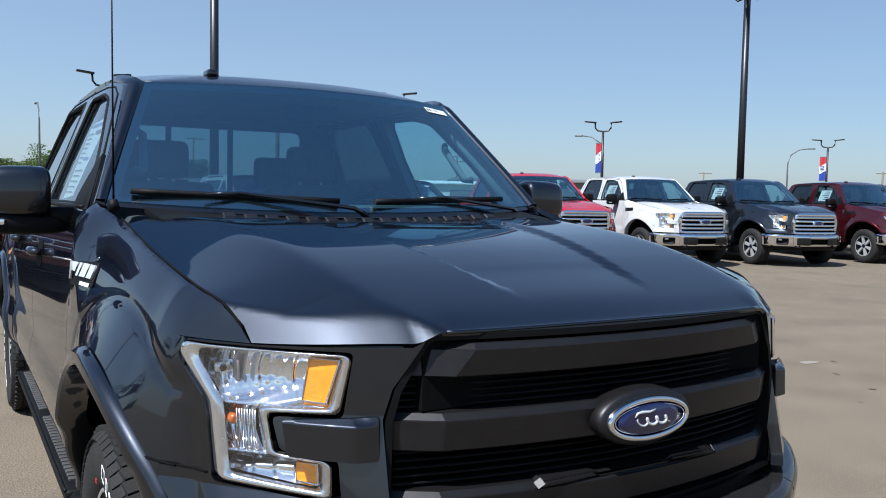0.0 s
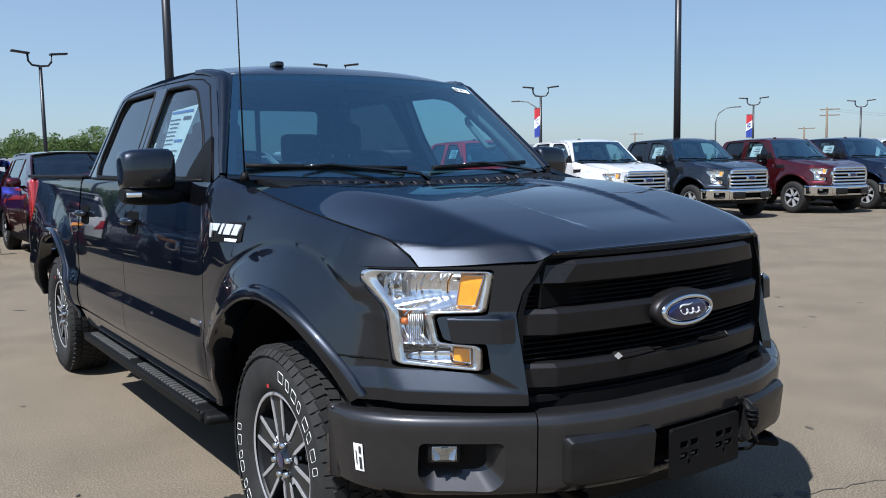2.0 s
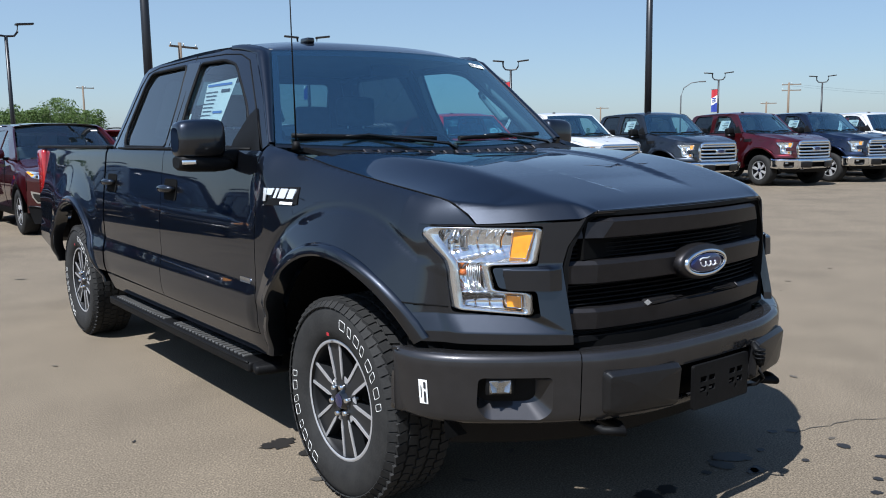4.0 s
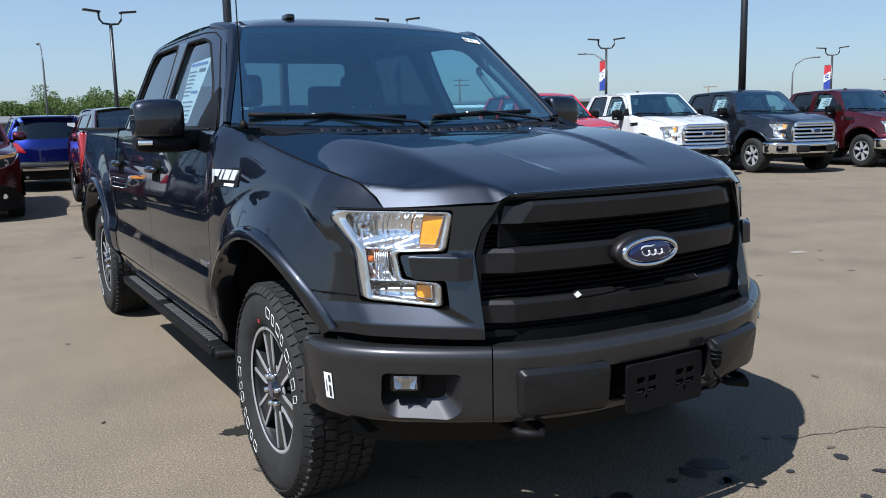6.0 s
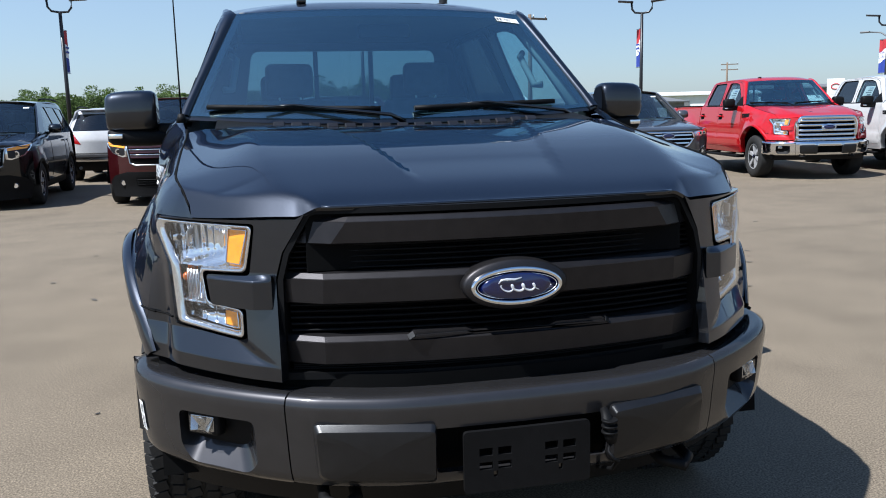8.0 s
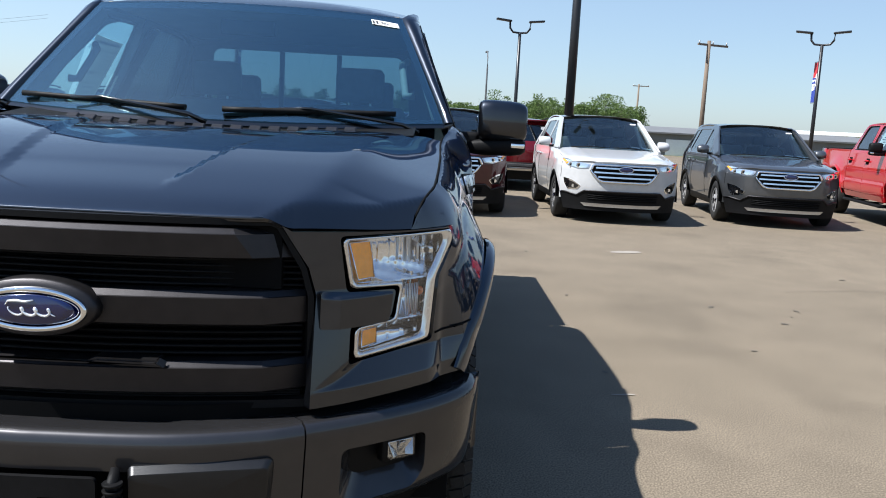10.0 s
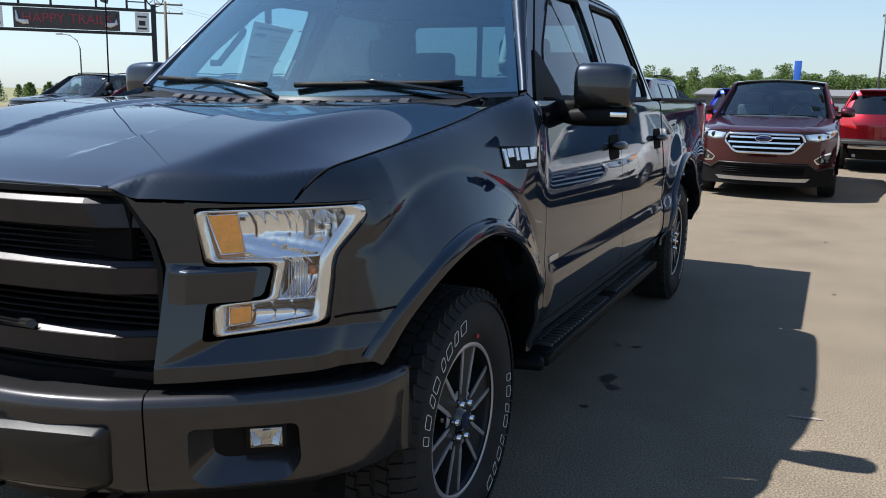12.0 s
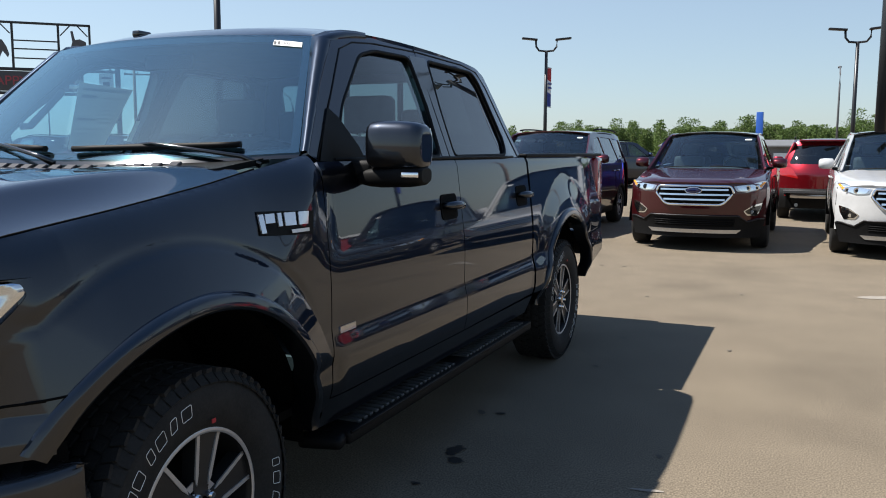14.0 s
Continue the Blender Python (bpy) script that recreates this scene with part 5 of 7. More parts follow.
        part("plug", tube([(0.205, -1.05, 0.630), (0.207, -1.075, 0.60), (0.212, -1.08, 0.57), (0.214, -1.08, 0.55)], [0.010, 0.016, 0.018, 0.013], 8), BLACK, cable)
        part("cord", tube([(0.214, -1.08, 0.55), (0.20, -1.085, 0.53), (0.215, -1.09, 0.51), (0.23, -1.085, 0.50), (0.225, -1.06, 0.47), (0.21, -1.0, 0.45)], 0.006, 6), BLACK, cable)
        for zq in (0.575, 0.59, 0.605):
            part("plug_ring", tube([(0.209, -1.078, zq), (0.209, -1.078, zq + 0.006)], 0.021, 10), BLACK, cable)
    part("air_dam", loft([[(x, y + 0.10, 0.455), (x, y + 0.16, 0.36)] for x, y in [bump_xy(u) for u in np.linspace(-0.95, 0.95, 21)]]), BLACK, root, "black lower air dam")
    part("bumper_backing", loft([[(x * 0.93, y + 0.10, 0.73), (x * 0.93, y + 0.12, 0.46)] for x, y in [bump_xy(u) for u in np.linspace(-1.2, 1.2, 25)]]), VOID, root)
    # bed inside, tailgate, rear bumper
    part("bed_floor", box((1.7, 1.95, 0.04), (0, 3.91, 0.88)), BLACK, root)
    for s in (-1, 1):
        part("bed_wall", box((0.03, 1.95, 0.48), (s * 0.86, 3.91, 1.12)), BLACK, root)
    part("bed_front", box((1.8, 0.03, 0.48), (0, 2.955, 1.12)), BLACK, root)
    part("tailgate", box((1.62, 0.06, 0.52), (0, 4.87, 1.115), 0.02), paint, root)
    part("rear_bumper", box((1.85, 0.16, 0.20), (0, 4.98, 0.66), 0.04), bump_mat, root)
    return root


pickup(PAINT, "dark grey metallic crew-cab pickup truck parked on asphalt")


# ---- crossovers ----
MIDSIZE = dict(W=0.965, wb=2.85, fo=0.95, ro=0.98, H=1.74, belt=1.13, hf=0.97, hr=1.14, yw=0.42, yt=1.35, yr=3.25, rails=False, grille="hex")
LARGE = dict(W=1.0, wb=2.86, fo=0.92, ro=1.22, H=1.79, belt=1.17, hf=1.03, hr=1.19, yw=0.50, yt=1.38, yr=3.60, rails=True, grille="slats")
COMPACT = dict(W=0.92, wb=2.69, fo=0.90, ro=0.93, H=1.68, belt=1.12, hf=0.90, hr=1.12, yw=0.40, yt=1.28, yr=3.10, rails=True, grille="hex")


def crossover(paint, label, st, tail=False, group="parked cars"):
    """A crossover, nose towards -y, front axle at y = 0."""
    root = thing("crossover", label, "car", group)
    W, wb, fo, ro, H, belt, hf, hr, yw, yt, yr = [st[k] for k in ("W", "wb", "fo", "ro", "H", "belt", "hf", "hr", "yw", "yt", "yr")]
    az, yb = 0.36, wb + ro
    step = 0.09
    tab = [(0.25, 0.92), (0.42, 0.965), (0.62, 1.0), (0.85, 0.995), (belt - 0.08, 0.975), (belt, 0.945)]

    def nose(u):
        return -fo + fo * 0.52 * (abs(u) / W) ** 2.8

    def sx(y, z):
        x = W * lerp_table(tab, z)
        x -= 0.32 * max(0.0, -0.1 - y) ** 2 + 0.22 * max(0.0, y - wb - 0.15) ** 2
        for ya in (0.0, wb):
            x += 0.012 * smooth(0.60, 0.46, math.hypot(y - ya, z - az)) * smooth(0.3, 0.5, z)
        return x

    def zs(y):
        return hf - 0.01 + (belt - hf + 0.01) * smooth(-0.75, yw + 0.35, y)

    def fender(s):
        def place(y, v):
            z1 = zs(y)
            if v <= z1 - 0.09:
                return (s * sx(y, v), y, v)
            th = min(1.0, (v - z1 + 0.09) / 0.09) * math.pi / 2
            return (s * (sx(y, z1 - 0.09) - 0.085 * smooth(yw + 0.5, 0.0, y) * (1 - math.cos(th))), y, z1 - 0.09 + 0.09 * math.sin(th))
        return place

    def gx(y, z):
        t = (z - belt) / (H - belt)
        return W * 0.945 - 0.24 * t - 0.03 * smooth(yr - 0.4, yb - 0.1, y) - 0.03 * smooth(yw + 0.9, yw, y)

    def hz(x, y):
        d = max(0.0, y - nose(x))
        q = d / (yw - nose(x))
        return hf + 0.035 * (1 - math.exp(-d / 0.05)) + (hr - hf - 0.035) * q ** 0.9 - 0.05 * (abs(x) / W) ** 3 + 0.012 * smooth(0.5, 0.56, abs(x) / W) * smooth(0.85, 0.7, abs(x) / W)

    def notch(ya):
        a = math.degrees(math.asin((0.36 - az) / 0.42))
        return [(ya - 0.42 * math.cos(radians(q)), az + 0.42 * math.sin(radians(q))) for q in np.linspace(a, 180 - a, 18)]

    y0, y1 = nose(W * 0.97) + 0.01, wb + ro * 0.62
    for s in (-1, 1):
        fl = s > 0
        out = [(y0, 0.36)] + notch(0.0) + [(0.46, 0.30), (wb - 0.46, 0.30)] + notch(wb) + [(y1, 0.40), (y1, belt)] + [(y, zs(y)) for y in np.linspace(yw + 0.6, y0, 12)]
        sheet("body_side", out, fender(s), paint, root, step=step, depth=0.02, flip=not fl)
        part("side_cladding", loft([[(s * (sx(y, 0.30) - 0.03), y, 0.24), (s * (sx(y, 0.32) + 0.008), y, 0.27), (s * (sx(y, 0.36) + 0.006), y, 0.37)] for y in np.linspace(0.45, wb - 0.45, 7)]), BLACK, root)
        for ya in (0.0, wb):
            rows = []
            for i in range(15):
                a = math.pi * i / 14
                rows.append([(s * (sx(ya, 0.6) + 0.010), ya - r * math.cos(a), az + r * math.sin(a)) for r in (0.425, 0.375)] + [(s * (W - 0.35), ya - 0.40 * math.cos(a), az + 0.40 * math.sin(a))])
            part("arch_lining", loft(rows), BLACK, root)
            w = wheel(root, (s * (W - 0.115), ya, az), s, True, dark=False)
            w.scale = (0.86, 0.885, 0.885)
        for yq in (yw + 0.55, (yw + yb) / 2 + 0.15, wb - 0.10):
            part("door_gap", tube([(s * (sx(yq, z) + 0.0005), yq, z) for z in np.linspace(0.42, belt, 6)], 0.004, 4), BLACK, root)
        for yq in ((yw + yb) / 2 + 0.02, wb - 0.22):
            part("door_handle", box((0.03, 0.20, 0.03), (s * (sx(yq, belt - 0.14) + 0.012), yq, belt - 0.14), 0.012), paint, root)
        g = [(yw - 0.02, belt), (yb - 0.30, belt), (yb - 0.42, belt + 0.25), (yr + 0.12, H - 0.09), (yr - 0.2, H - 0.045), ((yt + yr) / 2, H - 0.025), (yt + 0.25, H - 0.045), (yt, H - 0.09)]
        k = (yb - yw)
        wins = [[(yw + 0.42, belt + 0.04), ((yw + yr) / 2 - 0.06, belt + 0.04), ((yw + yr) / 2 - 0.10, H - 0.13), (yt + 0.26, H - 0.14)],
                [((yw + yr) / 2 + 0.04, belt + 0.04), (wb + 0.10, belt + 0.05), (wb - 0.02, H - 0.14), ((yw + yr) / 2, H - 0.13)],
                [(wb + 0.20, belt + 0.06), (yb - 0.45, belt + 0.12), (yr + 0.02, H - 0.17), (wb + 0.08, H - 0.14)]]
        wins = [rounded(w, 0.05) for w in wins]
        gl = lambda y, z, s=s: (s * gx(y, z), y, z)
        sheet("cab_side", g, gl, paint, root, holes=wins, step=step, depth=0.03, flip=not fl)
        for i, w in enumerate(wins):
            sheet("side_window", w, lambda y, z, s=s: (s * (gx(y, z) - 0.012), y, z), GLASS_SIDE if i == 0 else GLASS_DARK, root, step=0.3, depth=0, flip=not fl)
        m = new("wing_mirror")
        m.parent = root
        rows = []
        for t, kk in ((0.0, 0.6), (0.1, 0.95), (0.6, 1.0), (0.92, 0.85), (1.0, 0.5)):
            rows.append([(s * (W - 0.02 + 0.21 * t), yw + 0.50 + yy * kk, belt + 0.09 + zz * kk) for yy, zz in ((-0.07, -0.05), (-0.06, 0.04), (0.0, 0.085), (0.06, 0.08), (0.06, -0.06), (0.0, -0.075))])
        part("mirror_shell", loft(rows, closed=True, caps=True), paint, m)
        part("mirror_foot", box((0.12, 0.06, 0.04), (s * (W - 0.06), yw + 0.50, belt + 0.02), 0.01), BLACK, m)
        if st["rails"]:
            part("roof_rail", tube([(s * (gx(y, H) + 0.01), y, H - 0.03 + 0.055 * math.sin(math.pi * t) ** 0.3) for y, t in zip(np.linspace(yt + 0.35, yr - 0.1, 9), np.linspace(0.02, 0.98, 9))], 0.016, 6), BLACK, root)
        # lamps on the nose
        def fr(u, z, s=s, o=0.0):
            return (s * u, nose(u) + 0.05 * smooth(0.6, 0.25, z) + 0.03 * smooth(hf - 0.12, hf + 0.02, z) + o, z)
        hexed = st["grille"] == "hex"
        if hexed:
            lamp = [(0.520, hf - 0.050), (0.565, hf - 0.120), (0.70, hf - 0.135), (0.90 * W, hf - 0.085), (0.965 * W, hf + 0.02), (0.90 * W, hf + 0.015), (0.72, hf - 0.025)]
        else:
            lamp = [(0.645, hf - 0.225), (0.70, hf - 0.24), (0.88 * W, hf - 0.17), (0.965 * W, hf - 0.04), (0.97 * W, hf + 0.015), (0.635, hf - 0.045)]
        lamp = rounded(lamp, 0.015, 2)
        mid = (sum(u for u, z in lamp) / len(lamp), sum(z for u, z in lamp) / len(lamp))
        bowl = sheet("headlight", lamp, lambda u, z: fr(u, z, o=-0.004), CHROME_SOFT if hexed else SILVER, root, step=0.05, depth=0.03, flip=not fl, label="clear headlight")
        sheet("bezel", [(mid[0] + (u - mid[0]) * 0.86, mid[1] + (z - mid[1]) * 0.80) for u, z in lamp], lambda u, z: fr(u, z, o=-0.007), SATIN if not hexed else SILVER, bowl, step=0.06, depth=0.01, flip=not fl)
        for cu, r in ((0.70, 0.040), (0.81, 0.034)) if hexed else ((0.77, 0.052),):
            cz = hf - 0.075 if hexed else hf - 0.145
            part("projector_ring", tube([fr(cu, cz, o=0.0), fr(cu, cz, o=-0.014)], [r, r * 0.9], 14), CHROME, bowl)
            part("projector", tube([fr(cu, cz, o=0.0), fr(cu, cz, o=-0.018)], [r * 0.62, r * 0.5], 12), GLOSSBLACK if not hexed else RIM_PAD, bowl)
        if not hexed:
            sheet("side_marker", [(0.665, hf - 0.095), (0.91 * W, hf - 0.060), (0.955 * W, hf + 0.008), (0.655, hf - 0.052)], lambda u, z: fr(u, z, o=-0.012), AMBER, bowl, step=0.08, depth=0.01, flip=not fl, label="amber marker")
            part("lamp_trim", tube([fr(u, z, o=-0.012) for u, z in ((0.628, hf - 0.035), (0.638, hf - 0.23))], 0.012, 6), CHROME, root)
            fg = part("fog_ring", tube([fr(0.72, 0.38, o=0.0), fr(0.72, 0.38, o=-0.022)], [0.055, 0.050], 14), SATIN, root)
            part("fog_lamp", tube([fr(0.72, 0.38, o=-0.010), fr(0.72, 0.38, o=-0.026)], [0.042, 0.036], 12), SILVER, fg)
        else:
            sheet("side_marker", [(0.90 * W, hf - 0.070), (0.955 * W, hf + 0.0), (0.93 * W, hf + 0.008), (0.87 * W, hf - 0.045)], lambda u, z: fr(u, z, o=-0.011), AMBER, bowl, step=0.08, depth=0.006, flip=not fl, label="amber marker")
            fog = [(0.655, 0.575), (0.70, 0.515), (0.86 * W, 0.505), (0.915 * W, 0.60), (0.93 * W, 0.690), (0.80 * W, 0.655)]
            fm = (0.78, 0.58)
            sur = sheet("fog_surround", rounded(fog, 0.015, 2), lambda u, z: fr(u, z, o=-0.006), CHROME, root, step=0.08, depth=0.012, flip=not fl, label="chrome fog lamp surround")
            sheet("fog_pocket", rounded([(fm[0] + (u - fm[0]) * 0.80, fm[1] + (z - fm[1]) * 0.70 - 0.002) for u, z in fog], 0.012, 2), lambda u, z: fr(u, z, o=-0.010), GLOSSBLACK, sur, step=0.08, depth=0, flip=not fl)
            part("fog_lamp", tube([fr(0.76, 0.565, o=-0.006), fr(0.76, 0.565, o=-0.016)], 0.026, 10), SILVER, sur)
        # fascia seams: from lamp to wheel arch, and the hood's edge
        part("fascia_seam", tube([fr(u, z, o=-0.001) for u, z in ((0.955 * W, hf - 0.04), (0.965 * W, hf - 0.16), (0.968 * W, hf - 0.28))], 0.0035, 4), VOID, root)
        # tail lamps
        def rr(u, z, s=s, o=0.0):
            return (s * u, yb - ro * 0.38 * (abs(u) / W) ** 3 - 0.10 * smooth(0.9, 1.2, z) + o, z)
        sheet("tail_lamp", rounded([(0.56 * W, belt - 0.27), (0.97 * W, belt - 0.20), (0.97 * W, belt - 0.02), (0.74 * W, belt - 0.04)], 0.03, 2), lambda u, z: rr(u, z, o=0.006), RED_LENS, root, step=0.08, depth=0.02, flip=fl, label="red tail lamp")
        part("reflector", box((0.10, 0.02, 0.03), rr(0.80 * W, 0.52, o=0.05)), RED_LENS, root)
        part("tail_pipe", tube([(s * 0.55, yb - 0.2, 0.33), (s * 0.55, yb + 0.02, 0.33)], 0.035, 10), CHROME_SOFT, root)
        for yy in (1.45, 2.35):
            part("seat_back", box((0.50, 0.14, 0.62), (s * 0.40, yy + 0.25, belt - 0.12), 0.06), CLOTH, root)
            part("headrest", box((0.26, 0.09, 0.17), (s * 0.40, yy + 0.32, belt + 0.30), 0.04), CLOTH, root)

    # nose sheet
    def front(u, z):
        return (u, nose(u) + 0.05 * smooth(0.6, 0.25, z) + 0.03 * smooth(hf - 0.12, hf + 0.02, z), z)
    lim = 0.97 * W
    sheet("front_fascia", [(-lim, 0.36), (lim, 0.36), (lim, hf - 0.01), (-lim, hf - 0.01)], front, paint, root, step=0.07, depth=0.02)
    def off(o):
        return lambda u, z: tuple(Vector(front(u, z)) + Vector((0, o, 0)))
    hexed = st["grille"] == "hex"
    if hexed:
        low = [(-0.90 * W, 0.20), (0.90 * W, 0.20), (0.97 * W, 0.46), (0.90 * W, 0.455), (0.74 * W, 0.415), (0.62 * W, 0.50), (-0.62 * W, 0.50), (-0.74 * W, 0.415), (-0.90 * W, 0.455), (-0.97 * W, 0.46)]
        sheet("lower_bumper", low, off(-0.010), BLACK, root, step=0.08, depth=0.03)
        trim = [(-0.95 * W, 0.462), (-0.88 * W, 0.462), (-0.73 * W, 0.425), (-0.62 * W, 0.507), (0.62 * W, 0.507), (0.73 * W, 0.425), (0.88 * W, 0.462), (0.95 * W, 0.462)]
        part("bumper_edge", tube([off(-0.014)(u, z) for u, z in refine(trim + trim[::-1], 0.08)[:len(refine(trim + trim[::-1], 0.08)) // 2]], 0.012, 6), SATIN, root)
        # no real opening: a near-black sheet paints the mouth's shade
        sheet("lower_mouth", [(-0.56 * W, 0.355), (0.56 * W, 0.355), (0.58 * W, 0.47), (-0.58 * W, 0.47)], off(-0.013), VOID, root, step=0.1, depth=0)
        for z in (0.385, 0.412, 0.44):
            part("mouth_slat", tube([off(-0.016)(u, z) for u in np.linspace(-0.56 * W, 0.56 * W, 11)], 0.006, 4), BLACK, root)
        sheet("skid_plate", [(-0.60 * W, 0.262), (0.60 * W, 0.262), (0.66 * W, 0.312), (-0.66 * W, 0.312)], off(-0.028), CHROME_SOFT, root, step=0.08, depth=0.03, label="silver skid plate")
        shape = [(-0.34, hf - 0.310), (0.34, hf - 0.310), (0.40, hf - 0.290), (0.530, hf - 0.145), (0.485, hf - 0.050), (-0.485, hf - 0.050), (-0.530, hf - 0.145), (-0.40, hf - 0.290)]
        zb = [hf - 0.100, hf - 0.170, hf - 0.240]
        half = 0.020
    else:
        low = [(-0.90 * W, 0.16), (0.90 * W, 0.16), (0.95 * W, 0.40), (0.86 * W, 0.50), (0.66 * W, 0.555), (-0.66 * W, 0.555), (-0.86 * W, 0.50), (-0.95 * W, 0.40)]
        sheet("lower_bumper", low, off(-0.012), BLACK, root, step=0.08, depth=0.03)
        # near-black sheet on the bumper paints the shade of an opening
        sheet("lower_mouth", rounded([(-0.50, 0.33), (0.50, 0.33), (0.52, 0.47), (-0.52, 0.47)], 0.02, 2), off(-0.015), VOID, root, step=0.1, depth=0)
        for z in (0.36, 0.395, 0.43):
            part("mouth_slat", tube([off(-0.018)(u, z) for u in np.linspace(-0.49, 0.49, 9)], 0.007, 4), BLACK, root)
        shape = [(-0.50, hf - 0.36), (0.50, hf - 0.36), (0.58, hf - 0.33), (0.625, hf - 0.035), (-0.625, hf - 0.035), (-0.58, hf - 0.33)]
        zb = [hf - 0.075, hf - 0.155, hf - 0.235]
        half = 0.030
    # flat near-black sheet paints the shade between the grille bars
    gr = sheet("grille", rounded(shape, 0.03, 2), off(-0.006), VOID, root, step=0.1, depth=0.02)
    for n, z in enumerate(zb):
        w = 0.500 - abs(z - (hf - 0.145)) * 0.90 if hexed else 0.60 - (hf - z) * 0.12
        part("grille_bar", loft([[(x, nose(x) - dy, z + dz) for dz, dy in ((half, 0.006), (half * 0.7, 0.030), (-half * 0.5, 0.034), (-half, 0.010))] for x in np.linspace(-w, w, 11)], smooth_faces=False), CHROME if hexed else paint, gr)
        if not hexed and n:
            part("grille_edge", tube([(x, nose(x) - 0.034, z + half + 0.006) for x in np.linspace(-w, w, 11)], 0.010, 6), CHROME, gr)
    ring = rounded(shape, 0.03, 2)
    if hexed:
        part("grille_surround", tube([off(-0.014)(u, z) for u, z in refine(ring, 0.08) + ring[:1]], 0.020, 6), CHROME, gr)
    else:
        lower = [(-0.628, hf - 0.05), (-0.585, hf - 0.33), (-0.50, hf - 0.365), (0.50, hf - 0.365), (0.585, hf - 0.33), (0.628, hf - 0.05)]
        part("grille_surround", tube([off(-0.012)(u, z) for u, z in refine(lower, 0.08)[:-12]] + [off(-0.012)(*lower[-1])], 0.014, 6), CHROME_SOFT, gr)
    oval_badge(gr, (0, -fo - 0.044, hf - (0.110 if hexed else 0.155)), 0.235, 0.098, lod=True)
    # hood
    hl = W - 0.075
    edge = [(x, nose(x)) for x in np.linspace(-hl, hl, 21)]
    sheet("hood", edge + [(hl, yw + 0.16), (0.5, yw + 0.03), (0, yw), (-0.5, yw + 0.03), (-hl, yw + 0.16)], lambda x, y: (x, y, hz(x, y)), paint, root, step=0.08, depth=0.02)

    # glass, roof
    def ws(u, t):
        w = 0.80 * W + 0.06 - 0.16 * t
        return (u * w, yw - 0.04 + 0.20 * u * u * (1 - 0.4 * t) + (yt - yw + 0.02) * t, hr - 0.015 - 0.03 * u * u + (H - 0.035 - hr - 0.03 * u * u) * t + 0.05 * t * (1 - t))
    us = np.linspace(-1, 1, 11)
    sheet("windscreen", [(u, 0) for u in us] + [(u, 1) for u in us[::-1]], ws, GLASS_SIDE, root, step=0.2, depth=0)
    for s in (-1, 1):
        rows = []
        for t in np.linspace(0, 1, 7):
            a = Vector(ws(s, t))
            y, z = yw - 0.02 + (yt - yw + 0.02) * t, belt + (H - 0.09 - belt) * t
            b = Vector((s * gx(y, z), y, z))
            rows.append([a + Vector((0, 0.02, -0.02)), a, (a + b) / 2 + Vector((s * 0.012, -0.012, 0.01)), b, b + Vector((-s * 0.03, 0.03, 0))])
        part("windscreen_pillar", loft(rows), paint, root)

    def roof(u, v):
        a = Vector(ws(u, 1.0))
        y = a.y + (yr - a.y) * v
        w = 0.80 * W - 0.10 + 0.035 * smooth(0, 0.3, v)
        return (u * w, y, H - 0.035 + 0.035 * math.sin(math.pi * min(1, v * 0.75 + 0.1)) - 0.045 * abs(u) ** 3 - 0.05 * smooth(0.6, 1.0, v) * v)
    vs = np.linspace(0.1, 0.9, 6)
    sheet("roof", [(u, 0) for u in us] + [(1, v) for v in vs] + [(u, 1) for u in us[::-1]] + [(-1, v) for v in vs[::-1]], roof, GLOSSBLACK if st is MIDSIZE else paint, root, step=0.18, depth=0.02)
    part("windscreen_label", box((0.10, 0.004, 0.03), tuple(Vector(ws(0.80, 0.86)) + Vector((0, -0.01, 0.008))), turn=Matrix.Rotation(radians(-50), 4, "X")), WHITE_INK, root, "pale windscreen label")
    for x0, x1 in ((-0.05, -0.62), (0.62, 0.06)):
        a, b = (Vector(ws(x / 0.8, 0.05)) + Vector((0, -0.02, 0.015)) for x in (x0, x1))
        part("wiper", tube([a, (a + b) / 2 + Vector((0, 0, 0.01)), b], 0.008, 5), BLACK, root)

    # tail
    def rear(u, z):
        return (u, yb - ro * 0.38 * (abs(u) / W) ** 3 - 0.10 * smooth(0.9, 1.2, z) - (yb - 0.1 - yr) * smooth(belt - 0.05, H + 0.12, z), z)
    rw = rounded([(-0.78 * W, belt + 0.03), (0.78 * W, belt + 0.03), (0.64 * W, H - 0.15), (-0.64 * W, H - 0.15)], 0.05)
    sheet("tailgate", [(-lim, 0.50), (lim, 0.50), (lim, belt - 0.02), (0.72 * W, H - 0.10), (0.5 * W, H - 0.06), (-0.5 * W, H - 0.06), (-0.72 * W, H - 0.10), (-lim, belt - 0.02)], rear, paint, root, holes=[rw], step=0.08, depth=0.02, flip=True)
    sheet("rear_window", rw, rear, GLASS_DARK, root, step=0.2, depth=0, flip=True)
    part("window_sheet", box((0.16, 0.004, 0.10), (-0.50 * W, rear(-0.50 * W, H - 0.24)[1] + 0.012, H - 0.24)), WHITE_INK, root, "white sheet in the rear window")
    part("spoiler", box((1.1, 0.22, 0.04), (0, yr + 0.06, H - 0.055), 0.015), paint, root)
    part("rear_bumper", loft([[(u, rear(u, 0.6)[1] + d, z) for d, z in ((0.0, 0.66), (0.05, 0.63), (0.055, 0.40), (0.0, 0.26))] for u in np.linspace(-0.96 * W, 0.96 * W, 15)]), BLACK, root)
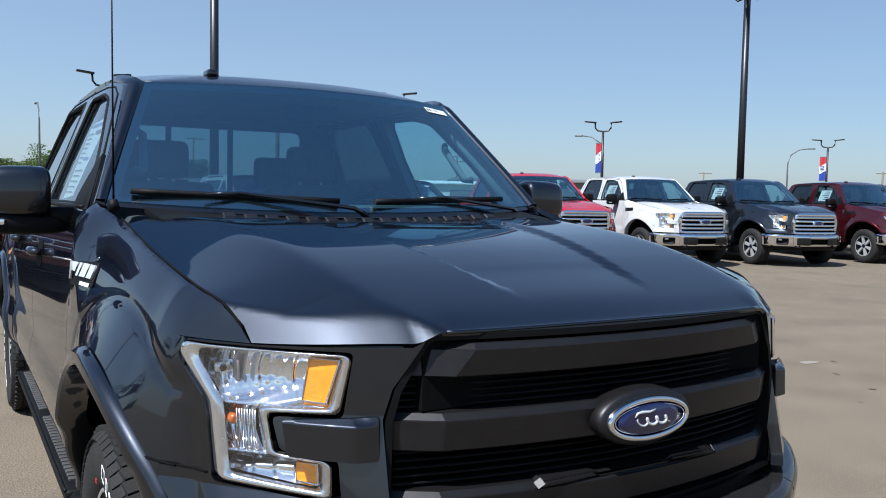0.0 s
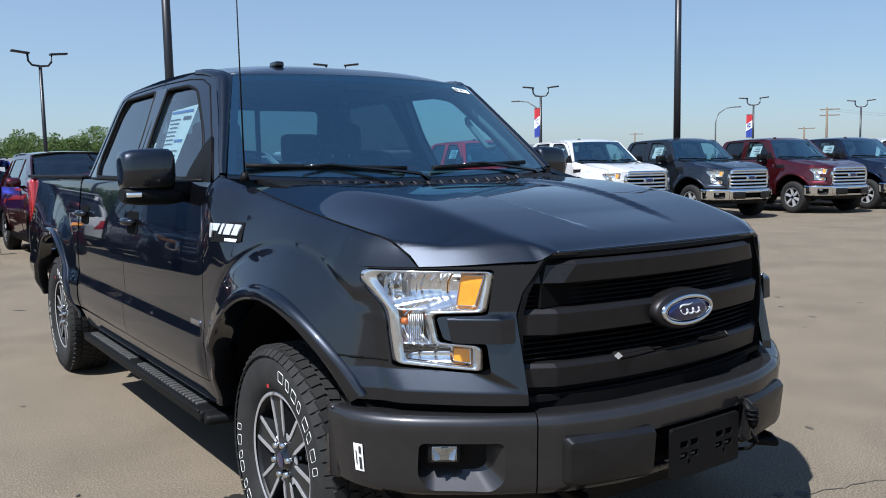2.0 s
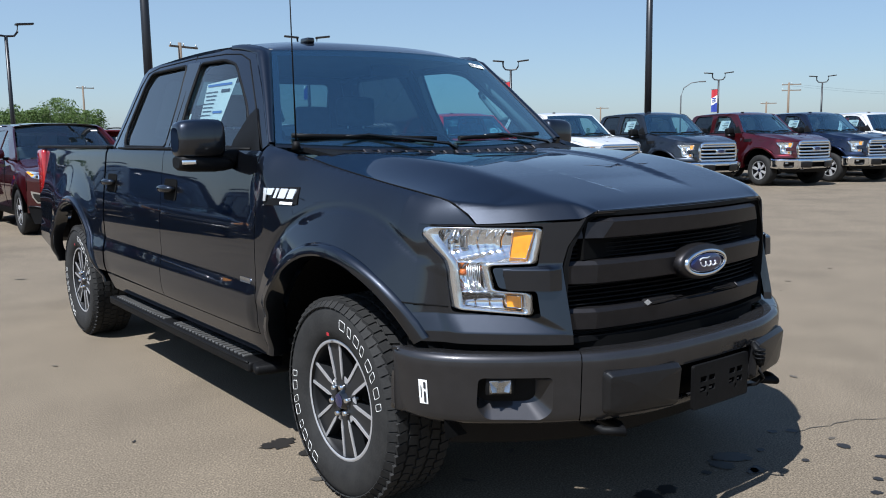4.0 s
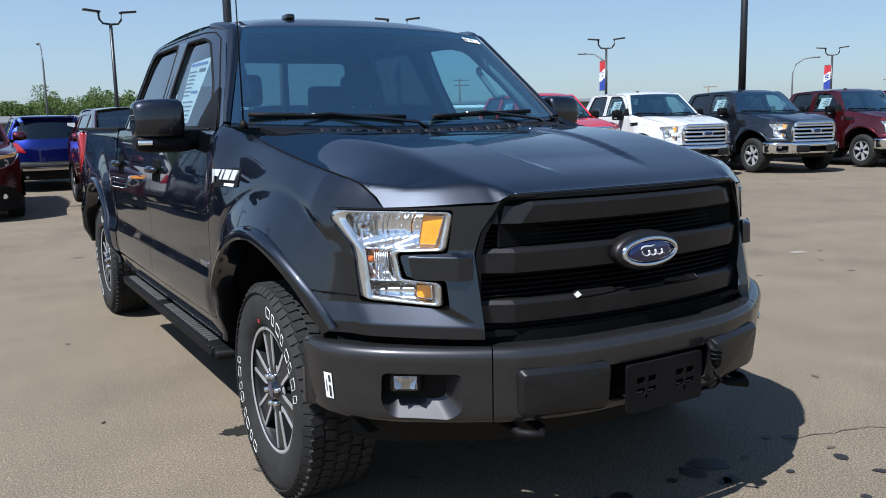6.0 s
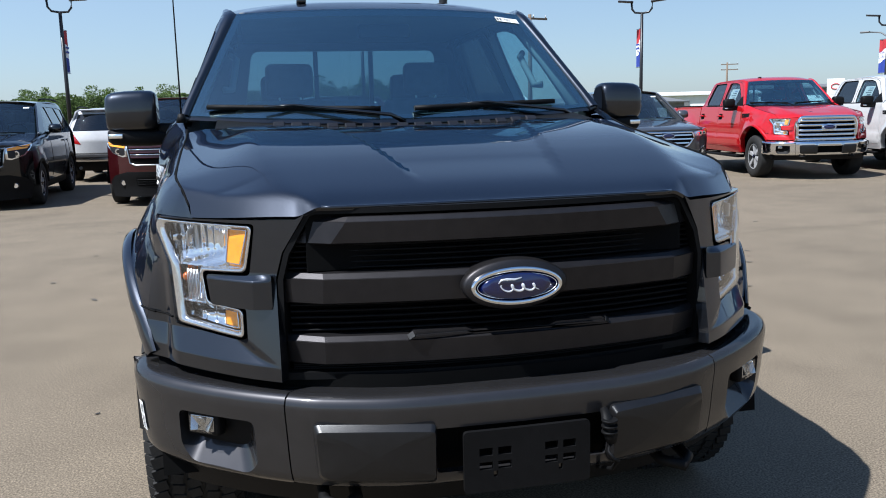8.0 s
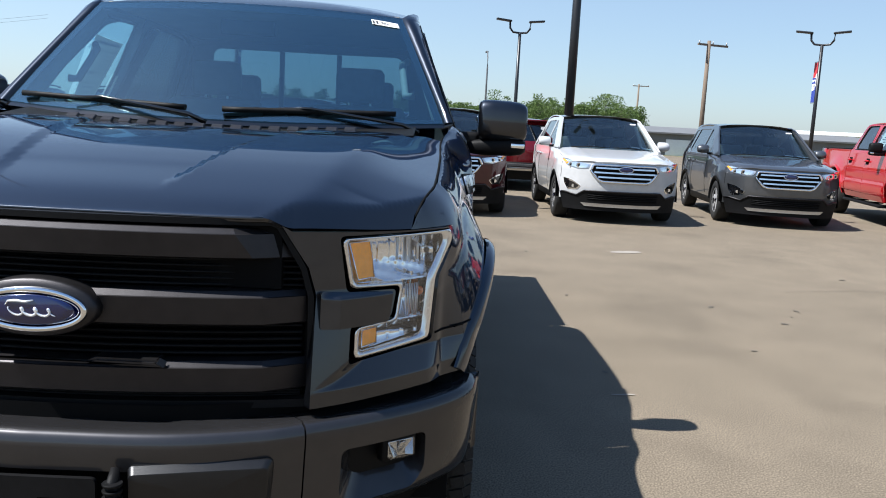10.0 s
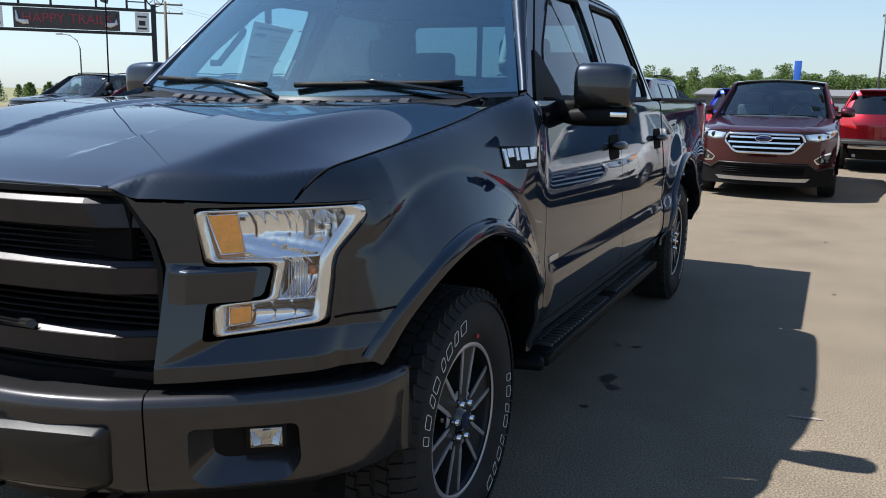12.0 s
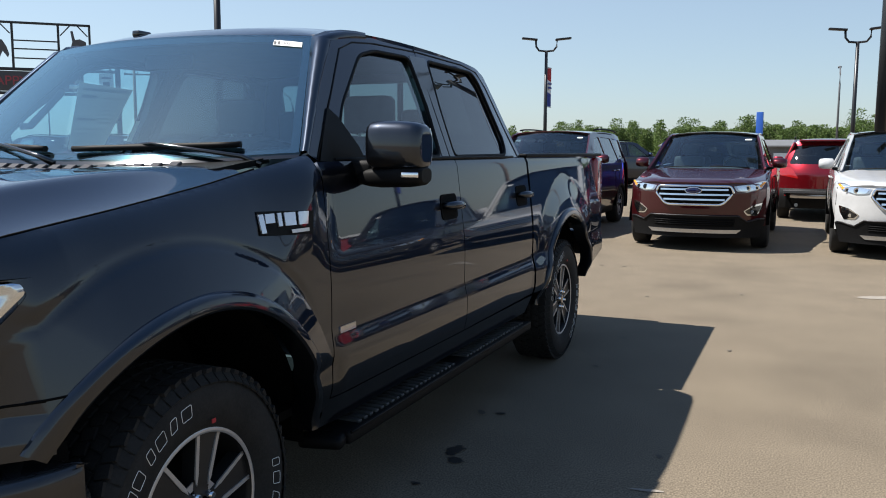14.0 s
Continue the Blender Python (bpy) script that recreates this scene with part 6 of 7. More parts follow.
    part("bumper_insert", loft([[(u, rear(u, 0.6)[1] + d, z) for d, z in ((0.050, 0.585), (0.066, 0.575), (0.066, 0.475), (0.050, 0.465))] for u in np.linspace(-0.80 * W, 0.80 * W, 13)]), CHROME_SOFT, root, "silver bumper insert")
    part("plate_recess", box((0.46, 0.02, 0.16), (0, yb - 0.035, 0.80), 0.01), GLOSSBLACK, root)
    oval_badge(root, (0, yb - 0.05, belt - 0.12), 0.14, 0.057, lod=True).rotation_euler = (0, 0, 0)
    part("underbody", box((1.5, yb + 0.3, 0.30), (0, (yb - fo * 0.5) / 2, 0.42)), VOID, root)
    part("engine_bay", box((1.5, 0.9, 0.40), (0, 0.0, 0.66)), VOID, root)
    part("dashboard", box((1.4, 0.35, 0.2), (0, yw + 0.62, belt - 0.08), 0.05), CLOTH, root)
    part("cabin_floor", box((1.6, 3.0, 0.05), (0, yw + 1.9, 0.6)), CLOTH, root)
    part("steering_wheel", tube([(0.37 + 0.18 * math.cos(a), yw + 0.92 + 0.08 * math.sin(a), belt + 0.02 + 0.16 * math.sin(a)) for a in np.linspace(0, 6.2832, 17)], 0.014, 6), BLACK, root)
    return root


def repaint(root, old, fresh):
    """Gives the copied parts another paint."""
    for o in root.children_recursive:
        if o.type == "MESH":
            for sl in o.material_slots:
                if sl.material == old:
                    sl.link = "OBJECT"
                    sl.material = fresh


def stand(root, x, y, turn):
    root.matrix_basis = Matrix.Translation((x, y, 0)) @ Matrix.Rotation(radians(turn), 4, "Z")
    return root


PAINTS = {
    "red": car_paint("bright red paint", (0.4588, 0.0074, 0.01036), 0.25, 0.35),
    "white": car_paint("white paint", (0.4588, 0.4588, 0.4551), 0.0, 0.4),
    "grey": car_paint("mid grey paint", (0.0888, 0.09176, 0.0962), 0.7, 0.36),
    "maroon": car_paint("maroon paint", (0.0592, 0.00592, 0.00814), 0.6, 0.33),
    "slate": car_paint("slate grey paint", (0.026, 0.030, 0.037), 0.85, 0.36),
    "navy": car_paint("navy paint", (0.0074, 0.01184, 0.0296), 0.7, 0.33),
    "bronze": car_paint("bronze red paint", (0.04884, 0.00518, 0.00666), 0.55, 0.35),
    "black": car_paint("black paint", (0.0074, 0.00814, 0.00888), 0.6, 0.3),
    "blue": car_paint("deep blue paint", (0.0074, 0.01332, 0.1258), 0.7, 0.33),
    "ruby": car_paint("ruby red paint", (0.1776, 0.00592, 0.01036), 0.6, 0.33),
}

row_truck = pickup(PAINTS["red"], "bright red crew-cab pickup truck with chrome grille", lod=True, sport=False)
row_truck["group"] = "row of pickup trucks"
stand(row_truck, 9.7, 11.35, -10)
for key, x, y, turn, label in (
        ("white", 12.45, 10.8, -11, "white crew-cab pickup truck with chrome grille"),
        ("slate", 15.0, 9.95, -13, "dark grey pickup truck with chrome bumper"),
        ("maroon", 18.15, 9.3, -13, "maroon pickup truck with chrome bumper"),
        ("navy", 20.75, 8.8, -13, "navy blue pickup truck with chrome bumper"),
        ("white", 23.4, 8.4, -13, "white pickup truck beside a navy one"),
        ("black", 26.2, 8.0, -13, "black pickup truck at the row's end")):
    t = copy_thing(row_truck, Matrix.Translation((x, y, 0)) @ Matrix.Rotation(radians(turn), 4, "Z"))
    repaint(t, PAINTS["red"], PAINTS[key])
    t["label"] = label

midsize_car = crossover(PAINTS["bronze"], "dark red crossover with chrome grille", MIDSIZE)
stand(midsize_car, 1.03, 11.3, 0)
for key, x, y, turn, label in (("white", 3.78, 11.2, 0, "white crossover with chrome grille"), ("grey", 6.72, 11.85, -6, "dark grey crossover with chrome grille")):
    t = copy_thing(midsize_car, Matrix.Translation((x, y, 0)) @ Matrix.Rotation(radians(turn), 4, "Z"))
    repaint(t, PAINTS["bronze"], PAINTS[key])
    t["label"] = label

suv = crossover(PAINTS["bronze"], "dark red sport-utility car with roof rails", LARGE)
stand(suv, -1.95, 12.0, -1)
for key, x, y, turn, label in (
        ("black", -5.12, 12.35, 2, "black sport-utility car with roof rails"),
        ("maroon", -8.2, 12.9, 3, "maroon sport-utility car with roof rails"),
        ("black", -11.3, 13.2, 4, "black sport-utility car in a row"),
        ("maroon", -14.2, 13.6, 4, "maroon sport-utility car in a row"),
        ("black", -17.2, 14.0, 4, "black sport-utility car at the row's end"),
        ("navy", -3.6, 33.0, 150, "dark blue sport-utility car far off"),
        ("black", -6.9, 21.0, 182, "black sport-utility car seen from behind")):
    t = copy_thing(suv, Matrix.Translation((x, y, 0)) @ Matrix.Rotation(radians(turn), 4, "Z"))
    repaint(t, PAINTS["bronze"], PAINTS[key])
    t["label"] = label

small = crossover(PAINTS["ruby"], "ruby red compact crossover seen from behind", COMPACT, tail=True)
stand(small, 2.85, 20.2, 180)
for key, x, y, turn, label in (("blue", 0.08, 21.0, 180, "deep blue compact crossover seen from behind"), ("white", -3.9, 21.0, 180, "white compact crossover seen from behind")):
    t = copy_thing(small, Matrix.Translation((x, y, 0)) @ Matrix.Rotation(radians(turn), 4, "Z"))
    repaint(t, PAINTS["ruby"], PAINTS[key])
    t["label"] = label


# ---- ground ----
def asphalt():
    """Tan, worn asphalt: broad bleached bands, stains, fine stone grain."""
    m = material("worn tan asphalt", (0.158, 0.128, 0.0914), 0.92, vary=0.3, scale=0.22, second=(0.132, 0.107, 0.0765), bump=0.35, bump_scale=210, spec=0.25)
    nt = m.node_tree
    b = nt.nodes["Principled BSDF"]
    src = b.inputs["Base Color"].links[0].from_socket
    co = nt.nodes.new("ShaderNodeTexCoord")
    grain, gm = nt.nodes.new("ShaderNodeTexNoise"), nt.nodes.new("ShaderNodeMapRange")
    grain.inputs["Scale"].default_value, grain.inputs["Detail"].default_value = 130, 5
    gm.inputs[1].default_value, gm.inputs[2].default_value, gm.inputs[3].default_value, gm.inputs[4].default_value = 0.36, 0.66, 0.52, 1.42
    stain, sm = nt.nodes.new("ShaderNodeTexNoise"), nt.nodes.new("ShaderNodeMapRange")
    stain.inputs["Scale"].default_value, stain.inputs["Detail"].default_value = 0.9, 6
    sm.inputs[1].default_value, sm.inputs[2].default_value, sm.inputs[3].default_value, sm.inputs[4].default_value = 0.30, 0.50, 0.80, 1.0
    # pale stones that show where the binder has worn off
    chip, cm, worn, wm = nt.nodes.new("ShaderNodeTexVoronoi"), nt.nodes.new("ShaderNodeMapRange"), nt.nodes.new("ShaderNodeTexNoise"), nt.nodes.new("ShaderNodeMapRange")
    chip.inputs["Scale"].default_value = 62
    cm.inputs[1].default_value, cm.inputs[2].default_value, cm.inputs[3].default_value, cm.inputs[4].default_value = 0.10, 0.30, 0.55, 0.0
    worn.inputs["Scale"].default_value, worn.inputs["Detail"].default_value = 0.55, 5
    wm.inputs[1].default_value, wm.inputs[2].default_value, wm.inputs[3].default_value, wm.inputs[4].default_value = 0.44, 0.58, 0.12, 1.0
    lift, plus = nt.nodes.new("ShaderNodeMath"), nt.nodes.new("ShaderNodeMath")
    lift.operation, plus.operation = "MULTIPLY", "ADD"
    nt.links.new(chip.outputs["Distance"], cm.inputs[0])
    nt.links.new(worn.outputs[0], wm.inputs[0])
    nt.links.new(cm.outputs[0], lift.inputs[0])
    nt.links.new(wm.outputs[0], lift.inputs[1])
    nt.links.new(lift.outputs[0], plus.inputs[0])
    nt.links.new(gm.outputs[0], plus.inputs[1])
    mul, hue = nt.nodes.new("ShaderNodeMath"), nt.nodes.new("ShaderNodeVectorMath")
    mul.operation, hue.operation = "MULTIPLY", "SCALE"
    for n in (grain, stain, chip, worn):
        nt.links.new(co.outputs["Object"], n.inputs["Vector"])
    nt.links.new(grain.outputs[0], gm.inputs[0])
    nt.links.new(stain.outputs[0], sm.inputs[0])
    nt.links.new(plus.outputs[0], mul.inputs[0])
    nt.links.new(sm.outputs[0], mul.inputs[1])
    nt.links.new(src, hue.inputs[0])
    nt.links.new(mul.outputs[0], hue.inputs["Scale"])
    nt.links.new(hue.outputs[0], b.inputs["Base Color"])
    return m


ASPHALT = asphalt()
bm = bmesh.new()
bmesh.ops.create_circle(bm, cap_ends=True, radius=1500, segments=64)
tagged(part("ground", bm, ASPHALT), "tan sun-bleached asphalt of a large sales lot", "ground", kind="structure")

# grass field beyond the lot
GRASS = material("dry green grass", (0.0925, 0.111, 0.037), 0.9, vary=0.5, scale=0.15, second=(0.148, 0.1295, 0.0592), bump=0.5, bump_scale=6)
rows = [[(r * math.sin(radians(a)), -2.7 + r * math.cos(radians(a)), 0.004) for r in (72 + 4 * math.sin(a * 0.31) + 2 * math.sin(a * 0.9), 300, 1400)] for a in range(-66, 86, 2)]
tagged(part("grass_field", loft(rows), GRASS), "dry green grass field beyond the lot", "grass", kind="structure")

POLE = material("black pole paint", (0.00888, 0.00888, 0.01036), 0.4, vary=0.2, scale=5)
WOODPOLE = material("weathered wood", (0.1702, 0.1258, 0.0888), 0.85, vary=0.3, scale=12, bump=0.3)
BANNER_RED = material("red banner cloth", (0.407, 0.0222, 0.0296), 0.7, vary=0.1, scale=10)
BANNER_WHITE = material("white banner cloth", (0.78, 0.78, 0.78), 0.7, vary=0.1, scale=10)
BANNER_BLUE = material("blue banner cloth", (0.0222, 0.0444, 0.2664), 0.7, vary=0.1, scale=10)
LAMPGREY = material("weathered grey lamp steel", (0.1184, 0.1221, 0.1258), 0.55, 0.3, vary=0.2, scale=8)
GALV = material("galvanised steel", (0.42, 0.43, 0.44), 0.45, 0.6, vary=0.2, scale=8)


def on_ray(az, dist, eye=(0, -2.7)):
    """A place at a bearing (degrees from +y towards +x) and distance."""
    return eye[0] + dist * math.sin(radians(az)), eye[1] + dist * math.cos(radians(az))


def tall_pole(x, y, h=7.2):
    p = thing("light_pole", "tall black square steel light pole on the lot", "light pole", "tall light poles")
    p.location = (x, y, 0)
    part("shaft", tube([(0, 0, 0.5), (0, 0, h)], [0.105, 0.085], 12), POLE, p)
    part("footing", tube([(0, 0, 0), (0, 0, 0.55)], 0.25, 16), TRIM_LIGHT, p, "round concrete footing")
    for a in (0, 90, 180, 270):
        c, s = math.cos(radians(a + 30)), math.sin(radians(a + 30))
        part("lamp_arm", tube([(0, 0, h - 0.1), (0.25 * c, 0.25 * s, h - 0.18), (0.42 * c, 0.42 * s, h - 0.02), (0.45 * c, 0.45 * s, h + 0.12)], 0.03, 6), POLE, p)
        part("lamp_head", box((0.55, 0.26, 0.07), (0.72 * c, 0.72 * s, h + 0.14), 0.02, turn=Matrix.Rotation(radians(a + 30), 4, "Z")), POLE, p)
    return p


def twin_lamp(x, y, h=5.3, turn=0.0, banner=False, words=()):
    p = thing("twin_lamp_post", "black twin-armed lamp post" + (" with a red, white and blue banner" if banner else " on the lot"), "lamp post", "twin lamp posts")
    p.matrix_basis = Matrix.Translation((x, y, 0)) @ Matrix.Rotation(radians(turn), 4, "Z")
    part("shaft", tube([(0, 0, 0), (0, 0, h - 0.5)], [0.085, 0.06], 10), POLE, p)
    part("yoke", tube([(-0.42, 0, h - 0.05), (-0.40, 0, h - 0.32), (-0.28, 0, h - 0.47), (0, 0, h - 0.50), (0.28, 0, h - 0.47), (0.40, 0, h - 0.32), (0.42, 0, h - 0.05)], 0.04, 8), POLE, p)
    for s in (-1, 1):
        part("lamp_head", box((0.62, 0.26, 0.07), (s * 0.66, 0, h - 0.02), 0.02, turn=Matrix.Rotation(-s * 0.1, 4, "Y")), POLE, p)
    if banner:
        # the cloth hangs on two rods that point away from the lot
        hang = Matrix.Rotation(radians(84 - turn), 4, "Z")
        for z in (h - 1.10, h - 2.66):
            part("banner_rod", tube([(0, 0, z), hang @ Vector((0.60, 0, z))], 0.012, 6), POLE, p)
        for z0, z1, mat in ((h - 1.62, h - 1.12, BANNER_RED), (h - 2.10, h - 1.62, BANNER_WHITE), (h - 2.64, h - 2.10, BANNER_BLUE)):
            rows = [[hang @ Vector((0.08 + 0.50 * k / 6, 0.03 * math.sin(k * 1.1), z + (0.10 * (1 - k / 3) if inner else 0.0))) for k in range(7)] for z, inner in ((z0, z0 > h - 2.6), (z1, z1 < h - 1.2))]
            part("banner_cloth", loft(rows), mat, p, "banner cloth band")
        for face in (-1, 1):
            if words:
                for line, z in zip(words, (h - 1.72, h - 1.92)):
                    cu = bpy.data.curves.new("banner_word", "FONT")
                    cu.body, cu.size, cu.align_x, cu.align_y = line, 0.17, "CENTER", "CENTER"
                    me = bpy.data.meshes.new_from_object(new("tmp_text", cu))
                    bpy.data.objects.remove(bpy.data.objects["tmp_text"])
                    me.transform(hang @ Matrix.Translation((0.33, face * 0.045, z)) @ Matrix.Rotation(radians(180 if face > 0 else 0), 4, "Z") @ Matrix.Rotation(radians(90), 4, "X"))
                    part("banner_word", me, BANNER_BLUE, p)
            else:
                for z in (h - 1.74, h - 1.90):
                    bm = box((0.34, 0.006, 0.07), (0.33, face * 0.045, z))
                    bmesh.ops.transform(bm, matrix=hang, verts=bm.verts)
                    part("banner_mark", bm, BANNER_BLUE, p)
    return p


for x, y in ((3.68, 15.8), (17.1, 13.05), (27.6, 10.7), (-12.3, 17.0)):
    tall_pole(x, y, 6.9)
for x, y, h, turn, ban, words in ((-7.2, 30.8, 5.8, 20, True, ()), (3.9, 31.6, 5.72, 4, False, ()), (15.3, 29.9, 5.7, -25, True, ()), (28.4, 31.4, 5.35, -41, True, ("NEW", "CARS")), (48.0, 31.9, 5.4, -55, True, ()), (60.0, 31.0, 5.5, -61, False, ()), (75.0, 28.0, 5.4, -63, False, ())):
    twin_lamp(x, y, h, turn, ban, words)


def street_lamp(x, y, h, turn):
    p = thing("street_lamp", "grey cobra-head street lamp far off", "street lamp", "street lamps")
    p.matrix_basis = Matrix.Translation((x, y, 0)) @ Matrix.Rotation(radians(turn), 4, "Z")
    part("shaft", tube([(0, 0, 0), (0, 0, h - 1.3), (0.25, 0, h - 0.55), (0.9, 0, h - 0.1), (1.7, 0, h)], [0.08, 0.06, 0.05, 0.045, 0.04], 8), LAMPGREY, p)
    part("lamp_head", box((0.6, 0.22, 0.12), (1.9, 0, h), 0.04), LAMPGREY, p)


for az, d, h, turn in ((40.3, 62, 5.9, 120), (52.2, 80, 6.0, -50), (-31.0, 60, 5.6, 180)):
    x, y = on_ray(az, d)
    street_lamp(x, y, h, turn)
street_lamp(4.2, 60, 7.1, 90)


def utility_pole(x, y, h, arms=2, turn=0):
    p = thing("utility_pole", "brown wooden utility pole with crossarms", "utility pole", "utility poles")
    p.matrix_basis = Matrix.Translation((x, y, 0)) @ Matrix.Rotation(radians(turn), 4, "Z")
    part("shaft", tube([(0, 0, 0), (0, 0, h)], [0.16, 0.11], 8), WOODPOLE, p)
    for k in range(arms):
        part("crossarm", box((2.2, 0.10, 0.12), (0.3, 0, h - 0.25 - k * 0.7)), WOODPOLE, p)
        for q in (-0.7, 0.3, 1.3):
            part("insulator", tube([(q, 0, h - 0.2 - k * 0.7), (q, 0, h - 0.02 - k * 0.7)], 0.04, 6), GALV, p)
    return p


POLES = []
for az, d, h, arms, turn in ((18.1, 55, 7.4, 1, 20), (59.1, 110, 7.2, 2, -60), (57.9, 130, 5.6, 1, -60), (47.5, 150, 6.0, 1, -50), (31.0, 120, 7.0, 2, -30), (-41.5, 75, 8.6, 2, 40), (13.5, 120, 8.5, 1, 0)):
    x, y = on_ray(az, d)
    utility_pole(x, y, h, arms, turn)
    POLES.append((x, y, h))
utility_pole(-52.5, 35, 10.8, 2, 55)
street_lamp(-61.4, 55, 6.2, 200)
WIRE = material("dark wire", (0.037, 0.037, 0.0407), 0.6, vary=0.1, scale=3)
for i, (a, b) in enumerate((((59.1, 110, 7.1), (75.0, 120, 7.3)), ((-41.5, 75, 8.4), (-24.0, 70, 8.0)))):
    pa, pb = Vector((*on_ray(a[0], a[1]), a[2])), Vector((*on_ray(b[0], b[1]), b[2]))
    for k in range(2):
        pts = [pa.lerp(pb, t) + Vector((0, 0, -1.6 * math.sin(math.pi * t) - 0.25 * k)) for t in np.linspace(0, 1, 13)]
        tagged(part("power_line", tube(pts, 0.007, 4, caps=False), WIRE), "thin dark overhead power line", "cable", "power lines")

# blue pylon
x, y = on_ray(-1.0, 77)
py = thing("blue_pylon", "tall narrow blue sign pylon behind the trees", "sign")
py.location = (x, y, 0)
part("panel", box((0.55, 0.5, 4.7), (0, 0, 2.35), 0.03), material("pylon blue", (0.02, 0.10, 0.42), 0.5, vary=0.15, scale=2), py)
part("plinth", box((0.8, 0.8, 0.3), (0, 0, 0.15), 0.03), TRIM_LIGHT, py)

# ---- far buildings ----
SHED = material("grey sheet metal", (0.1406, 0.1406, 0.1406), 0.6, 0.1, vary=0.15, scale=0.8)
SHED_WHITE = material("white sheet metal", (0.70, 0.70, 0.69), 0.6, 0.0, vary=0.1, scale=0.8)
REDROOF = material("red metal roof", (0.333, 0.0296, 0.0333), 0.5, vary=0.15, scale=0.6)


def shed(x, y, w, d, h, roof_h, turn, wall, roof, label, doors=4):
    p = thing("warehouse", label, "building")
    p.matrix_basis = Matrix.Translation((x, y, 0)) @ Matrix.Rotation(radians(turn), 4, "Z")
    part("wall", box((w, d, h), (0, 0, h / 2)), wall, p)
    rows = [[(sx * (w / 2 + 0.3), -d / 2 - 0.4, h), (sx * (w / 2 + 0.3), 0, h + roof_h), (sx * (w / 2 + 0.3), d / 2 + 0.4, h), (sx * (w / 2 + 0.3), d / 2 + 0.4, h - 0.12), (sx * (w / 2 + 0.3), -d / 2 - 0.4, h - 0.12)] for sx in (-1, 1)]
    part("roof", loft(rows, closed=True, caps=True, smooth_faces=False), roof, p)
    for k in range(doors):
        xx = -w / 2 + w * (k + 0.5) / doors
        part("roller_door", box((min(3.0, w / doors * 0.5), 0.08, h * 0.7), (xx, -d / 2 - 0.03, h * 0.35), 0.01), SHED_WHITE if wall is not SHED_WHITE else SHED, p)


shed(14.5, 71, 45, 10, 1.85, 0.50, 0, SHED, SHED, "long low grey metal shed before the trees", 7)
x, y = on_ray(63.3, 120)
shed(x, y, 9.5, 10, 2.35, 0.75, -63, SHED_WHITE, REDROOF, "white metal building with a red roof", 4)
x, y = on_ray(60.4, 124)
shed(x, y, 6.5, 8, 2.75, 0.2, -60, SHED, SHED, "small dark grey building beside a red-roofed one", 2)
x, y = on_ray(36.5, 110)
shed(x, y, 22, 12, 3.2, 0.4, -36, SHED, SHED, "low grey building far off", 3)
x, y = on_ray(27.8, 95)
shed(x, y, 16, 8, 2.6, 0.3, -27, SHED_WHITE, SHED_WHITE, "low white building behind the cars", 3)

# dealer sign tower: plain blue oval on a white tower
x, y = on_ray(66.9, 62)
tw = thing("sign_tower", "white sign tower with a blue oval sign", "sign")
tw.matrix_basis = Matrix.Translation((x, y, 0)) @ Matrix.Rotation(radians(-68), 4, "Z")
part("tower", box((3.0, 0.8, 4.6), (0.4, 0, 2.3), 0.03), SHED_WHITE, tw)
for z in (3.0, 3.7, 4.3):
    part("panel_joint", box((3.01, 0.82, 0.03), (0.4, 0, z)), SHED, tw)
part("name_bar", box((1.7, 0.05, 0.30), (0.6, -0.42, 4.0)), BLACK_INK, tw, "dark bar in place of a name")
oval_badge(tw, (0.4, -0.45, 5.42), 3.0, 1.15, lod=True)
part("oval_back", box((0.4, 0.3, 1.0), (0.4, 0, 4.9)), SHED_WHITE, tw)

# small white sign panel with a red mark
x, y = on_ray(37.3, 88)
sg = thing("roadside_sign", "small white roadside sign with a red mark", "sign")
sg.matrix_basis = Matrix.Translation((x, y, 0)) @ Matrix.Rotation(radians(-36), 4, "Z")
part("panel", box((1.5, 0.2, 1.5), (0, 0, 2.85), 0.02), SHED_WHITE, sg)
part("post", box((0.25, 0.2, 2.1), (0, 0, 1.05)), POLE, sg)
part("mark", tube([(0.4 * math.cos(a), -0.12, 2.88 + 0.25 * math.sin(a)) for a in np.linspace(0, 6.283, 17)], 0.05, 5), BANNER_RED, sg, "red oval mark")


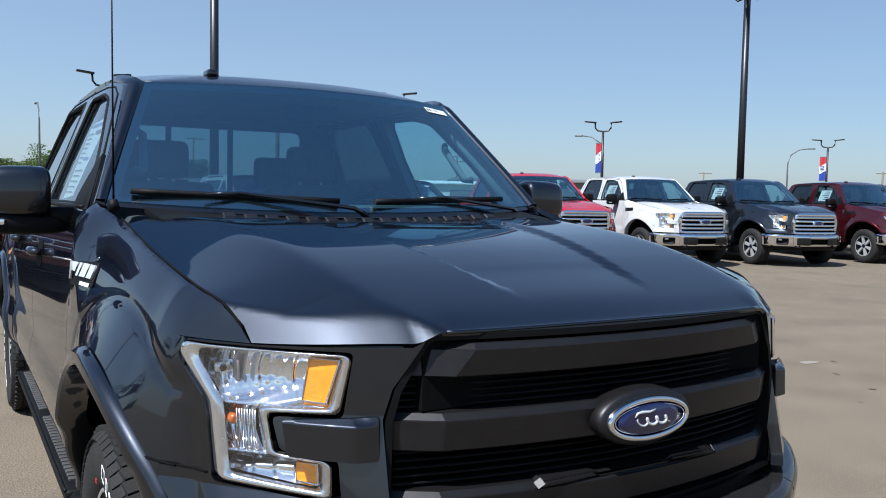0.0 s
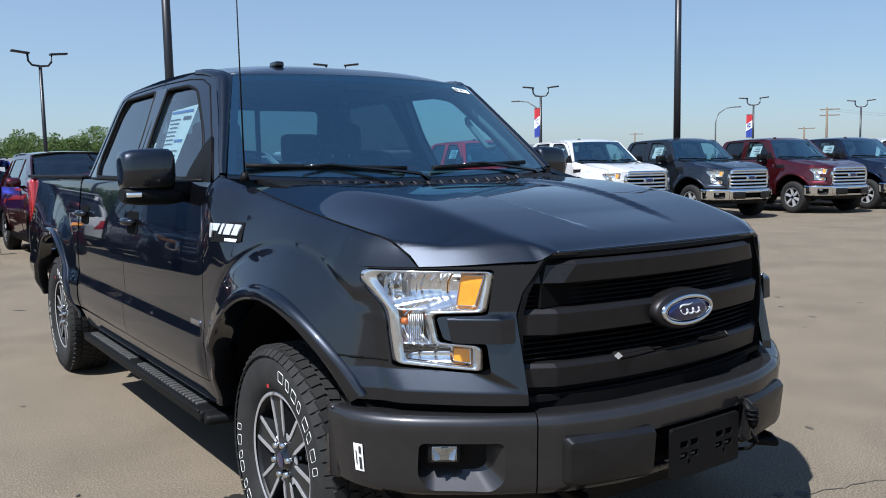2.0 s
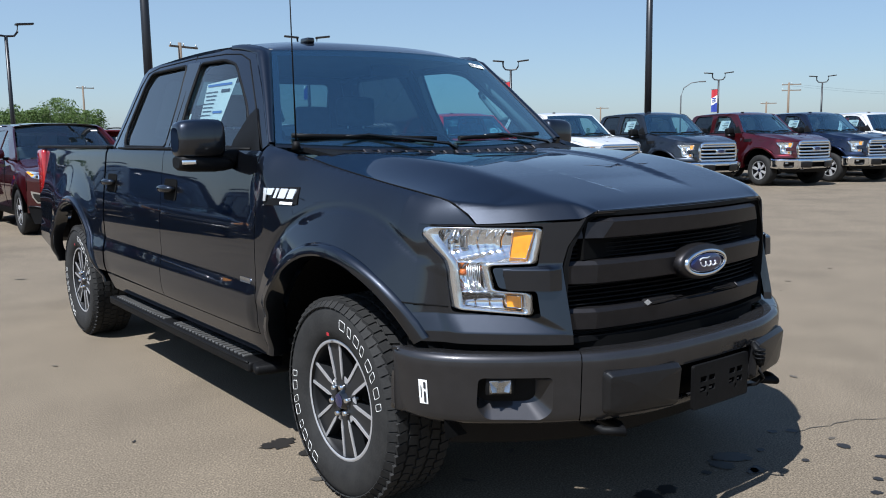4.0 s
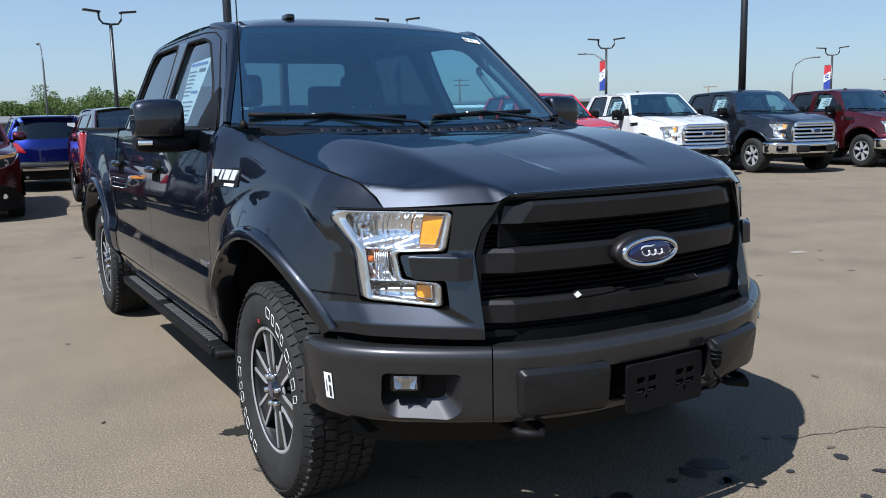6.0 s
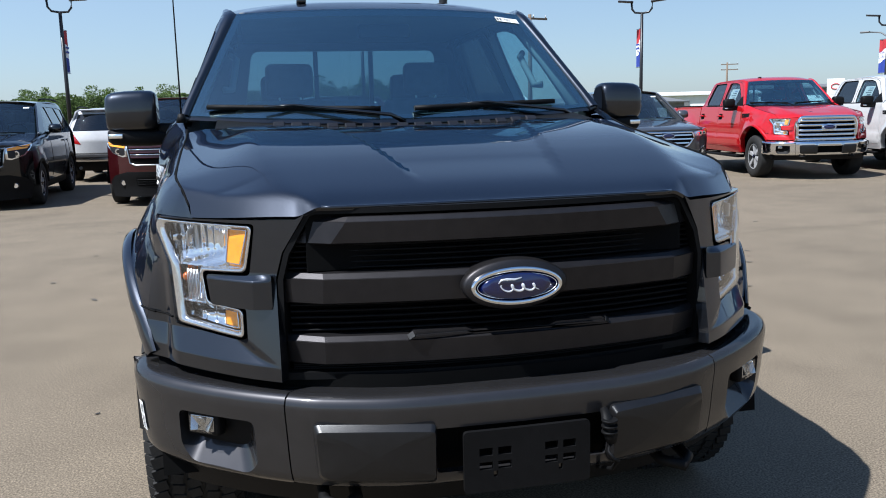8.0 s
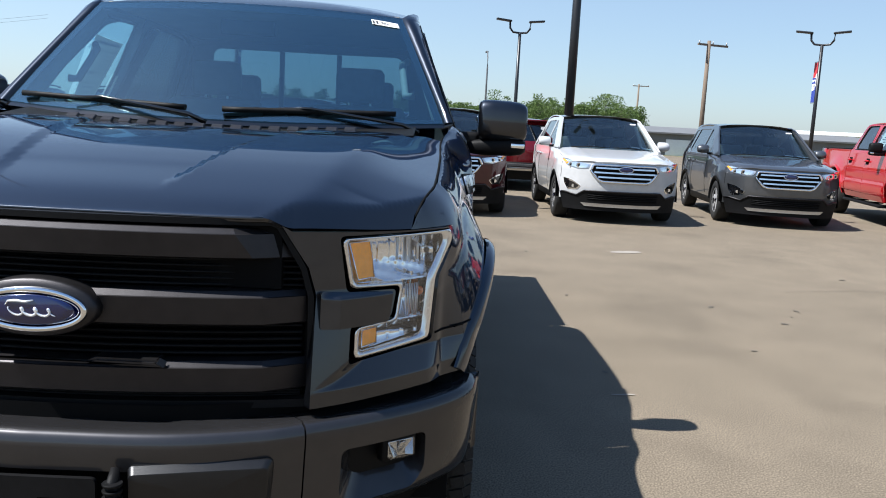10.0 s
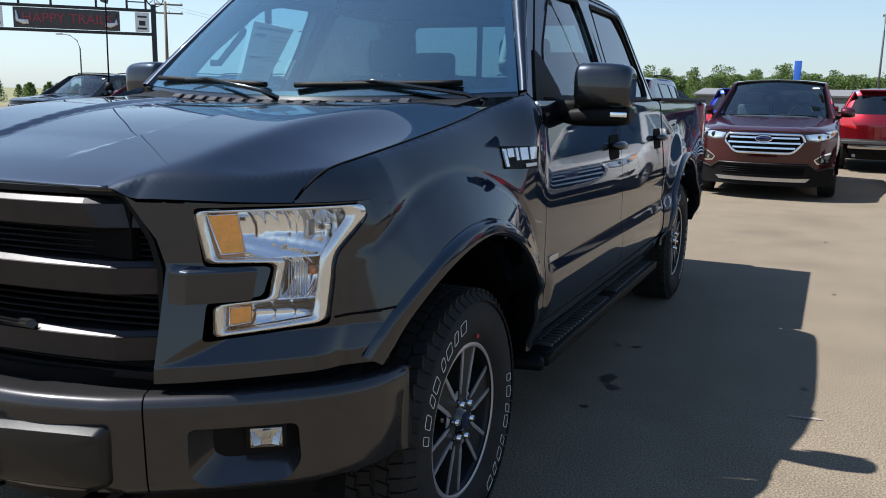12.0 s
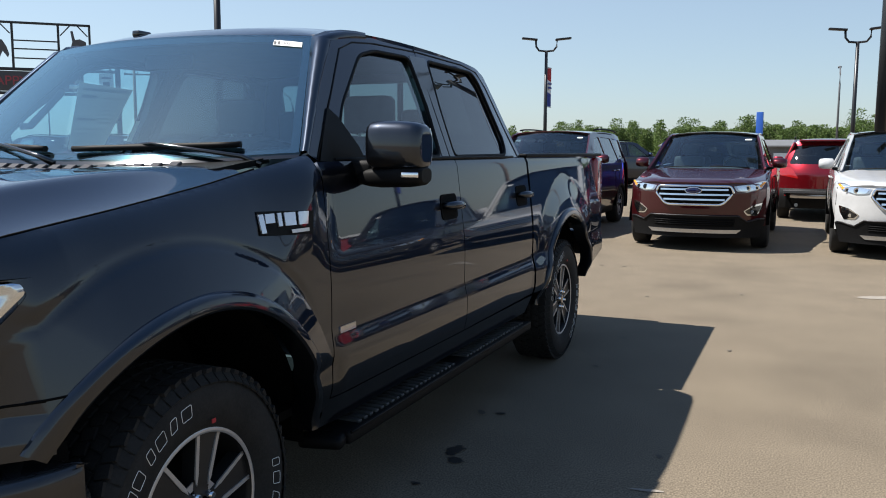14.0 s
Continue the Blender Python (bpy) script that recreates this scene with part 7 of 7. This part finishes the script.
# ---- gateway sign ----
def gateway():
    g = thing("gateway_sign", "black steel gateway sign with rodeo cut-outs and wagon wheels", "sign")
    x, y = on_ray(-48.6, 52, (2.07, -2.05))
    g.matrix_basis = Matrix.Translation((x, y, 0)) @ Matrix.Rotation(radians(44), 4, "Z")
    w = 4.35
    for s in (-1, 1):
        part("post", box((0.28, 0.28, 6.1), (s * w, 0, 3.05), 0.02), POLE, g)
        part("post_brace", tube([(s * w, 0, 0.3), (s * (w - 0.4), 0, 1.0)], 0.07, 6), POLE, g)
    for z in (5.75, 4.45):
        part("beam", box((2 * w, 0.18, 0.16), (0, 0, z), 0.01), POLE, g)
    bd = part("board", box((5.4, 0.08, 1.08), (-0.15, 0, 5.1), 0.01), material("charcoal board", (0.062, 0.060, 0.062), 0.6, vary=0.2, scale=2), g, "charcoal name board")
    cu = bpy.data.curves.new("lettering", "FONT")
    cu.body, cu.size, cu.extrude, cu.align_x, cu.align_y = "HAPPY TRAILS", 0.72, 0.01, "CENTER", "CENTER"
    me = bpy.data.meshes.new_from_object(new("tmp_text", cu))
    bpy.data.objects.remove(bpy.data.objects["tmp_text"])
    me.transform(Matrix.Translation((-0.15, -0.055, 5.1)) @ Matrix.Rotation(radians(90), 4, "X"))
    part("lettering", me, material("red lettering", (0.32, 0.05, 0.06), 0.6, vary=0.15, scale=5), bd, "red lettering")
    for s in (-1, 1):
        part("horn", tube([(-0.15 + s * 2.55, -0.07, 5.45), (-0.15 + s * 2.5, -0.07, 4.95), (-0.15 + s * 2.2, -0.07, 4.85), (-0.15 + s * 1.95, -0.07, 4.88)], [0.03, 0.09, 0.13, 0.12], 8), BANNER_WHITE, bd, "white horn")
        pn = part("side_panel", box((0.75, 0.08, 1.08), (s * (w - 0.62), 0, 5.1), 0.01), BANNER_WHITE, g, "white panel with dark marks")
        for z, ww in ((5.4, 0.5), (5.05, 0.34), (4.75, 0.5)):
            part("panel_bar", box((ww, 0.02, 0.10 if ww > 0.4 else 0.26), (s * (w - 0.62), -0.05, z)), BLACK_INK, pn)
    top = 8.25
    for px in (-2.55, -0.95, 1.35, 2.95):
        part("upright", box((0.12, 0.12, top - 5.8), (px, 0, (top + 5.8) / 2)), POLE, g)
    part("top_rail", box((5.6, 0.12, 0.12), (0.2, 0, top)), POLE, g)
    for z in (6.35, 6.85, 7.3):
        part("rail", box((2.3, 0.06, 0.07), (0.2, 0, z)), POLE, g)
    for s, xx in ((-1, -2.55), (1, 2.95)):
        for z in (6.2, 6.6, 7.0):
            part("rail", box((1.0, 0.06, 0.06), (xx + s * 0.5, 0, z)), POLE, g)
        part("upright", box((0.12, 0.12, 1.4), (xx + s * 1.0, 0, 6.5)), POLE, g)
        c = Vector((xx + s * 1.5, 0, 6.45))
        part("wagon_wheel", tube([c + Vector((0.46 * math.cos(a), 0, 0.46 * math.sin(a))) for a in np.linspace(0, 6.2832, 21)], 0.04, 6), POLE, g)
        for k in range(8):
            a = k * math.pi / 4
            part("wheel_spoke", tube([c, c + Vector((0.45 * math.cos(a), 0, 0.45 * math.sin(a)))], 0.02, 5), POLE, g)
    for xx, s in ((-2.45, 1), (-1.05, -1), (1.45, 1), (2.85, -1)):
        part("strut", tube([(xx, 0, top - 0.6), (xx + s * 0.5, 0, top - 0.05)], 0.035, 5), POLE, g)
    cut = material("grey cut-out steel", (0.10, 0.10, 0.105), 0.6, 0.3, vary=0.2, scale=4)
    horse = [(-0.45, 0.35), (-0.55, 0.05), (-0.35, -0.15), (-0.38, -0.7), (-0.28, -0.7), (-0.18, -0.2), (0.1, -0.1), (0.0, -0.6), (0.1, -0.62), (0.3, -0.15), (0.55, -0.5), (0.62, -0.3), (0.5, 0.1), (0.3, 0.45), (0.05, 0.5), (0.0, 0.75), (-0.1, 0.98), (-0.2, 0.75), (-0.15, 0.45)]
    bull = [(-0.6, -0.7), (-0.45, -0.35), (-0.2, 0.1), (-0.1, 0.5), (-0.18, 1.05), (-0.06, 1.1), (0.05, 0.6), (0.3, 0.65), (0.6, 0.5), (0.65, 0.1), (0.55, -0.3), (0.48, 0.05), (0.25, -0.05), (0.15, -0.55), (0.05, -0.1), (-0.1, -0.45), (-0.2, -0.85), (-0.35, -0.8)]
    for loop, xx in ((horse, -1.75), (bull, 2.15)):
        part("cut_out", prism(loop, 0.04, Matrix.Translation((xx, 0.02, 6.85)) @ Matrix.Rotation(radians(90), 4, "X")), cut, g, "flat steel rodeo cut-out")


gateway()

# ---- woods beyond the lot ----
LEAF = paper("poplar leaves", (0.111, 0.1591, 0.0444), vary=0.5, scale=0.5, second=(0.0592, 0.0962, 0.02664))
BARK = material("grey bark", (0.1184, 0.1036, 0.0814), 0.9, vary=0.3, scale=6)


def woods(spans, seed, label):
    """A belt of young trees: thin trunks and limbs under many small leaves."""
    rng = np.random.default_rng(seed)
    leaves, lf, tv, tf = [], [], [], []
    for az0, az1, d0, d1, h0, h1, count in spans:
        for _ in range(count):
            az, d = rng.uniform(az0, az1), rng.uniform(d0, d1)
            x, y = on_ray(az, d)
            h = 0.78 * rng.uniform(h0, h1) * (1.25 if rng.random() < 0.12 else 1.0)
            wdt = h * rng.uniform(0.26, 0.46)
            b = len(tv)
            for z, r in ((0, 0.07), (h * 0.95, 0.015)):
                tv += [(x + r * math.cos(a), y + r * math.sin(a), z) for a in (0, 2.1, 4.2)]
            tf += [(b + i, b + (i + 1) % 3, b + 3 + (i + 1) % 3, b + 3 + i) for i in range(3)]
            for k in range(5):
                z, a = h * rng.uniform(0.3, 0.8), rng.uniform(0, 6.28)
                b = len(tv)
                e = (x + wdt * 0.8 * math.cos(a), y + wdt * 0.8 * math.sin(a), z + h * 0.2)
                tv += [(x, y, z), (x, y, z + 0.05), e]
                tf.append((b, b + 1, b + 2))
            n = 820
            t = rng.random(n) ** 0.8
            rad = wdt * np.sqrt(rng.random(n)) * (1.05 - t * 0.75) * (0.7 + 0.5 * rng.random(n))
            aa = rng.uniform(0, 6.28, n)
            c = np.stack((x + rad * np.cos(aa), y + rad * np.sin(aa), h * (0.03 + 0.99 * t)), 1)
            u, v = rng.normal(size=(n, 3)), rng.normal(size=(n, 3))
            u /= np.linalg.norm(u, axis=1)[:, None]
            v /= np.linalg.norm(v, axis=1)[:, None]
            sz = rng.uniform(0.05, 0.125, n)[:, None]
            b = len(leaves) * 4 * n
            leaves.append(np.stack((c - u * sz, c + v * sz * 0.7, c + u * sz, c - v * sz * 0.7), 1).reshape(-1, 3))
            lf.append((b + np.arange(4 * n)).reshape(-1, 4))
    lv, lf = np.concatenate(leaves).tolist(), np.concatenate(lf).tolist()
    me = bpy.data.meshes.new("woods")
    me.from_pydata(lv, [], lf)
    ob = part("woods", me, LEAF)
    tagged(ob, label, "trees", kind="stuff")
    me = bpy.data.meshes.new("trunks")
    me.from_pydata(tv, [], tf)
    tagged(part("trunks", me, BARK, ob), kind="stuff")


woods([(-14, 4, 84, 104, 3.8, 4.9, 310), (4, 14, 84, 104, 4.4, 5.8, 130), (-20, -14, 86, 104, 3.0, 4.3, 70), (-51, -20, 104, 125, 1.9, 2.7, 150), (-58, -51.6, 84, 96, 2.8, 4.2, 50), (-4, 6, 82, 90, 3.4, 4.7, 40)], 3, "belt of young green trees beyond the lot")
woods([(14, 80, 240, 330, 3.0, 4.5, 160)], 4, "low far line of trees on the horizon")


# ---- marks on the ground ----
WET = material("wet stain", (0.014, 0.012, 0.010), 0.6, vary=0.3, scale=12)
PALE = material("pale scuffed patch", (0.2516, 0.222, 0.185), 0.9, vary=0.25, scale=6)
CRACK = material("crack filler", (0.074, 0.0629, 0.0481), 0.9, vary=0.3, scale=10)


def blot(x, y, size, mat, name, label, seed, stretch=1.0, turn=0.0):
    """An irregular flat patch on the asphalt."""
    rng = np.random.default_rng(seed)
    n = 52
    r = 1 + 0.55 * np.cumsum(rng.normal(size=n)) / n ** 0.5 + 0.10 * rng.normal(size=n)
    r = r - np.linspace(0, r[-1] - r[0], n)
    loop = [(size * abs(r[i]) * math.cos(2 * math.pi * i / n) * stretch, size * abs(r[i]) * math.sin(2 * math.pi * i / n)) for i in range(n)]
    bm = bmesh.new()
    bm.faces.new([bm.verts.new((u, v, 0.004)) for u, v in loop])
    bmesh.ops.transform(bm, matrix=Matrix.Translation((x, y, 0)) @ Matrix.Rotation(turn, 4, "Z"), verts=bm.verts)
    tagged(part(name, bm, mat), label, "stain", "ground stains", "structure")


for k, (x, y, sz, st_) in enumerate(((-0.91, 0.67, 0.055, 1.5), (-0.86, 0.5, 0.03, 1.2), (-1.42, 1.14, 0.018, 1.2), (0.98, -0.69, 0.022, 1.3), (1.06, -0.74, 0.02, 1.4), (0.73, -0.78, 0.018, 1.3), (0.33, -0.78, 0.022, 1.3), (0.44, -0.76, 0.045, 1.4), (0.57, -0.75, 0.05, 1.6), (0.49, -0.89, 0.026, 1.4), (0.53, -0.9, 0.03, 1.3), (1.06, -0.99, 0.022, 1.5), (1.06, -1.16, 0.022, 1.4), (1.07, -1.23, 0.018, 1.4), (0.98, -1.3, 0.02, 1.3), (0.77, -0.97, 0.016, 1.2), (0.81, -1.26, 0.016, 1.3), (0.67, -1.32, 0.02, 1.4), (0.06, -0.79, 0.035, 1.4), (-0.06, -0.79, 0.06, 1.3), (1.008, 1.71, 0.075, 1.3), (1.06, 1.6, 0.045, 1.2), (1.01, 1.29, 0.022, 1.4), (1.02, 2.33, 0.02, 1.5))):
    blot(x, y, sz * 0.95, WET, "wet_spot", "dark wet spot on the asphalt", 20 + k, st_, k * 0.7)
for k, (x, y, sz, st_) in enumerate(((5.25, 2.33, 0.045, 2.0), (6.0, 0.95, 0.04, 1.8), (1.90, 1.61, 0.018, 5.0), (3.2, 7.2, 0.07, 2.4))):
    blot(x, y, sz, PALE, "pale_patch", "pale scuffed patch on the asphalt", 60 + k, st_, 0.1 * k)
rng = np.random.default_rng(9)
for k in range(46):
    x, y = rng.uniform(-3.5, 6), rng.uniform(-1.6, 9)
    blot(x, y, rng.uniform(0.008, 0.022), CRACK, "debris_fleck", "small dark fleck on the asphalt", 100 + k, rng.uniform(1, 2.6), rng.uniform(0, 3))
for k, pts in enumerate((((4.2, 5.0), (5.0, 5.3), (6.2, 5.2), (7.5, 5.6)), ((1.02, -0.78), (1.12, -0.79), (1.36, -0.845), (1.55, -0.92), (1.81, -1.0), (2.6, -1.15), (3.4, -1.2)))):
    rows = []
    for i, (x, y) in enumerate(refine(list(pts), 0.05)[:-40]):
        w = 0.0032 + 0.0018 * math.sin(i * 2.1)
        o = 0.012 * math.sin(i * 0.9) + 0.008 * math.sin(i * 2.3) + 0.02 * math.sin(i * 0.31)
        rows.append([(x, y + o - w, 0.0035), (x, y + o + w, 0.0035)])
    tagged(part("crack", loft(rows), CRACK), "thin irregular crack in the asphalt", "crack", "asphalt cracks", "structure")
